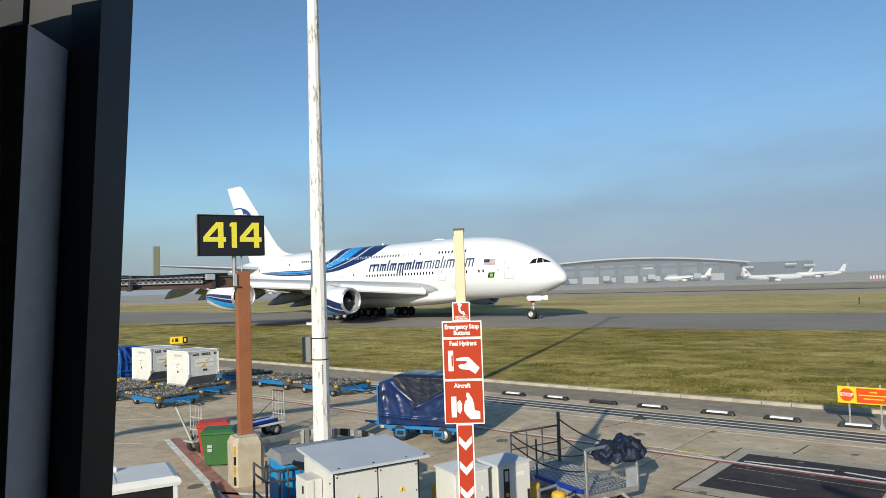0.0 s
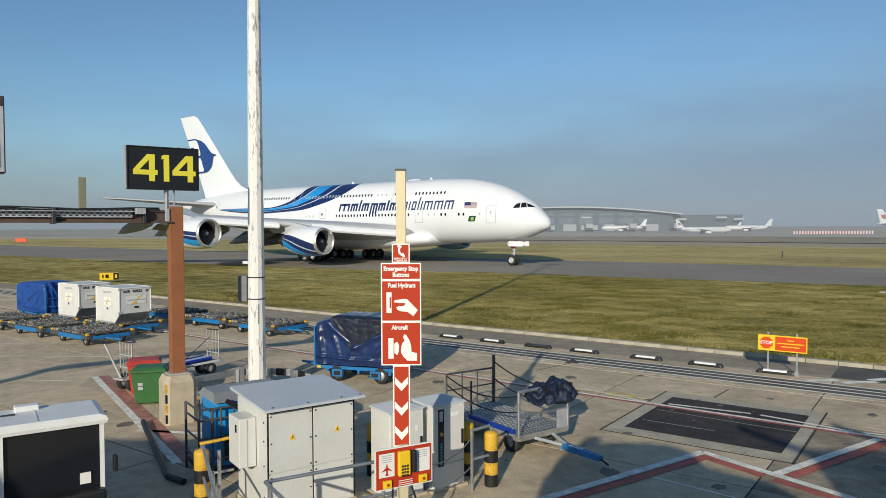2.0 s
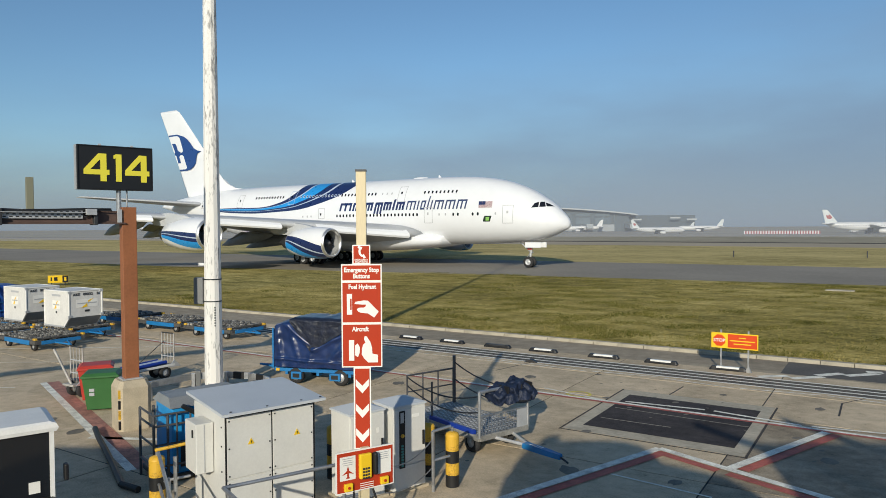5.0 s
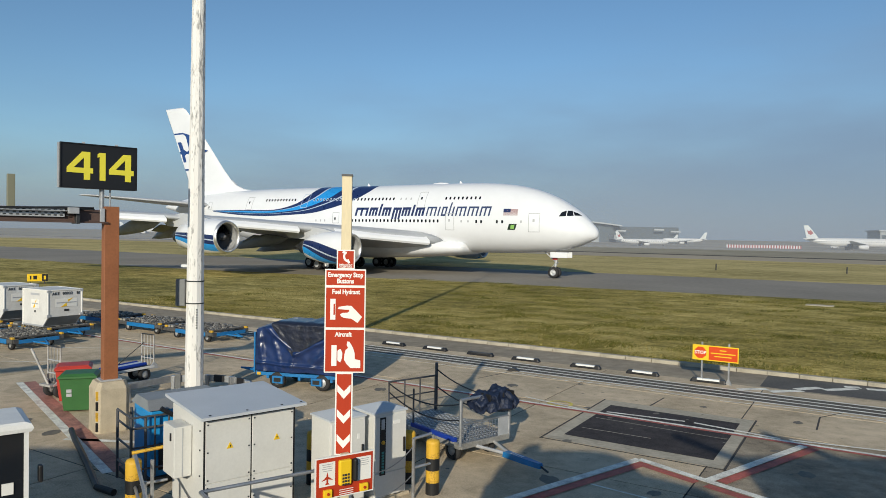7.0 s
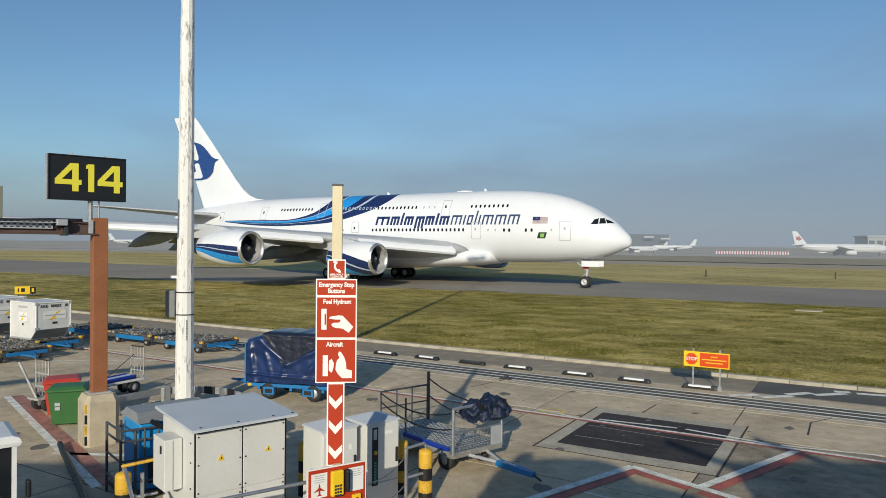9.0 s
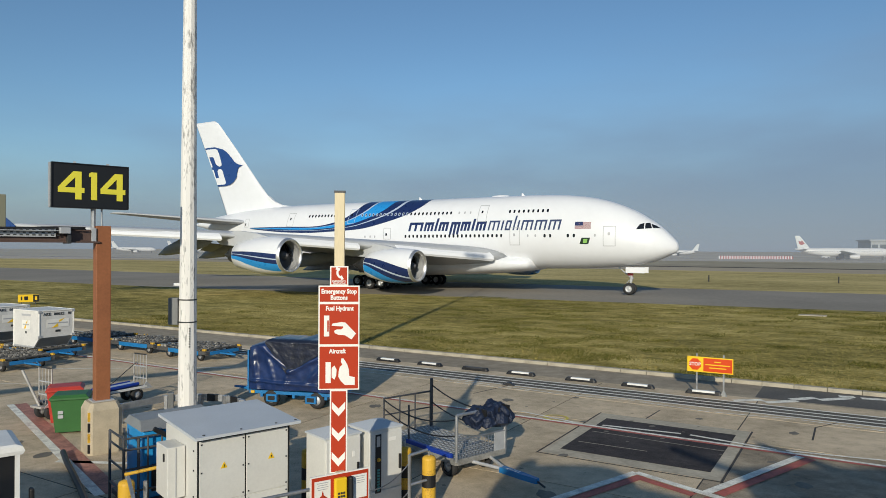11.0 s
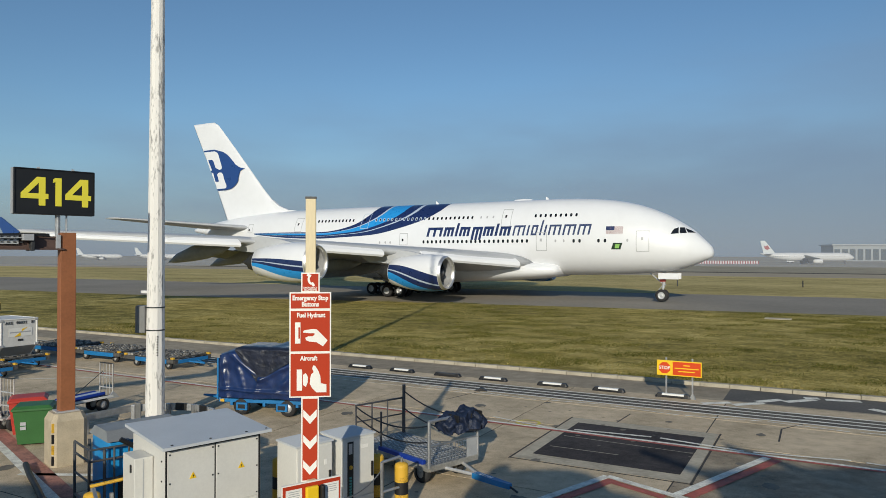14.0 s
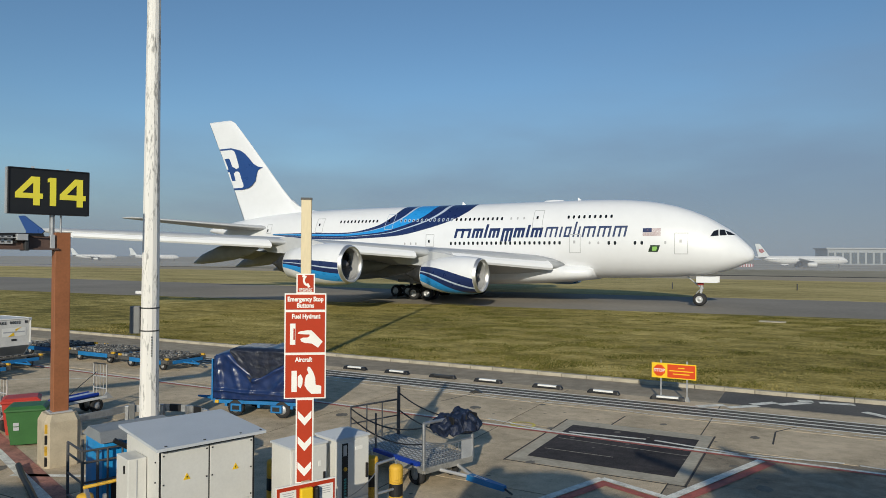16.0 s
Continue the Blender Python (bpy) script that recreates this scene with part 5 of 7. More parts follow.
# ---- bollards, rails and chains ----
def bollard(x, y, h=0.98):
    th = thing("bollard", pose(x, y, 0), "round steel bollard banded yellow and black", "bollard", "bollards round the cabinets")
    r = 0.125
    for k, (z0, z1, mat) in enumerate(((0, 0.22, BLACK), (0.22, 0.44, YELLOW), (0.44, 0.66, BLACK), (0.66, h - 0.05, YELLOW))):
        part("band", rod(bmesh.new(), (0, 0, z0), (0, 0, z1), r, n=22), mat, th, smooth=False)
    part("cap", lathe(bmesh.new(), [(r, h - 0.05), (r * 0.9, h - 0.01), (r * 0.45, h + 0.015), (0.005, h + 0.02)], 22), YELLOW, th, smooth=True)
    part("eye", rod(bmesh.new(), (0, 0, h), (0, 0, h + 0.10), 0.022), STEEL, th)
    return th


for x, y in ((-0.11, 12.64), (-4.93, 11.27), (-2.35, 13.05), (-0.57, 13.2)):
    bollard(x, y)


def hand_rail(name, pts, posts, label, mat=None, r=0.028):
    th = thing(name, Matrix(), label, "railing", "pipe railings round the cabinets")
    part("top_rail", tube(bmesh.new(), pts, r), mat or STEEL, th)
    low = [(p[0], p[1], p[2] * 0.52) for p in pts]
    part("mid_rail", tube(bmesh.new(), low, r * 0.9), STEEL, th)
    for x, y, h in posts:
        part("post", rod(bmesh.new(), (x, y, 0), (x, y, h), r * 1.1), STEEL, th)
    return th


hand_rail("pipe_railing", [(-3.28, 9.62, 1.08), (-1.72, 10.62, 1.10), (-1.52, 10.75, 1.10)], [(-3.22, 9.66, 1.08), (-1.75, 10.6, 1.1)], "galvanised pipe railing in front of the power cabinet")
hand_rail("pipe_railing", [(-3.28, 9.62, 1.08), (-2.6, 8.75, 1.06)], [(-2.62, 8.77, 1.06)], "galvanised pipe railing returning toward the window")
hand_rail("pipe_railing", [(-0.45, 12.35, 1.08), (-0.14, 12.55, 1.12)], [(-0.45, 12.35, 1.08)], "short galvanised pipe railing beside a bollard")
hand_rail("pipe_railing", [(-4.93, 11.2, 1.10), (-4.45, 11.45, 1.15)], [(-4.6, 11.2, 1.0)], "yellow pipe bracket joined to a bollard", YELLOW)
hand_rail("pipe_railing", [(-4.85, 11.15, 1.08), (-4.05, 9.75, 0.78), (-3.95, 9.55, 0.2)], [(-4.42, 10.5, 0.9)], "sloping galvanised pipe railing beside the power cabinet")


def chain(a, b, sag, n=44):
    th = thing("chain", Matrix(), "thin steel chain hung between railing posts", "chain", "chains by the control cabinet")
    a, b = Vector(a), Vector(b)
    bm = bmesh.new()
    q = (b - a).to_track_quat("X", "Z").to_matrix().to_4x4()
    for i in range(n):
        t = (i + 0.5) / n
        p = a.lerp(b, t) - Vector((0, 0, sag * 4 * t * (1 - t)))
        box(bm, (0, 0, 0), (0.034, 0.008, 0.018) if i % 2 else (0.034, 0.018, 0.008), 0.0, Matrix.Translation(p) @ q)
    tagged(part("link_run", bm, STEEL, th), kind="stuff")
    return th


chain((-0.45, 12.35, 0.95), (-1.2, 11.5, 0.75), 0.15)
chain((-0.45, 12.35, 0.45), (-1.2, 11.5, 0.3), 0.12)


# ---- stop board and wheel-stop blocks ----
def stop_board():
    th = thing("stop_board", at(-4.25, 24.10), "orange and yellow stop board on two steel legs", "sign")
    for x in (-0.415, 0.415):
        part("leg", boxed((x, 0, 0.66), (0.05, 0.04, 1.32)), STEEL, th)
        part("foot", prism([(-0.10, 0.0), (0.10, 0.0), (0.03, 0.16), (-0.03, 0.16)], Matrix.Translation((x, -0.05, 0.0)), 0.1), STEEL, th)
    b = part("board", boxed((0, -0.04, 0.98), (1.42, 0.03, 0.50), 0.004), SIGNAL_YELLOW, th)
    part("orange_field", boxed((0.24, -0.058, 0.98), (0.88, 0.008, 0.43)), ORANGE, b)
    oct_pts = [(0.20 * math.cos(radians(22.5 + 45 * i)), 0.20 * math.sin(radians(22.5 + 45 * i))) for i in range(8)]
    part("octagon", prism(oct_pts, Matrix.Translation((-0.46, -0.064, 0.98)), 0.006), ORANGE, b)
    part("word", letters("STOP", 0.15, bold=0.003), SIGN_WHITE, b, "STOP in white letters", m=pose(-0.46, -0.068, 0.98))
    for z, w in ((1.09, 0.20), (0.99, 0.76), (0.89, 0.52)):
        part("text_bar", boxed((0.24, -0.064, z), (w, 0.005, 0.032)), SIGNAL_YELLOW, b)
    return th


stop_board()


def wheel_stop(u, c, mat, label):
    th = thing("lane_block", at(u, c, 0.004, random.uniform(-2, 2)), label, "kerb block", "lane blocks along the road")
    bm = bmesh.new()
    rings(bm, [[(x, y, z) for y, z in ((-0.075, 0.055), (-0.065, 0.125), (0.065, 0.125), (0.075, 0.055))] for x in (-0.35, 0.35)], caps=(True, True))
    part("middle", bm, mat, th)
    part("base", boxed((0, 0, 0.035), (0.695, 0.20, 0.07), 0.01), BLACK, th)
    for sx in (-1, 1):
        bm = bmesh.new()
        rings(bm, [[(sx * x, y, z) for y, z in ((-0.105, 0), (-0.08, h), (0.08, h), (0.105, 0))] for x, h in ((0.352, 0.13), (0.49, 0.13), (0.56, 0.04))], caps=(True, True))
        part("end_piece", bm, BLACK, th)
    return th


for i, u in enumerate((-17.05, -15.0, -12.92, -10.98, -8.64, -6.6, -4.45)):
    wheel_stop(u, 24.1, DARK_METAL if i == 2 else WHITE_PAINT, "grubby dark rubber lane block" if i == 2 else "white lane block with black rubber ends")


# ---- draped cloth ----
def cloth(name, size, mat, parent, seed, folds=0.06, m=None, cut=12, label=""):
    bm = bmesh.new()
    bmesh.ops.create_cube(bm, size=1.0)
    bmesh.ops.subdivide_edges(bm, edges=bm.edges[:], cuts=cut, use_grid_fill=True)
    for v in bm.verts:
        p = v.co.copy()
        top = max(0.0, p.z + 0.5)
        q = Vector((p.x * size[0], p.y * size[1], p.z * size[2]))
        d = noise.fractal(Vector((q.x * 0.9 + seed, q.y * 0.9, q.z * 0.7 + seed)), 0.9, 2.1, 3) * folds * 1.6
        k = 1.0 / max(0.5, size[0] / 2.2)
        for fx, fz, amp in ((1.3, 1.1, 1.5), (-1.0, 2.4, 1.0), (3.2, 1.3, 0.55)):
            r = abs(noise.noise(Vector((q.x * fx * k + q.z * fz + seed, q.y * 1.4 * k + seed, q.z * 0.35 - q.x * 0.2))))
            d += max(0.0, 1 - r * 7.0) * folds * amp
        n = Vector((p.x if abs(p.x) > 0.499 else 0, p.y if abs(p.y) > 0.499 else 0, p.z if p.z > 0.499 else 0))
        q += n.normalized() * d if n.length else Vector()
        q.z -= 0.22 * size[2] * (abs(p.x) * 2) ** 3 * top * 0.45 + 0.08 * size[2] * (abs(p.y) * 2) ** 4 * top
        q.z += 0.07 * noise.noise(Vector((q.x * 1.6, q.y * 1.6, seed))) * top
        v.co = q
    return part(name, bm, mat, parent, label, True, m)


def draped(size, mat, parent, m, seed):
    """A loose cover hung over a cart frame, with broad creases running down from its top corners."""
    bm = bmesh.new()
    bmesh.ops.create_cube(bm, size=1.0)
    bmesh.ops.subdivide_edges(bm, edges=bm.edges[:], cuts=46, use_grid_fill=True)
    L, W, H = size
    creases = (((-0.34, 0.46), (-0.02, -0.08), 0.055, 0.10), ((-0.02, -0.08), (0.48, 0.42), 0.050, 0.08), ((-0.46, 0.40), (-0.40, -0.5), 0.045, 0.07), ((-0.30, 0.30), (-0.18, -0.5), 0.028, 0.06),
               ((-0.05, -0.1), (-0.1, -0.5), 0.030, 0.07), ((0.46, 0.30), (0.10, -0.42), 0.035, 0.09), ((0.40, -0.1), (0.30, -0.5), 0.030, 0.06), ((-0.48, -0.30), (0.5, -0.38), 0.035, 0.05), ((-0.2, 0.45), (0.1, 0.1), -0.05, 0.13))
    for v in bm.verts:
        p = v.co.copy()
        q = Vector((p.x * L, p.y * W, p.z * H))
        along = p.x if abs(p.y) > 0.499 else (p.y if abs(p.x) > 0.499 else p.x)
        d = 0.05 * noise.fractal(Vector((q.x * 0.8 + seed, q.y * 0.8, q.z * 0.8)), 1.0, 2.0, 2)
        if p.z < 0.499:
            for (x0, z0), (x1, z1), amp, wid in creases:
                e = Vector(((x1 - x0) * L, (z1 - z0) * H))
                g = Vector(((along - x0) * L, (p.z - z0) * H))
                t = min(1.0, max(0.0, g.dot(e) / e.length_squared))
                off = (g - e * t).length + 0.03 * noise.noise(Vector((along * 9, p.z * 9, seed)))
                d += 2.0 * amp * math.exp(-(off / (0.8 * wid)) ** 2) * (0.4 + 0.6 * math.sin(math.pi * min(1, t + 0.15)))
            fold = noise.noise(Vector((along * 5.0 + p.z * 1.5 + seed, p.z * 1.3, 3.0)))
            d += 0.03 * max(0.0, 1 - abs(fold) * 3.0) * (0.5 - p.z)
        n = Vector((p.x if abs(p.x) > 0.499 else 0, p.y if abs(p.y) > 0.499 else 0, p.z if p.z > 0.499 else 0))
        if n.length:
            q += n.normalized() * d
        top = max(0.0, p.z + 0.5)
        q.z -= H * top * (0.30 * max(0.0, -p.x * 2 - 0.68) ** 1.2 + 0.04 * (abs(p.y) * 2) ** 4)
        q.z += H * top * 0.03 * (p.x + 0.3 * math.sin(p.x * 9))
        if p.z < -0.499:
            q.z += 0.05 * noise.noise(Vector((q.x * 1.4, q.y * 1.4, seed)))
        v.co = q
    return part("cover", bm, mat, parent, "creased tarpaulin cover", True, m)


def cart_wheel(parent, p, r=0.23, w=0.14):
    e = new("wheel")
    e.parent, e.matrix_basis = parent, Matrix.Translation(p)
    part("tyre", lathe(bmesh.new(), [(r * 0.55, -w / 2), (r * 0.9, -w / 2), (r, -w / 4), (r, w / 4), (r * 0.9, w / 2), (r * 0.55, w / 2)], 20, "Z", pose(0, 0, 0, 90, 0, 0)), RUBBER, e, smooth=True)
    part("rim", lathe(bmesh.new(), [(0.01, -w * 0.3), (r * 0.2, -w * 0.45), (r * 0.3, -w * 0.2), (r * 0.56, -w * 0.4), (r * 0.56, w * 0.4), (0.01, w * 0.3)], 16, "Z", pose(0, 0, 0, 90, 0, 0)), ALU, e, smooth=True)
    return e


def covered_cart(m, label, mat, L=3.5, wd=1.6, hh=1.55, seed=3.0, flap=False):
    th = thing("baggage_cart", m, label, "baggage cart", "covered baggage carts")
    bm = bmesh.new()
    box(bm, (0, 0, 0.42), (L, wd, 0.10), 0.01)
    for x in (-L / 2 + 0.4, 0, L / 2 - 0.4):
        box(bm, (x, 0, 0.33), (0.08, wd, 0.10))
    part("chassis", bm, BLUE_STEEL, th, "blue steel chassis")
    for x in (-L / 2 - 0.05, L / 2 + 0.05):
        bm = bmesh.new()
        for y in (-wd / 2 + 0.03, wd / 2 - 0.03):
            box(bm, (x, y, 0.45 + hh * 0.42), (0.05, 0.05, hh * 0.86), 0.008)
        for z in (0.8, 1.2):
            rod(bm, (x, -wd / 2, z), (x, wd / 2, z), 0.018)
        part("end_frame", bm, BLUE_STEEL, th)
    draped((L - 0.02, wd + 0.04, hh), mat, th, Matrix.Translation((0, 0, 0.5 + hh / 2)), seed)
    if flap:
        # the loose top sheet, hanging down the long side in a crumpled point
        rows = []
        for i in range(25):
            x = -0.30 + 0.80 * i / 24
            low = 0.46 - 0.62 * max(0.0, 1 - abs(x + 0.06) / 0.24) if x < -0.06 else 0.46 - 0.62 * max(0.0, 1 - (x + 0.06) / 0.52)
            row = []
            for j in range(13):
                z = 0.515 + (low - 0.515) * j / 12
                r = 0.075 + 0.05 * abs(noise.noise(Vector((x * 16, z * 9, 2.0)))) + 0.03 * noise.noise(Vector((x * 34, z * 22, 7.0)))
                row.append(Vector((x * L, -wd / 2 - 0.03 - r, 0.5 + hh * (0.5 + z) + 0.02)))
            row.insert(0, Vector((x * L, wd / 2, 0.5 + hh + 0.05 + 0.07 * noise.noise(Vector((x * 9, 1.0, 4.0))))))
            row.insert(1, Vector((x * L, -wd / 4, 0.5 + hh + 0.07 + 0.07 * noise.noise(Vector((x * 9, 3.0, 4.0))))))
            rows.append(row)
        part("top_sheet", rings(bmesh.new(), rows, close=False), TARP_FLAP, th, "crumpled near-black top sheet", True)
    for x in (-L / 2 + 0.75, -L / 2 + 2.0):
        part("step_bracket", boxed((x, -wd / 2 - 0.02, 0.27), (0.34, 0.10, 0.22), 0.01), BLUE_STEEL, th)
        part("bracket_hole", boxed((x, -wd / 2 - 0.073, 0.27), (0.22, 0.012, 0.12)), BLACK, th)
    for x in (-L / 2 + 0.12, L / 2 - 0.12):
        part("reflector", boxed((x, -wd / 2 - 0.01, 0.42), (0.12, 0.04, 0.08)), YELLOW, th)
    for x in (-L / 2 + 0.7, L / 2 - 0.7):
        for y in (-wd / 2 + 0.15, wd / 2 - 0.15):
            cart_wheel(th, (x, y * 1.12, 0.25), 0.25, 0.17)
    bm = bmesh.new()
    rod(bm, (-L / 2, -0.2, 0.35), (-L / 2 - 0.9, 0, 0.40), 0.03)
    rod(bm, (-L / 2, 0.2, 0.35), (-L / 2 - 0.9, 0, 0.40), 0.03)
    part("drawbar", bm, BLUE_STEEL, th)
    return th


covered_cart(pose(-4.02, 21.48, 0, 0, 0, -14), "blue baggage cart under a creased dark blue tarpaulin", TARP, 2.85, 1.45, 1.42, flap=True)
covered_cart(at(-37.6, 17.2, 0.0), "blue baggage cart under a bright blue tarpaulin", TARP_BRIGHT, 3.0, 1.6, 1.5, 9.0)


# ---- open mesh cart with bags ----
def open_cart():
    th = thing("open_baggage_cart", pose(0.155, 15.525, 0, 0, 0, 39), "grey steel open baggage cart with mesh ends", "baggage cart")
    w, L = 1.36, 2.55
    bm = bmesh.new()
    box(bm, (0, 0, 0.43), (w, L, 0.05), 0.005)
    for x in (-w / 2, w / 2):
        box(bm, (x, 0, 0.41), (0.06, L, 0.12), 0.01)
    for y in (-L / 2, L / 2):
        box(bm, (0, y, 0.41), (w, 0.06, 0.12), 0.01)
    part("deck", bm, CART_STEEL, th)
    bm = bmesh.new()
    for i in range(12):
        for j in range(22):
            box(bm, (-w / 2 + 0.13 + i * 0.10 + (0.05 if j % 2 else 0), -L / 2 + 0.18 + j * 0.11, 0.460), (0.045, 0.03, 0.012))
    tagged(part("tread_relief", bm, ALU, th), kind="stuff")
    # end panel with mesh beside the bags
    bm = bmesh.new()
    y = -L / 2
    for x in (-w / 2, w / 2):
        rod(bm, (x, y, 0.42), (x, y, 1.36), 0.035)
    rod(bm, (-w / 2, y, 1.36), (w / 2, y, 1.36), 0.035)
    rod(bm, (-w / 2, y, 0.86), (w / 2, y, 0.86), 0.022)
    part("end_frame", bm, STEEL, th)
    bm = bmesh.new()
    for i in range(1, 17):
        box(bm, (-w / 2 + i * w / 17, y, 0.66), (0.008, 0.008, 0.40))
    for k in range(5):
        box(bm, (0, y, 0.50 + k * 0.08), (w, 0.008, 0.008))
    part("mesh_panel", bm, STEEL, th)
    part("side_plate", boxed((w / 2 - 0.17, y - 0.012, 0.66), (0.30, 0.01, 0.40)), ALU, th)
    bm = bmesh.new()
    for x in (-w / 2, w / 2):
        for yy in (L / 2, L / 2 - 0.95):
            if yy == L / 2:
                rod(bm, (x, yy, 0.42), (x, yy, 1.30), 0.022)
            elif x < 0:
                part("side_post", rod(bmesh.new(), (x, yy, 0.42), (x, yy, 1.30), 0.022), DARK_STEEL, th)
    rod(bm, (-w / 2, L / 2, 1.28), (w / 2, L / 2, 1.28), 0.022)
    rod(bm, (-w / 2, L / 2, 0.9), (w / 2, L / 2, 0.9), 0.016)
    part("rear_frame", bm, DARK_STEEL, th)
    part("corner_post", rod(bmesh.new(), (w / 2, L / 2 - 0.04, 0.42), (w / 2, L / 2 - 0.04, 1.60), 0.04), DARK_STEEL, th)
    for f in (0.33, 0.66):
        part("mid_post", rod(bmesh.new(), (-w / 2 + w * f, L / 2, 0.42), (-w / 2 + w * f, L / 2, 1.26), 0.018), DARK_STEEL, th)
    bm = bmesh.new()
    for x in (-w / 2, w / 2):
        for z0, z1 in ((1.46 if x > 0 else 1.25, 1.28), (1.05, 0.95)):
            pts = []
            for i in range(11):
                t = i / 10
                pts.append((x, L / 2 - L * t, z0 + (z1 - z0) * t - 0.20 * 4 * t * (1 - t)))
            part("strap", rings(bmesh.new(), [[(p[0] + 0.016 * math.cos(a), p[1], p[2] + 0.016 * math.sin(a)) for a in (math.pi * k / 3 for k in range(6))] for p in pts], caps=(True, True)), BLACK, th)
    part("blue_beam", boxed((-w / 2 + 0.02, -0.35, 0.50), (0.10, 1.5, 0.10), 0.02), BLUE_DEEP, th)
    for x in (-w / 2 + 0.2, w / 2 - 0.2):
        for yy in (-L / 2 + 0.45, L / 2 - 0.45):
            e = cart_wheel(th, (x, yy, 0.22), 0.22, 0.14)
            e.matrix_basis = Matrix.Translation((x, yy, 0.22)) @ pose(0, 0, 0, 0, 0, 90)
    bm = bmesh.new()
    rod(bm, (-0.25, y, 0.36), (0.0, y - 0.75, 0.32), 0.035)
    rod(bm, (0.25, y, 0.36), (0.0, y - 0.75, 0.32), 0.035)
    part("drawbar", bm, ALU, th)
    bm = bmesh.new()
    rings(bm, [[(a, y - b, c) for a, c in ((-0.10 * k, 0.26), (0.10 * k, 0.26), (0.08 * k, 0.36), (-0.08 * k, 0.36))] for b, k in ((0.62, 1.0), (1.15, 0.9), (1.58, 0.5))], caps=(True, True))
    tow = part("tow_bar", bm, BLUE_STEEL, th, "blue tow bar")
    for i in range(5):
        part("text_bar", boxed((0, y - 0.80 - i * 0.07, 0.363), (0.09, 0.04, 0.004)), SIGN_WHITE, tow)
    part("tow_eye", rod(bmesh.new(), (0, y - 1.57, 0.30), (0, y - 1.76, 0.24), 0.02), DARK_METAL, tow)
    return th


CART_STEEL = material("worn_tread_plate", (0.30, 0.29, 0.265), 0.6, 0.35, vary=0.3, scale=3.0, fine=20.0)
DARK_STEEL = material("dark_worn_steel", (0.12, 0.12, 0.125), 0.5, 0.6, vary=0.25)
BLUE_DEEP = plain("deep_blue_plastic", (0.01, 0.04, 0.30), 0.4)
open_cart()
bag = thing("folded_covers", pose(0.155, 15.525, 0, 0, 0, 39) @ pose(0.22, -1.26, 1.26, 0, 0, 2) @ Matrix.Diagonal((0.86, 0.86, 0.84, 1)), "bundle of crumpled navy cart covers hung over the end panel", "tarpaulin")
for k, (x, y, z, sx, sy, sz) in enumerate(((-0.38, 0.02, 0.0, 0.46, 0.40, 0.30), (-0.05, -0.04, 0.04, 0.50, 0.44, 0.34), (0.30, 0.03, 0.02, 0.46, 0.42, 0.32), (-0.2, -0.12, -0.12, 0.5, 0.3, 0.24), (0.12, -0.16, -0.14, 0.44, 0.26, 0.26), (0.46, -0.1, -0.12, 0.32, 0.30, 0.34))):
    cloth("fold", (sx, sy, sz * 0.85), BUNDLE, bag, 5.0 + 3.7 * k, 0.036, pose(x, y, z, 14 * (-1) ** k, 10 * k - 25, 23 * k), cut=16)
for x in (-0.35, 0.1, 0.45):
    part("strap", boxed((x, -0.02, 0.0), (0.025, 0.5, 0.40), 0.01), BLACK, bag)


DOLLY_GREY = material("dolly_dark_steel", (0.085, 0.083, 0.08), 0.6, 0.2, vary=0.4, scale=6.0)
CASTOR_GREY = material("castor_steel", (0.16, 0.15, 0.135), 0.55, 0.1, vary=0.7, scale=7.0, other=(0.42, 0.40, 0.36), lo=0.42, hi=0.60)
DULL_BAR = material("dull_grey_bar", (0.36, 0.35, 0.33), 0.6, 0.1, vary=0.3)
UNIT_BLUE = material("bright_blue_sheet", (0.015, 0.27, 0.62), 0.45, vary=0.1, scale=2.0)


# ---- bins, trolley, blue unit ----
def bin_thing(m, mat, label):
    th = thing("wheelie_bin", m, label, "bin", "wheeled bins by the column")
    bm = bmesh.new()
    rings(bm, [[(sx * w, sy * d, z) for sx, sy in ((-1, -1), (1, -1), (1, 1), (-1, 1))] for w, d, z in ((0.33, 0.26, 0.05), (0.42, 0.36, 0.94), (0.43, 0.37, 0.97))], caps=(True, True))
    part("body", bm, mat, th)
    bm = bmesh.new()
    rings(bm, [[(sx * w, sy * d - 0.02, z) for sx, sy in ((-1, -1), (1, -1), (1, 1), (-1, 1))] for w, d, z in ((0.45, 0.40, 0.98), (0.45, 0.40, 1.03), (0.37, 0.32, 1.10))], caps=(True, True))
    part("lid", bm, mat, th)
    part("handle", rod(bmesh.new(), (-0.25, 0.43, 0.96), (0.25, 0.43, 0.96), 0.025), mat, th)
    for x in (-0.24, 0.24):
        part("wheel", rod(bmesh.new(), (x - 0.03, 0.30, 0.10), (x + 0.03, 0.30, 0.10), 0.10, n=16), RUBBER, th)
    for z in (0.62, 0.5):
        part("sticker", boxed((-0.20, -0.335 + (0.62 - z) * 0.1, z), (0.12, 0.012, 0.09)), LINE_GREY, th)
    return th


bin_thing(pose(-9.32, 18.10, 0, 0, 0, 18) @ Matrix.Diagonal((1.0, 1.0, 0.90, 1)), BIN_GREEN, "dark green wheeled bin with its lid closed")
bin_thing(pose(-10.0, 19.1, 0, 0, 0, 24) @ Matrix.Diagonal((1.0, 1.0, 0.90, 1)), BIN_RED, "red wheeled bin behind a green one")


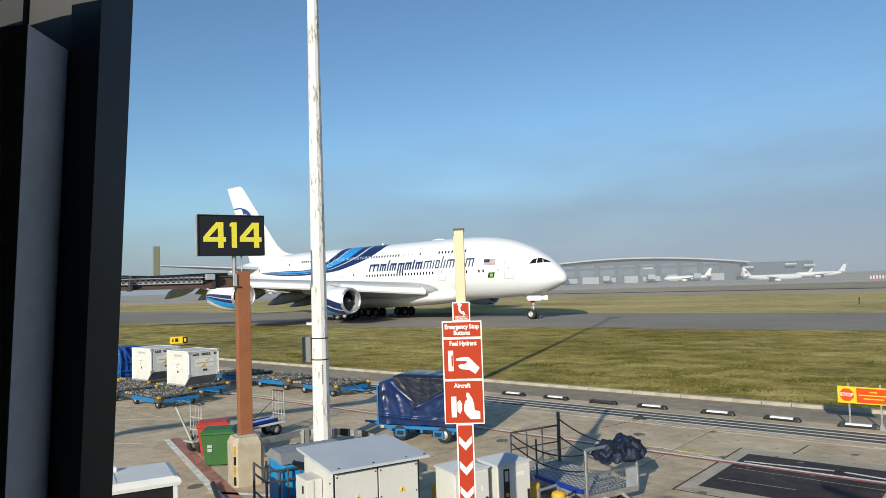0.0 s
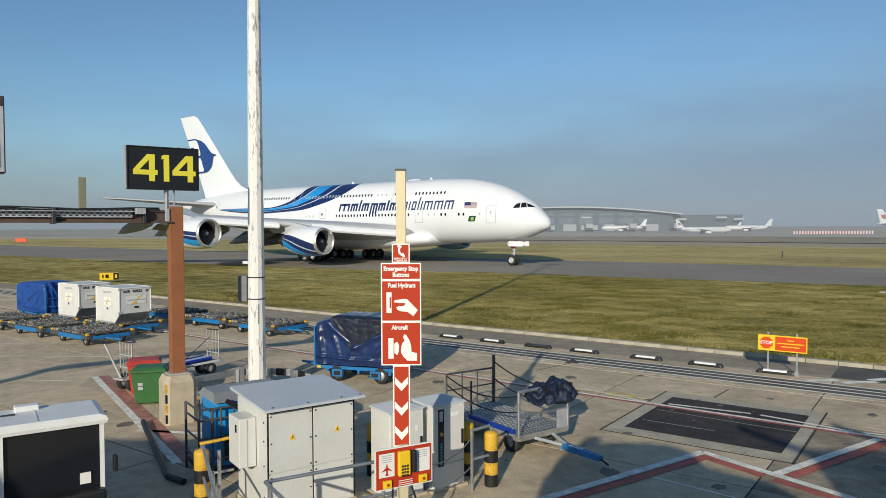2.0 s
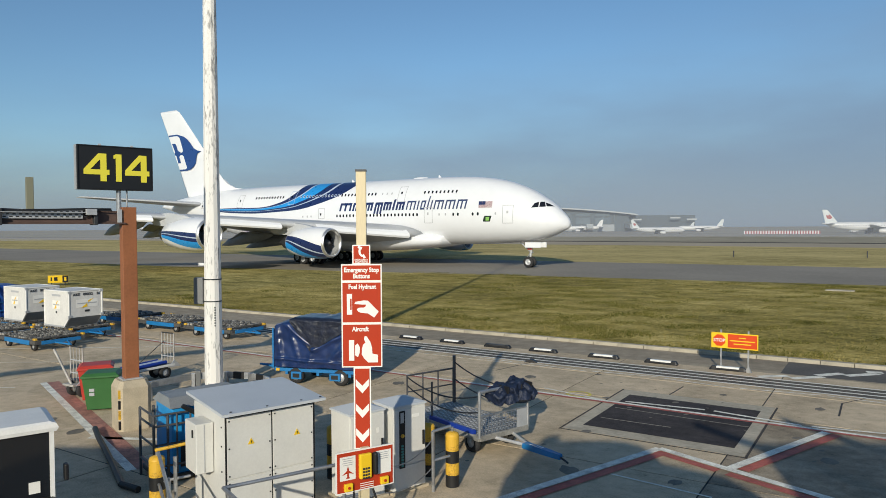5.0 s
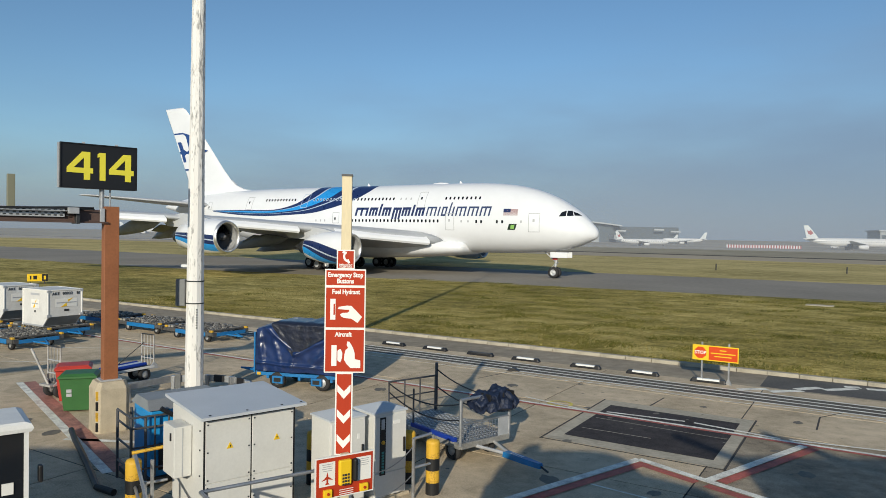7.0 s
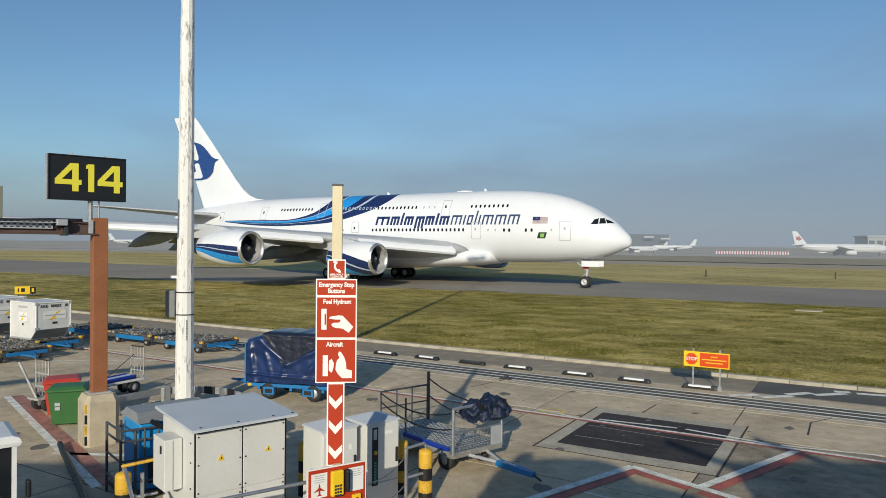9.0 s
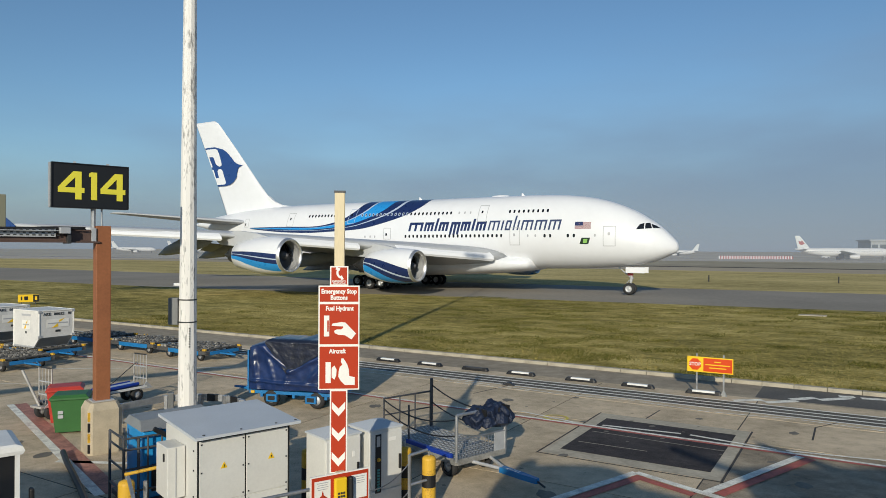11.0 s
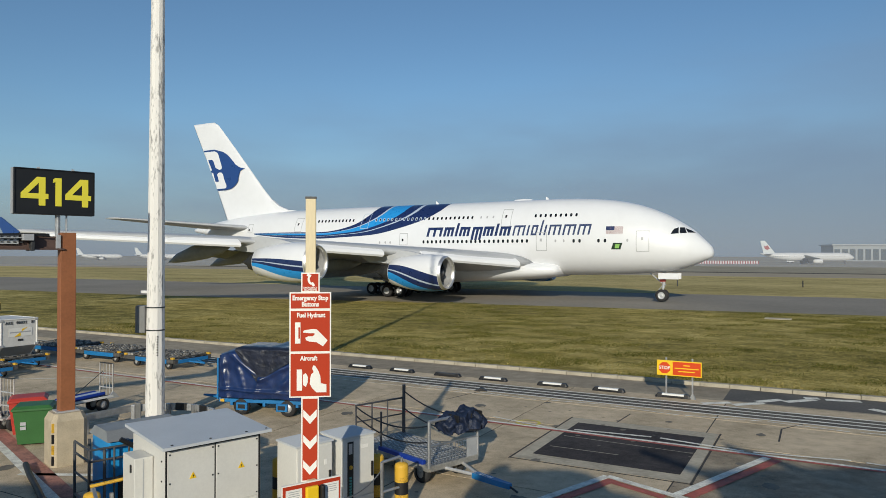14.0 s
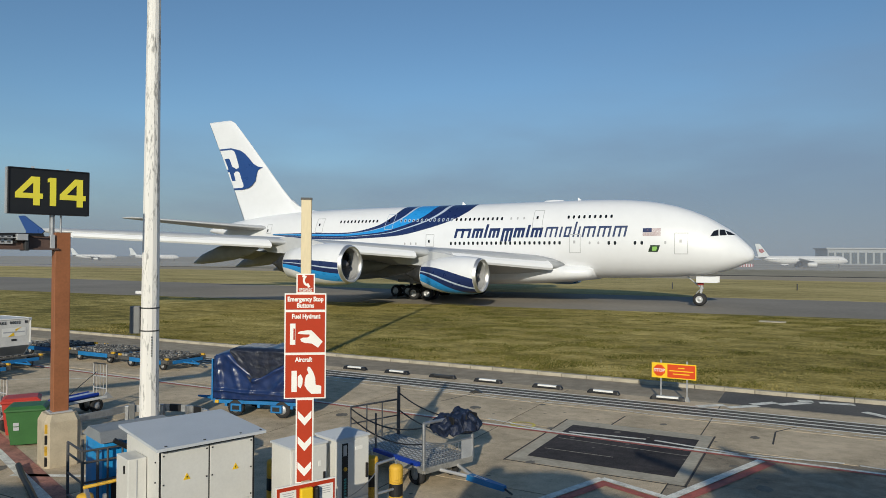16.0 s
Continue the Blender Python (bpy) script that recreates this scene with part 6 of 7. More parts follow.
def flat_trolley():
    th = thing("flat_trolley", pose(-9.95, 20.68, 0, 0, 0, 60), "pale steel flat trolley with railed ends and a raised drawbar", "trolley")
    L, w = 3.0, 0.58
    part("deck", boxed((0, 0, 0.40), (L, w, 0.06), 0.01), DOLLY_GREY, th)
    for y in (-w / 2 - 0.02, w / 2 + 0.02):
        part("deck_edge", boxed((0, y, 0.43), (L, 0.035, 0.07), 0.006), WHITE_PAINT, th)
    for x in (-L / 2, L / 2):
        for y in np.linspace(-w / 2, w / 2, 5):
            part("rail_bar", rod(bmesh.new(), (x, y, 0.40), (x, y, 1.40), 0.022 if abs(y) > w / 2 - 0.01 else 0.012), DULL_BAR, th)
        for z in (0.66, 1.02, 1.40):
            part("rail_bar", rod(bmesh.new(), (x, -w / 2, z), (x, w / 2, z), 0.02), ALU if z < 1.3 else DARK_METAL, th)
        part("corner_foot", prism([(-0.22, 0), (0.22, 0), (0.0, 0.22)], pose(x, -w / 2 - 0.03, 0.36), 0.03), ALU, th)
    for y, mat in ((-0.22, BLUE_DEEP), (0.0, PALE_LINE), (0.2, BLUE_DEEP)):
        part("rolled_cover", rod(bmesh.new(), (-0.2 + y, y, 0.50), (1.3, y + 0.05, 0.52), 0.055, n=12), mat, th)
    for x in (-L / 2 + 0.05, L / 2 - 0.3):
        for y in (-w / 2 + 0.06, w / 2 - 0.06):
            cart_wheel(th, (x, y, 0.21), 0.21, 0.12)
    part("tie_rod", rod(bmesh.new(), (L / 2 - 0.05, 0.1, 1.15), (0.45, 0.2, 0.46), 0.012), DARK_METAL, th)
    bm = bmesh.new()
    rod(bm, (-1.62, 0.05, 0.34), (-1.72, 0.72, 1.30), 0.035)
    rod(bm, (-1.56, 0.20, 0.34), (-1.70, 0.70, 1.22), 0.025)
    box(bm, (-1.58, 0.12, 0.34), (0.25, 0.5, 0.06), 0.01)
    part("drawbar", bm, DULL_BAR, th)
    return th


flat_trolley()


def blue_unit():
    th = thing("ground_power_unit", pose(-5.15, 13.55, 0, 0, 0, SKEW), "bright blue ground power unit with a grey lid", "power unit")
    part("body", boxed((0.1, 0, 0.74), (1.4, 0.95, 1.24), 0.03), UNIT_BLUE, th)
    bm = bmesh.new()
    rings(bm, [[(x, y, z) for x, y, z in ((-0.64, -0.52, 1.37), (0.84, -0.52, 1.37), (0.84, 0.52, 1.37), (-0.64, 0.52, 1.37))], [(-0.58, -0.26, 1.52), (0.80, -0.26, 1.52), (0.80, 0.40, 1.52), (-0.58, 0.40, 1.52)]], caps=(True, True))
    part("lid", bm, CONTAINER_GREY, th)
    bm = bmesh.new()
    for x in (-0.95, -0.7):
        for y in (-0.55, 0.3):
            rod(bm, (x, y, 0), (x, y, 1.3), 0.025)
    for z in (0.35, 0.75, 1.1, 1.3):
        rod(bm, (-0.95, -0.55, z), (-0.95, 0.3, z), 0.02)
        rod(bm, (-0.95, -0.55, z), (-0.2, -0.60, z), 0.02)
    for x in (-0.55, -0.3):
        rod(bm, (x, -0.60, 0.2), (x, -0.60, 1.3), 0.018)
    part("access_frame", bm, DARK_STEEL, th)
    part("dark_panel", boxed((-0.2, -0.49, 0.5), (0.5, 0.03, 0.5), 0.01), BLACK, th)
    bm = bmesh.new()
    tube(bm, [(-0.45, -0.60, 1.42), (-0.2, -0.64, 1.25), (0.05, -0.64, 1.0), (0.2, -0.62, 0.7)], 0.045, 8)
    part("hose", bm, BLACK, th)
    part("base", boxed((0, 0, 0.09), (1.7, 1.1, 0.1), 0.01), DARK_METAL, th)
    return th


blue_unit()
hose = thing("ground_hose", Matrix(), "thick black hose lying across the apron", "hose")
part("hose", tube(bmesh.new(), [(-8.46, 16.05, 0.06), (-7.95, 15.25, 0.06), (-7.40, 14.45, 0.06), (-6.8, 13.55, 0.06), (-6.35, 12.85, 0.06), (-6.12, 12.5, 0.06), (-5.7, 12.25, 0.06)], 0.06, 10), BLACK, hose)


# ---- service vehicle with an orange beacon ----
def service_vehicle():
    th = thing("service_vehicle", pose(-6.97, 9.25, 0, 0, 0, 38), "white-roofed airport service vehicle with dark glass and orange beacon", "vehicle")
    L, w = 2.6, 1.05
    roof = bmesh.new()
    rings(roof, [[(sx * L / 2 * k, sy * w / 2 * k, z) for sx, sy in ((-1, -1), (1, -1), (1, 1), (-1, 1))] for k, z in ((1.0, 1.88), (1.02, 1.93), (1.0, 1.99), (0.94, 2.02))], caps=(True, True))
    r = part("roof", roof, WHITE_PAINT, th, "white panelled roof")
    for x in (-0.85, -0.2, 0.45):
        part("roof_seam", boxed((x, 0, 2.022), (0.012, w * 0.85, 0.006)), LINE_GREY, r)
    part("hatch", boxed((0.35, 0.36, 2.05), (0.32, 0.18, 0.09), 0.02), WHITE_PAINT, r)
    part("roof_bar", boxed((0.05, 0.1, 2.03), (0.3, 0.03, 0.02)), DARK_METAL, r)
    part("cab_glass", boxed((0, 0, 1.42), (L - 0.14, w - 0.12, 0.92)), GLASS_DARK, th, "dark cab windows")
    part("body", boxed((0, 0, 0.66), (L - 0.05, w + 0.25, 0.60), 0.04), BLACK, th)
    for x in (-L / 2 + 0.06, 0.0, L / 2 - 0.06):
        for y in (-w / 2 + 0.04, w / 2 - 0.04):
            part("pillar", boxed((x, y, 1.42), (0.055, 0.055, 0.95)), WHITE_PAINT, th)
    part("sticker", boxed((L / 2 - 0.28, -w / 2 + 0.045, 1.12), (0.14, 0.012, 0.16)), SIGN_WHITE, th)
    part("mirror", boxed((L / 2 + 0.12, -w / 2 + 0.1, 1.25), (0.06, 0.12, 0.24), 0.02), BLACK, th)
    part("beacon", lathe(bmesh.new(), [(0.085, 2.02), (0.085, 2.05), (0.07, 2.17), (0.055, 2.2), (0.005, 2.2)], 20, "Z", Matrix.Translation((-0.72, -0.28, 0))), BEACON, th, "orange beacon", True)
    part("beacon_base", rod(bmesh.new(), (-0.72, -0.28, 2.0), (-0.72, -0.28, 2.05), 0.10, n=18), BLACK, th)
    for x in (-0.85, 0.85):
        for y in (-w / 2 - 0.02, w / 2 + 0.02):
            cart_wheel(th, (x, y, 0.32), 0.32, 0.2)
    return th


service_vehicle()


# ---- container dollies and containers ----
def dolly():
    th = thing("container_dolly", Matrix(), "roller-bed container dolly with a blue frame and yellow corners", "dolly", "container dollies in rows")
    L, w = 3.1, 1.9
    bm = bmesh.new()
    for y in (-w / 2, w / 2):
        box(bm, (0, y, 0.38), (L, 0.08, 0.16), 0.01)
    for x in (-L / 2, 0, L / 2):
        box(bm, (x, 0, 0.36), (0.08, w, 0.12))
    part("frame", bm, DOLLY_GREY, th, "grey steel frame")
    for y in (-w / 2 - 0.05, w / 2 + 0.05):
        part("side_beam", boxed((0.2, y, 0.36), (L * 0.62, 0.03, 0.17), 0.005), BLUE_STEEL, th, "blue side beam")
    part("end_beam", boxed((L / 2 + 0.05, 0, 0.36), (0.03, w * 0.8, 0.14)), BLUE_STEEL, th)
    first_roller = part("roller", rod(bmesh.new(), (0, -w / 2 + 0.06, 0.48), (0, w / 2 - 0.06, 0.48), 0.04, n=8), DOLLY_GREY, th, m=Matrix.Translation((-L / 2 + 0.2, 0, 0)))
    for i in range(1, 9):
        share("roller", first_roller, th, Matrix.Translation((-L / 2 + 0.2 + i * (L - 0.4) / 8, 0, 0)))
    bm = bmesh.new()
    for i in range(15):
        for j in range(8):
            box(bm, (-L / 2 + 0.15 + (i + 0.5) * (L - 0.3) / 15, -w / 2 + 0.12 + j * (w - 0.24) / 7, 0.49), (random.uniform(0.03, 0.16), random.uniform(0.05, 0.20), random.uniform(0.03, 0.14)), 0.0, pose(0, 0, 0, 0, 0, 0))
    tagged(part("castor_bed", bm, CASTOR_GREY, th), kind="stuff")
    for x in (-L / 2 + 0.1, L / 2 - 0.1):
        for y in (-w / 2 + 0.02, w / 2 - 0.02):
            part("corner_guard", boxed((x, y, 0.50), (0.18, 0.10, 0.08), 0.01), YELLOW, th)
    for x in (-L / 2 + 0.55, L / 2 - 0.55):
        for y in (-w / 2 + 0.22, w / 2 - 0.22):
            cart_wheel(th, (x, y, 0.19), 0.19, 0.13)
    bm = bmesh.new()
    rod(bm, (L / 2, -0.25, 0.32), (L / 2 + 0.7, 0, 0.26), 0.035)
    rod(bm, (L / 2, 0.25, 0.32), (L / 2 + 0.7, 0, 0.26), 0.035)
    part("drawbar", bm, BLUE_STEEL, th)
    return th


first = dolly()
first.matrix_basis = at(-30.4, 17.2)
for u, c, a in ((-34.2, 17.2, 0), (-36.4, 14.9, 0), (-32.6, 14.9, 0), (-28.9, 15.0, -1), (-32.0, 20.9, 0), (-28.3, 20.9, 1), (-24.7, 20.75, -1)):
    copy_thing(first, at(u, c, 0, a))


def container(m, code):
    th = thing("air_container", m, "white air freight container with sloped grey skirt and yellow mark", "container", "air freight containers on dollies")
    # x is the overhanging side
    prof = [(-0.78, 0), (0.78, 0), (1.22, 0.46), (1.22, 1.63), (-0.78, 1.63)]
    d = 1.53
    part("shell", plate(bmesh.new(), prof, d, Matrix.Translation((0, -d / 2, 0))), CONTAINER, th)
    part("sloped_skirt", sheet(bmesh.new(), [(0.80, -d / 2 + 0.06, 0.01), (0.80, d / 2 - 0.06, 0.01), (1.228, d / 2 - 0.06, 0.455), (1.228, -d / 2 + 0.06, 0.455)]), CONTAINER_GREY, th, "grey sloped lower panel")
    part("base_edge", boxed((0, 0, 0.04), (1.62, d + 0.03, 0.08), 0.01), ALU, th)
    bm = bmesh.new()
    for y in (-d / 2, d / 2):
        box(bm, (1.22, y, 1.05), (0.05, 0.05, 1.20), 0.01)
        box(bm, (-0.78, y, 0.82), (0.05, 0.05, 1.64), 0.01)
    for x in (1.22, -0.78):
        box(bm, (x, 0, 1.62), (0.05, d, 0.05), 0.01)
    for y in (-d / 2, d / 2):
        box(bm, (0.22, y, 1.62), (2.0, 0.05, 0.05), 0.01)
    part("edge_frame", bm, SIGN_WHITE, th)
    turned = pose(1.226, 0, 0, 0, 0, 90)
    for word, x in zip(code.split(), (-0.43, 0.10, 0.58)):
        part("code_word", letters(word, 0.17, bold=0.003, spacing=1.1), DARK_METAL, th, "dark container code", m=turned @ pose(x, -0.006, 1.46))
    part("mark", prism([(-0.28, -0.20), (0.02, -0.16), (0.0, -0.02), (0.32, 0.20), (0.05, 0.12), (0.06, 0.04)], turned @ Matrix.Translation((0.05, -0.012, 1.06))), SIGNAL_YELLOW, th, "yellow slanted mark")
    part("label_panel", boxed((0.05, -0.004, 1.06), (1.0, 0.006, 0.36), 0, turned), SIGN_WHITE, th)
    part("label_panel", boxed((0.2, -d / 2 - 0.004, 1.0), (0.62, 0.006, 0.38)), SIGN_WHITE, th)
    for y in (-d / 2, d / 2):
        for z in (0.50, 1.58):
            part("corner_bracket", boxed((1.225, y * 0.97, z), (0.05, 0.16, 0.12), 0.015), ALU, th)
    part("text_bar", boxed((0.05, -0.010, 1.06), (0.9, 0.006, 0.05), 0, turned), LINE_GREY, th)
    part("pictogram", boxed((0.05, -0.008, 0.72), (0.22, 0.006, 0.09), 0, turned), DARK_METAL, th)
    part("mark", prism([(-0.16, -0.20), (0.02, -0.16), (0.0, -0.02), (0.16, 0.20), (0.03, 0.12)], Matrix.Translation((0.2, -d / 2 - 0.012, 1.0))), SIGNAL_YELLOW, th)
    part("text_bar", boxed((0.2, -d / 2 - 0.006, 1.42), (0.7, 0.006, 0.09)), LINE_GREY, th)
    part("text_bar", boxed((0.2, -d / 2 - 0.010, 1.0), (0.5, 0.006, 0.05)), LINE_GREY, th)
    part("pictogram", boxed((0.2, -d / 2 - 0.006, 0.66), (0.12, 0.006, 0.10)), DARK_METAL, th)
    return th


container(at(-30.12, 16.95, 0.54) @ Matrix.Diagonal((0.95, 0.95, 0.95, 1)), "AKE 00032 BI")
container(at(-33.65, 17.0, 0.54) @ Matrix.Diagonal((0.95, 0.95, 0.95, 1)), "AKE 00170 BI")

# ---- small things on the grass ----
th = thing("taxiway_sign", at(-58.5, 31.9, 0, 62), "small yellow and black lettered taxiway sign on the grass", "sign")
part("housing", boxed((0, 0, 0.55), (1.5, 0.22, 0.62), 0.02), SIGNAL_YELLOW, th)
part("black_end", boxed((0.52, -0.115, 0.55), (0.42, 0.02, 0.58)), SIGN_BLACK, th)
for x, w in ((-0.50, 0.10), (-0.18, 0.26)):
    part("text_bar", boxed((x, -0.115, 0.56), (w, 0.02, 0.30)), SIGN_BLACK, th)
part("text_bar", boxed((0.52, -0.128, 0.55), (0.16, 0.01, 0.30)), SIGNAL_YELLOW, th)
for x in (-0.5, 0.5):
    part("leg", rod(bmesh.new(), (x, 0, 0), (x, 0, 0.3), 0.04), DARK_METAL, th)
lid = thing("drain_cover", at(-3.1, 57.4, 0.03), "pale concrete drain cover in the grass", "cover")
part("slab", boxed((0, 0, 0.02), (1.8, 1.0, 0.06), 0.01), FRAME, lid)
far_sign = thing("taxiway_sign", at(-235, 100, 0.02, 40), "small orange sign board beside the far taxiway edge", "sign")
part("board", boxed((0, 0, 1.0), (3.4, 0.3, 1.1), 0.02), ORANGE, far_sign)
for x in (-0.4, 0.4):
    part("leg", rod(bmesh.new(), (x, 0, 0), (x, 0, 0.55), 0.05), DARK_METAL, far_sign)
for u, c in ((-20, 112), (8, 108), (22, 100), (38, 104), (-3, 118)):
    mk = thing("edge_marker", at(u, c), "small dark marker post in the far grass", "marker", "marker posts in the grass")
    part("post", rod(bmesh.new(), (0, 0, 0), (0, 0, 1.0), 0.09), DARK_METAL, mk)


# ---- far side of the airfield ----
FAR_WHITE = material("far_aircraft_white", (0.72, 0.73, 0.74), 0.4, vary=0.04, scale=0.2)
FAR_GLASS = material("far_terminal_glass", (0.10, 0.14, 0.17), 0.3, vary=0.15, scale=0.05)
FAR_PANEL = material("far_terminal_panel", (0.33, 0.36, 0.38), 0.6, vary=0.1, scale=0.05)
FAR_DARK = material("far_terminal_dark", (0.06, 0.085, 0.105), 0.6, vary=0.1, scale=0.05)
FAR_ROOF = material("far_terminal_roof", (0.40, 0.43, 0.45), 0.5, vary=0.05, scale=0.05)
FAR_FIN_RED = plain("far_fin_red", (0.34, 0.06, 0.06), 0.4)
FAR_FIN_BLUE = plain("far_fin_blue", (0.03, 0.10, 0.28), 0.4)
FAR_FIN_PALE = plain("far_fin_pale", (0.62, 0.66, 0.68), 0.4)


def jet(name, m, length, fin_mat, label, mark=None):
    """A distant parked jet: nose toward +x, on its wheels."""
    th = thing(name, m, label, "aircraft", "jets parked across the field")
    r = length * 0.048
    zc = r * 1.75
    tab = [(0.0, 0.02, -0.25), (0.02, 0.45, -0.15), (0.06, 0.82, 0.0), (0.12, 1.0, 0.0), (0.68, 1.0, 0.0), (0.84, 0.72, 0.22), (0.95, 0.32, 0.55), (1.0, 0.06, 0.75)]
    loops = [[Vector((length * (0.5 - t), r * k * math.cos(a), zc + r * dz + r * k * math.sin(a))) for a in (2 * math.pi * i / 20 for i in range(20))] for t, k, dz in tab]
    part("fuselage", rings(bmesh.new(), loops, caps=(True, True)), FAR_WHITE, th, smooth=True)
    for sy in (-1, 1):
        bm = bmesh.new()
        rings(bm, [[Vector((length * (0.5 - le - x * ch), sy * y * length, zc - r * 0.5 + y * length * 0.09 + h * ch * length)) for x, h in airfoil(8, 0.11)] for y, le, ch in ((0.03, 0.36, 0.20), (0.16, 0.45, 0.11), (0.45, 0.62, 0.04))], caps=(True, True))
        part("wing", bm, FAR_PANEL, th, smooth=True)
        bm = bmesh.new()
        rings(bm, [[Vector((length * (0.5 - le - x * ch), sy * y * length, zc + r * 0.6 + h * ch * length)) for x, h in airfoil(6, 0.10)] for y, le, ch in ((0.01, 0.86, 0.10), (0.16, 0.95, 0.04))], caps=(True, True))
        part("tailplane", bm, FAR_PANEL, th)
        part("engine", lathe(bmesh.new(), [(0.85 * r * 0.55, 0), (r * 0.58, -0.02 * length), (r * 0.5, -0.08 * length), (r * 0.25, -0.10 * length)], 16, "X", Matrix.Translation((length * 0.12, sy * length * 0.155, zc - r * 1.05))), FAR_WHITE, th, smooth=True)
        part("main_gear", boxed((-length * 0.03, sy * length * 0.055, zc * 0.4), (length * 0.05, 0.8, zc * 0.8)), DARK_METAL, th)
    part("nose_gear", boxed((length * 0.40, 0, zc * 0.35), (0.8, 0.5, zc * 0.7)), DARK_METAL, th)
    h = length * 0.15
    z0 = zc + r * 0.75
    part("fin", plate(bmesh.new(), [(-length * 0.335, z0), (-length * 0.45, z0 + h), (-length * 0.50, z0 + h), (-length * 0.465, z0)], 0.5, Matrix.Translation((0, -0.25, 0))), fin_mat, th, "coloured tail fin")
    if mark:
        part("fin_mark", plate(bmesh.new(), [(-length * 0.395, z0 + h * 0.40), (-length * 0.425, z0 + h * 0.66), (-length * 0.44, z0 + h * 0.56), (-length * 0.462, z0 + h * 0.62), (-length * 0.452, z0 + h * 0.36), (-length * 0.425, z0 + h * 0.28)], 0.02, Matrix.Translation((0, -0.30, 0))), mark, th)
    bm = bmesh.new()
    for i in range(int(length / 1.6)):
        box(bm, (length * 0.38 - i * 1.25, -r * 0.985, zc + r * 0.15), (0.5, 0.06, 0.5))
    # panel grey instead of dark glass: the fading by haze is in the colour
    part("hazed_windows", bm, FAR_PANEL, th)
    return th


def far(x, y, turn=0.0):
    return pose(x, y, -0.05, 0, 0, turn)


jet("parked_jet", far(119, 420, -8), 31, FAR_FIN_PALE, "white twin jet with red and blue fin parked far off", FAR_FIN_RED)
jet("parked_jet", far(112, 640, 172), 40, FAR_WHITE, "white jet parked before the far terminal")
jet("parked_jet", far(192, 620, 160), 30, FAR_FIN_PALE, "white jet with a red fin parked far off", FAR_FIN_BLUE)
jet("parked_jet", far(206, 600, 172), 38, FAR_FIN_PALE, "white jet with a pale fin parked far off", FAR_FIN_RED)
jet("parked_jet", far(229, 393, -14), 50, FAR_FIN_PALE, "long white twin jet with a red-marked pale fin", FAR_FIN_RED)
jet("parked_jet", far(-222, 640, 10), 42, FAR_FIN_PALE, "pale jet half lost in the far haze")
jet("parked_jet", far(-300, 700, 10), 42, FAR_FIN_PALE, "pale jet half lost in the far haze")


def far_terminal():
    th = thing("terminal", far(67, 680, -3), "wide far terminal with a shallow curved pale roof and glass front", "building")
    outline = [(-98, 0)] + [(-98 + 191 * i / 20, 14.9 + 7.0 * math.sin(math.pi * (7 + 191 * i / 20) / 205) ** 0.9) for i in range(21)] + [(93, 0)]
    part("glass_hall", plate(bmesh.new(), outline, 40, Matrix.Translation((0, -20, 0))), FAR_DARK, th)
    loops = []
    for i in range(21):
        x = -105 + 205 * i / 20
        z = 15.5 + 7.0 * math.sin(math.pi * min(1, max(0, (x + 105) / 205))) ** 0.9
        loops.append([Vector((x, -26, z - 0.6)), Vector((x, -26, z + 0.6)), Vector((x, 30, z + 2.2)), Vector((x, 30, z))])
    part("roof", rings(bmesh.new(), loops, caps=(True, True)), FAR_ROOF, th, "shallow curved pale roof")
    part("wing_block", boxed((118, 4, 7.5), (74, 34, 15)), FAR_DARK, th)
    for i in range(17):
        p = part("facade_pier", boxed((-80 + i * 10, -20.6, 7.5), (0.7, 1.0, 15)), FAR_GLASS, th)
    for i in range(9):
        part("upper_glazing", boxed((-75 + i * 18, -20.4, 15.6), (13, 0.4, 2.2)), FAR_GLASS, th)
        part("glazing", boxed((-75 + i * 18, -20.4, 9.8), (13, 0.4, 5.5)), FAR_GLASS, th)
        part("light_panel", boxed((-72 + i * 18, -21.4, 3.4), (9 + (i % 3) * 3, 2.0, 6.4 - (i % 2) * 2)), FAR_PANEL, th)
    for x, z in ((100, 11), (135, 12.5), (150, 11), (15, 13)):
        part("sign_panel", boxed((x, -21.2, z), (9, 0.3, 1.4)), FAR_ROOF, th)
    for i in range(5):
        part("jetty", boxed((-60 + i * 38, -34, 5), (6, 26, 4)), FAR_PANEL, th)
    return th


far_terminal()


def far_hall(x, y, w, h, label, turn=0.0, bays=8):
    th = thing("hangar", far(x, y, turn), label, "building", "buildings across the field")
    part("hall", boxed((0, 0, h / 2), (w, 30, h)), FAR_PANEL, th)
    part("roof", boxed((0, 0, h + 0.6), (w + 3, 33, 1.2), 0.2), FAR_ROOF, th)
    for i in range(bays):
        part("bay_door", boxed((-w / 2 + (i + 0.5) * w / bays, -15.2, h * 0.42), (w / bays * 0.7, 0.5, h * 0.7)), FAR_DARK, th)
    return th


far_hall(-118, 640, 46, 9, "pale far hangar with a row of bays", 4)
far_hall(430, 620, 90, 14, "grey far terminal pier with glazed bays", -12, 14)

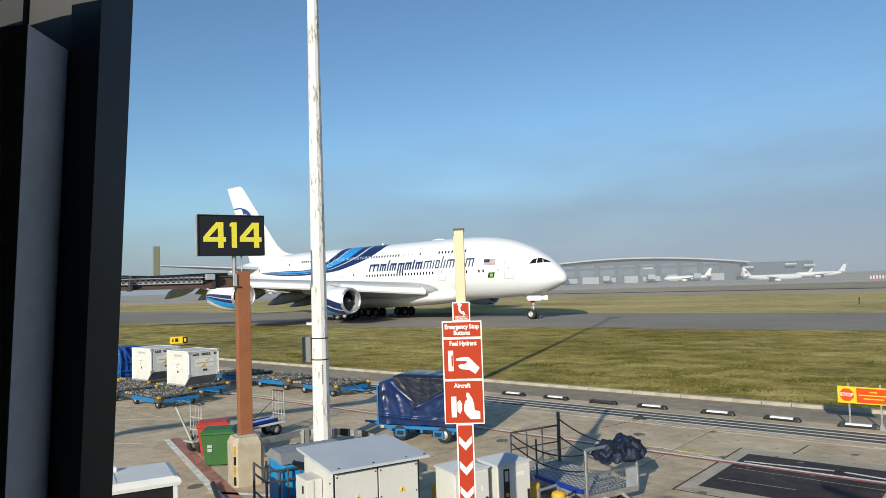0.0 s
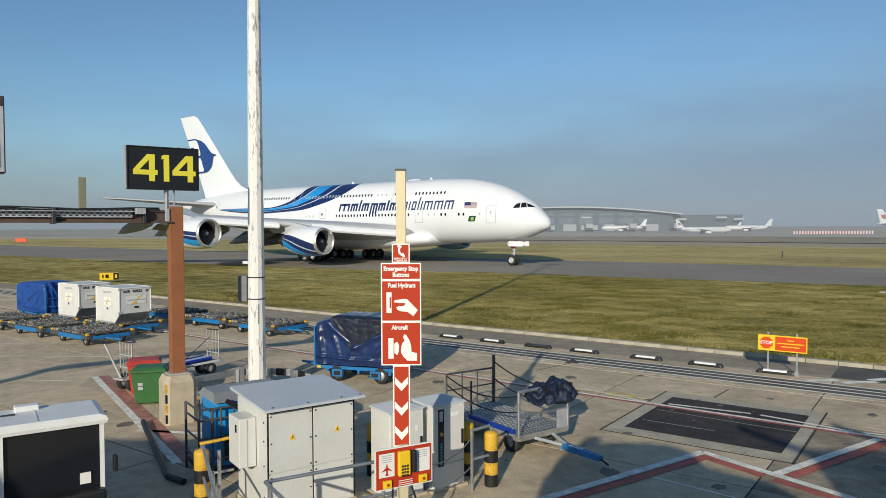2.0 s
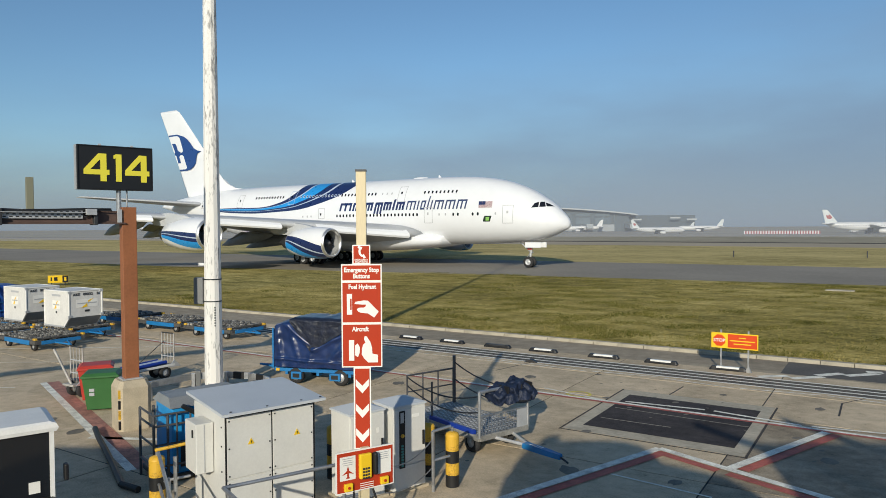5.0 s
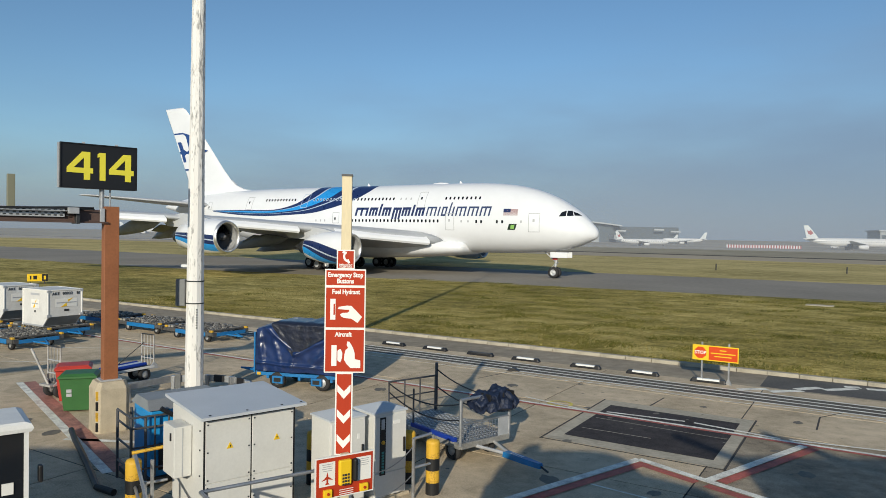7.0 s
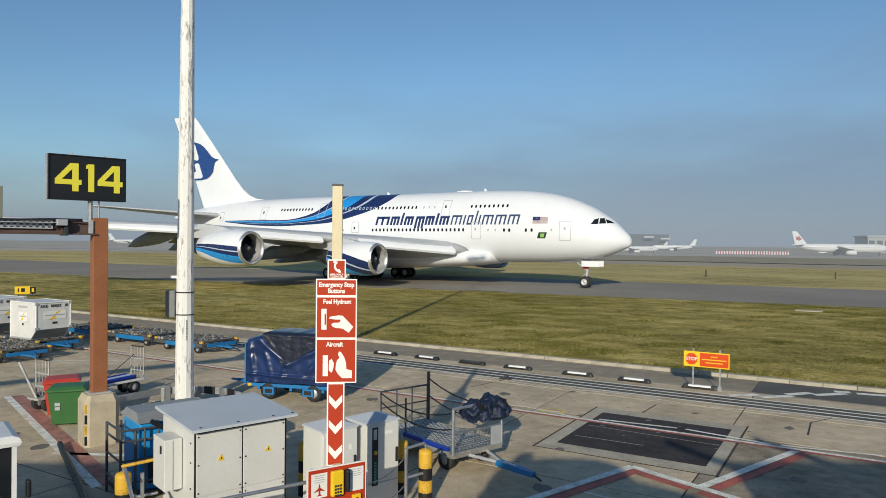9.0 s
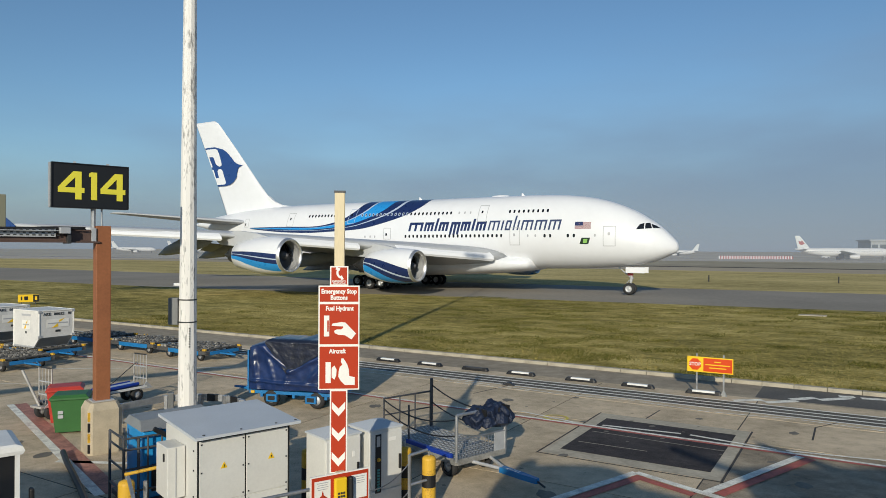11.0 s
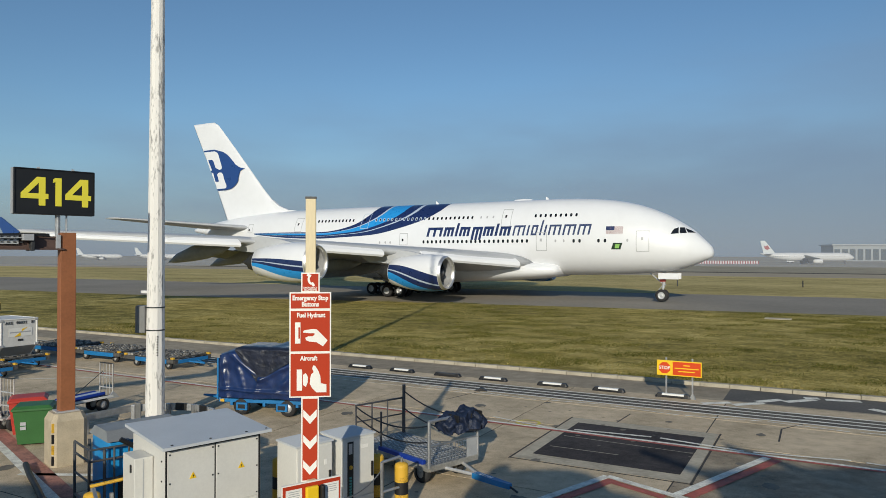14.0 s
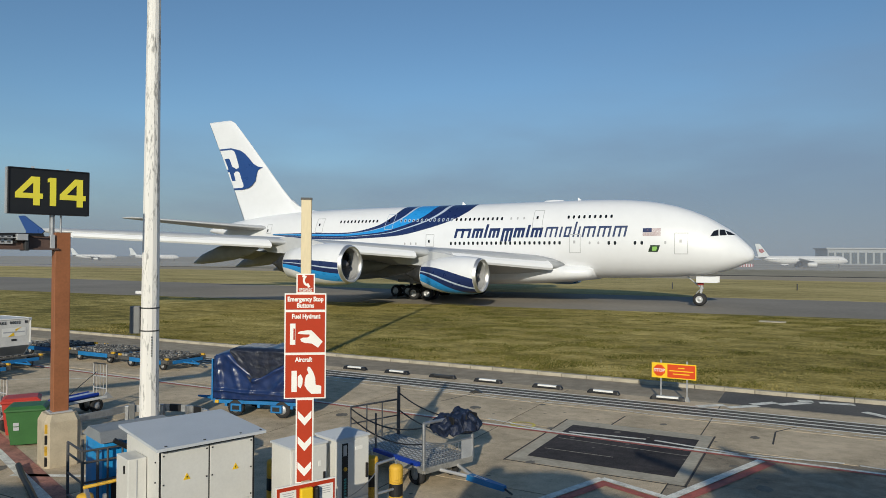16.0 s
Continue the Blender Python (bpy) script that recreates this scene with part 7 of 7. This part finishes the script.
# red and white blast fence
post = thing("barrier_post", far(166, 409), "red and white striped barrier board far off", "barrier", "striped barrier boards")
part("white_part", boxed((-0.36, 0, 0.9), (0.72, 0.5, 1.8)), FAR_WHITE, post)
part("red_part", boxed((0.36, 0, 0.9), (0.72, 0.5, 1.8)), FAR_FIN_RED, post)
for i in range(1, 28):
    copy_thing(post, far(166 + i * 1.46, 409 - i * 0.2))
van = thing("van", far(262, 470), "small white airfield van far off", "van")
part("body", boxed((0, 0, 1.2), (5.0, 2.0, 1.7), 0.3), FAR_WHITE, van)
for x in (-1.5, 1.5):
    part("wheel", rod(bmesh.new(), (x, -1.05, 0.4), (x, 1.05, 0.4), 0.4, n=14), RUBBER, van)


# ---- translucent sheet that paints haze before the far buildings ----
def haze_sheet(radius, high, strength, waver):
    m = bpy.data.materials.new("painted_haze")
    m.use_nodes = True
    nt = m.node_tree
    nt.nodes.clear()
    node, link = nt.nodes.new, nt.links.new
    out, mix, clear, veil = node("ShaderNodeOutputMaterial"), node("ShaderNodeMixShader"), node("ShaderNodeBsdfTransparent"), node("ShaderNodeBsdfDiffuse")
    # haze as a pale blue-grey sheet colour, thinning out with height
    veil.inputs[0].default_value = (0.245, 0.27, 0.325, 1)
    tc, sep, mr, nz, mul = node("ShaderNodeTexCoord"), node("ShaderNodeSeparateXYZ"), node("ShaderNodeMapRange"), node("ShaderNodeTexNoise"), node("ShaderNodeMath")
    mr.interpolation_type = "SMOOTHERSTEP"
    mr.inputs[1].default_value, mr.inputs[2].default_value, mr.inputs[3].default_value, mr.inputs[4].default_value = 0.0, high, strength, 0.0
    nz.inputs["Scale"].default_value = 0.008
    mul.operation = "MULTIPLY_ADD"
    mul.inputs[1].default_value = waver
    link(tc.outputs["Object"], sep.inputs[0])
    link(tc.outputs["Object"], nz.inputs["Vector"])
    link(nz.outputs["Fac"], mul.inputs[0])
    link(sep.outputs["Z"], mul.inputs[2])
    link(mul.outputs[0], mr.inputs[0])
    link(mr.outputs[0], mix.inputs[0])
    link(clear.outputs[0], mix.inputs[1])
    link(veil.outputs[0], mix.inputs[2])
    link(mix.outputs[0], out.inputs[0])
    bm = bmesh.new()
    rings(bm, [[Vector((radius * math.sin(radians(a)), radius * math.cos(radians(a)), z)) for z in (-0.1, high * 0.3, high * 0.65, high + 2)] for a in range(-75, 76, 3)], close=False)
    ob = mesh_object("haze_sheet", bm, m, True)
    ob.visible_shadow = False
    return tagged(ob, "curved translucent sheet painting morning haze over the far field", "fog", kind="structure")


haze_sheet(340, 70, 0.46, 20)


# ---- the boarding bridge round the camera ----
CAB_DARK = material("cab_lining_dark", (0.018, 0.018, 0.020), 0.7, vary=0.1)
CAB_GREY = material("cab_window_reveal", (0.60, 0.60, 0.62), 0.5, vary=0.1)
CAB_OUT = material("bridge_cladding", (0.45, 0.46, 0.47), 0.6, vary=0.1)


def cab():
    def wall(name, bm, mat=CAB_DARK, label="plain dark lining of the boarding bridge cab"):
        return tagged(mesh_object(name, bm, mat), label, "wall", kind="structure")
    lean = 0.058
    def jx(z, off=0.0):
        return -0.590 + off + lean * (z - 4.72)
    wall("wall_front_left", plate(bmesh.new(), [(-1.4, 2.9), (jx(2.9, -0.125), 2.9), (jx(5.25, -0.125), 5.25), (-0.85, 5.22), (-1.05, 5.0), (-1.35, 4.6)], 0.08, Matrix.Translation((0, 0.70, 0))))
    bm = bmesh.new()
    rings(bm, [[Vector((jx(z, dx), y, z)) for dx, y in ((-0.030, 0.60), (-0.047, 0.694), (-0.124, 0.694), (-0.124, 0.60))] for z in (3.9, 5.06)], caps=(True, True))
    wall("window_reveal", bm, CAB_GREY, "grey metal window reveal")
    # added black filler that closes the gap behind the reveal
    wall("window_edge_black", plate(bmesh.new(), [(jx(3.9, -0.1245), 3.9), (jx(3.9, -0.0455), 3.9), (jx(5.06, -0.0455), 5.06), (jx(5.06, -0.1245), 5.06)], 0.07, Matrix.Translation((0, 0.696, 0))), BLACK, "black window edge plate: rubber gasket, gap filler, blackened reveal top")
    # top of the reveal, coloured black so the sun doesn't brighten it
    wall("window_edge_black", plate(bmesh.new(), [(jx(5.06, -0.125), 5.062), (jx(5.06, -0.045), 5.062), (jx(5.25, -0.045), 5.25), (jx(5.25, -0.125), 5.25)], 0.06, Matrix.Translation((0, 0.71, 0))), BLACK, "black window edge plate: rubber gasket, gap filler, blackened reveal top")
    # the rubber gasket itself
    wall("window_edge_black", plate(bmesh.new(), [(jx(3.9, -0.045), 3.9), (jx(3.9), 3.9), (jx(5.25), 5.25), (jx(5.25, -0.045), 5.25)], 0.07, Matrix.Translation((0, 0.695, 0))), BLACK, "black window edge plate: rubber gasket, gap filler, blackened reveal top")
    wall("wall_front_right", boxed((1.3, 0.74, 3.8), (0.4, 0.08, 1.6)))
    wall("wall_front_low", boxed((0.25, 0.74, 3.42), (1.72, 0.08, 0.96)))
    wall("wall_left", boxed((-1.44, -0.72, 3.6), (0.08, 3.0, 1.5)))
    wall("wall_right", boxed((1.5, -0.72, 3.6), (0.08, 3.0, 1.5)))
    wall("wall_back", boxed((0.05, -2.24, 4.0), (2.8, 0.08, 2.2)))
    wall("floor", boxed((0.03, -0.72, 2.86), (3.0, 3.0, 0.08)), CAB_DARK, "dark floor of the boarding bridge cab")
    arch = [(0.05 + 1.49 * math.copysign(abs(math.cos(a)) ** 0.55, math.cos(a)), 4.2 + 0.97 * abs(math.sin(a)) ** 0.7) for a in (math.pi * i / 24 for i in range(25))]
    bm = bmesh.new()
    rings(bm, [[Vector((x, y, z)) for x, z in arch + [(0.05 + (x - 0.05) * 0.97, z - 0.04) for x, z in arch[::-1]]] for y in (-2.28, 0.62)], caps=(False, False))
    wall("ceiling", bm, CAB_DARK, "dark arched ceiling of the boarding bridge cab")
    wall("bridge_tunnel", boxed((-12.4, -1.2, 4.0), (7.4, 2.8, 2.3)), CAB_OUT, "grey cladding of the boarding bridge tunnel")
    wall("bridge_corridor", boxed((-5.09, -1.2, 3.3), (7.2, 2.8, 0.9)), CAB_OUT, "grey cladding of the low bridge corridor")
    # unseen block, its outline set so the cab's shadow reaches further right
    hood = [(1.56, 2.9), (1.56, 4.80), (1.05, 4.80), (1.05, 5.05), (2.4, 4.72), (2.8, 4.45), (2.9, 4.0), (2.9, 2.9)]
    bm = bmesh.new()
    rings(bm, [[Vector((x, y, z)) for x, z in hood] for y in (-2.2, -0.3)], caps=(True, True))
    wall("shadow_hood", bm, CAB_OUT, "unseen grey hood added to widen the cast apron shadow")
    # unseen rods added to throw slanting shadow bands on the apron
    for x0, z0, x1, z1 in ((2.0, 6.62, 6.2, 4.28), (4.2, 6.75, 9.4, 3.6)):
        wall("shadow_strut", rod(bmesh.new(), (x0, -2.2, z0), (x1, -2.2, z1), 0.10), CAB_OUT, "unseen slanting strut added to cast a shadow band")
    # unseen close-set slats added to lay a partial shadow over the lower right
    for i in range(16):
        wall("shadow_slat", boxed((6.3, -2.3, 4.35 + i * 0.115), (6.4, 0.02, 0.102)), CAB_OUT, "unseen thin grey slat added to dim the apron")
    # unseen legs added to hold the slats, short enough to shade nothing in view
    for x in (3.2, 6.2, 9.4):
        wall("unseen_leg", boxed((x, -2.36, 2.2), (0.08, 0.08, 4.4)), CAB_OUT, "unseen grey steel leg below the bridge and its added slats")
    for x in (-14.0, -1.0, 1.1):
        wall("unseen_leg", boxed((x, -1.5, 1.4), (0.4, 0.4, 2.85)), CAB_OUT, "unseen grey steel leg below the bridge and its added slats")


cab()


# ---- blades of grass along the near verge ----
def grass_blades(name, count, u0, u1, c0, depth, power, low, high, mat, label, patchy):
    """Loose blades over a stretch of the plan; patchy ones gather where a slow pattern of waves is high."""
    rng = np.random.default_rng(4 + count)
    c = c0 + depth * rng.random(count) ** power
    u = u0 + (u1 - u0) * rng.random(count)
    if patchy:
        wave = np.sin(u * 0.9 + 1.7 * np.sin(c * 0.8)) + np.sin(c * 1.9 + 1.3 * np.sin(u * 0.47)) + 0.8 * np.sin(u * 2.3 - c * 1.1) + 0.9 * np.sin(u * 0.21 + c * 0.13)
        keep = wave + 0.035 * (u + 8) + rng.normal(0, 0.6, count) > 0.9
        u, c = u[keep], c[keep]
    n = len(u)
    h = low + (high - low) * rng.random(n) ** 1.6
    a = rng.random(n) * math.pi
    w = 0.012 + 0.016 * rng.random(n)
    lean = (rng.random((n, 2)) - 0.5) * 0.16
    x, y = u * AX.x + c * AY.x, u * AX.y + c * AY.y
    base = np.stack([x, y, np.full(n, 0.025)], 1)
    side_v = np.stack([np.cos(a) * w, np.sin(a) * w, np.zeros(n)], 1)
    tip = base + np.stack([lean[:, 0], lean[:, 1], h], 1)
    verts = np.stack([base - side_v, base + side_v, tip], 1).reshape(-1, 3)
    me = bpy.data.meshes.new(name)
    me.from_pydata(verts.tolist(), [], np.arange(n * 3).reshape(-1, 3).tolist())
    me.materials.append(mat)
    return tagged(new(name, me), label, "grass", kind="stuff")


GRASS_BLADE = material("grass_blade", (0.17, 0.15, 0.036), 0.95, vary=0.35, scale=0.5, fine=3.6, lo=0.36, hi=0.64, other=(0.42, 0.34, 0.12), spec=0.1)
GREEN_BLADE = material("green_grass_blade", (0.075, 0.085, 0.014), 0.95, vary=0.3, scale=0.5, fine=3.6, lo=0.36, hi=0.64, other=(0.16, 0.15, 0.035), spec=0.1)
grass_blades("grass_blades", 170000, -42, 32, 27.05, 34, 1.5, 0.02, 0.07, GRASS_BLADE, "short dry yellow-green grass blades along the verge", False)
grass_blades("grass_tufts", 420000, -42, 32, 27.05, 35, 1.25, 0.03, 0.11, GREEN_BLADE, "scattered darker green tufts in the mown grass", True)


# ---- what moves ----
NOSE = Vector((33.83, 66.00, 0.0))
# seconds and metres still to roll
ROLL = [(0, 38.38), (0.5, 37.30), (1, 35.75), (1.5, 34.05), (2, 32.50), (2.5, 31.23), (3, 29.85), (3.5, 28.60), (4, 27.38), (6.5, 21.00), (7, 19.82), (7.5, 18.63), (8, 17.43),
        (8.5, 16.28), (9, 15.13), (11.5, 9.48), (12, 8.40), (12.5, 7.33), (13, 6.26), (13.5, 5.20), (14, 4.15), (14.5, 3.08), (15, 2.05), (15.5, 1.03), (16, 0.00)]


def motions():
    walk(AIRLINER, [(t, pose(*(NOSE - AX * s), 0, 0, TURN)) for t, s in ROLL])
    fine = [i * 0.25 for i in range(65)]
    left = np.interp(fine, [r[0] for r in ROLL], [r[1] for r in ROLL])
    for ob, p, r in SPINNING:
        walk(ob, [(t, pose(*p, 0, math.degrees((ROLL[0][1] - s) / r), 0)) for t, s in zip(fine, left)])


motions()
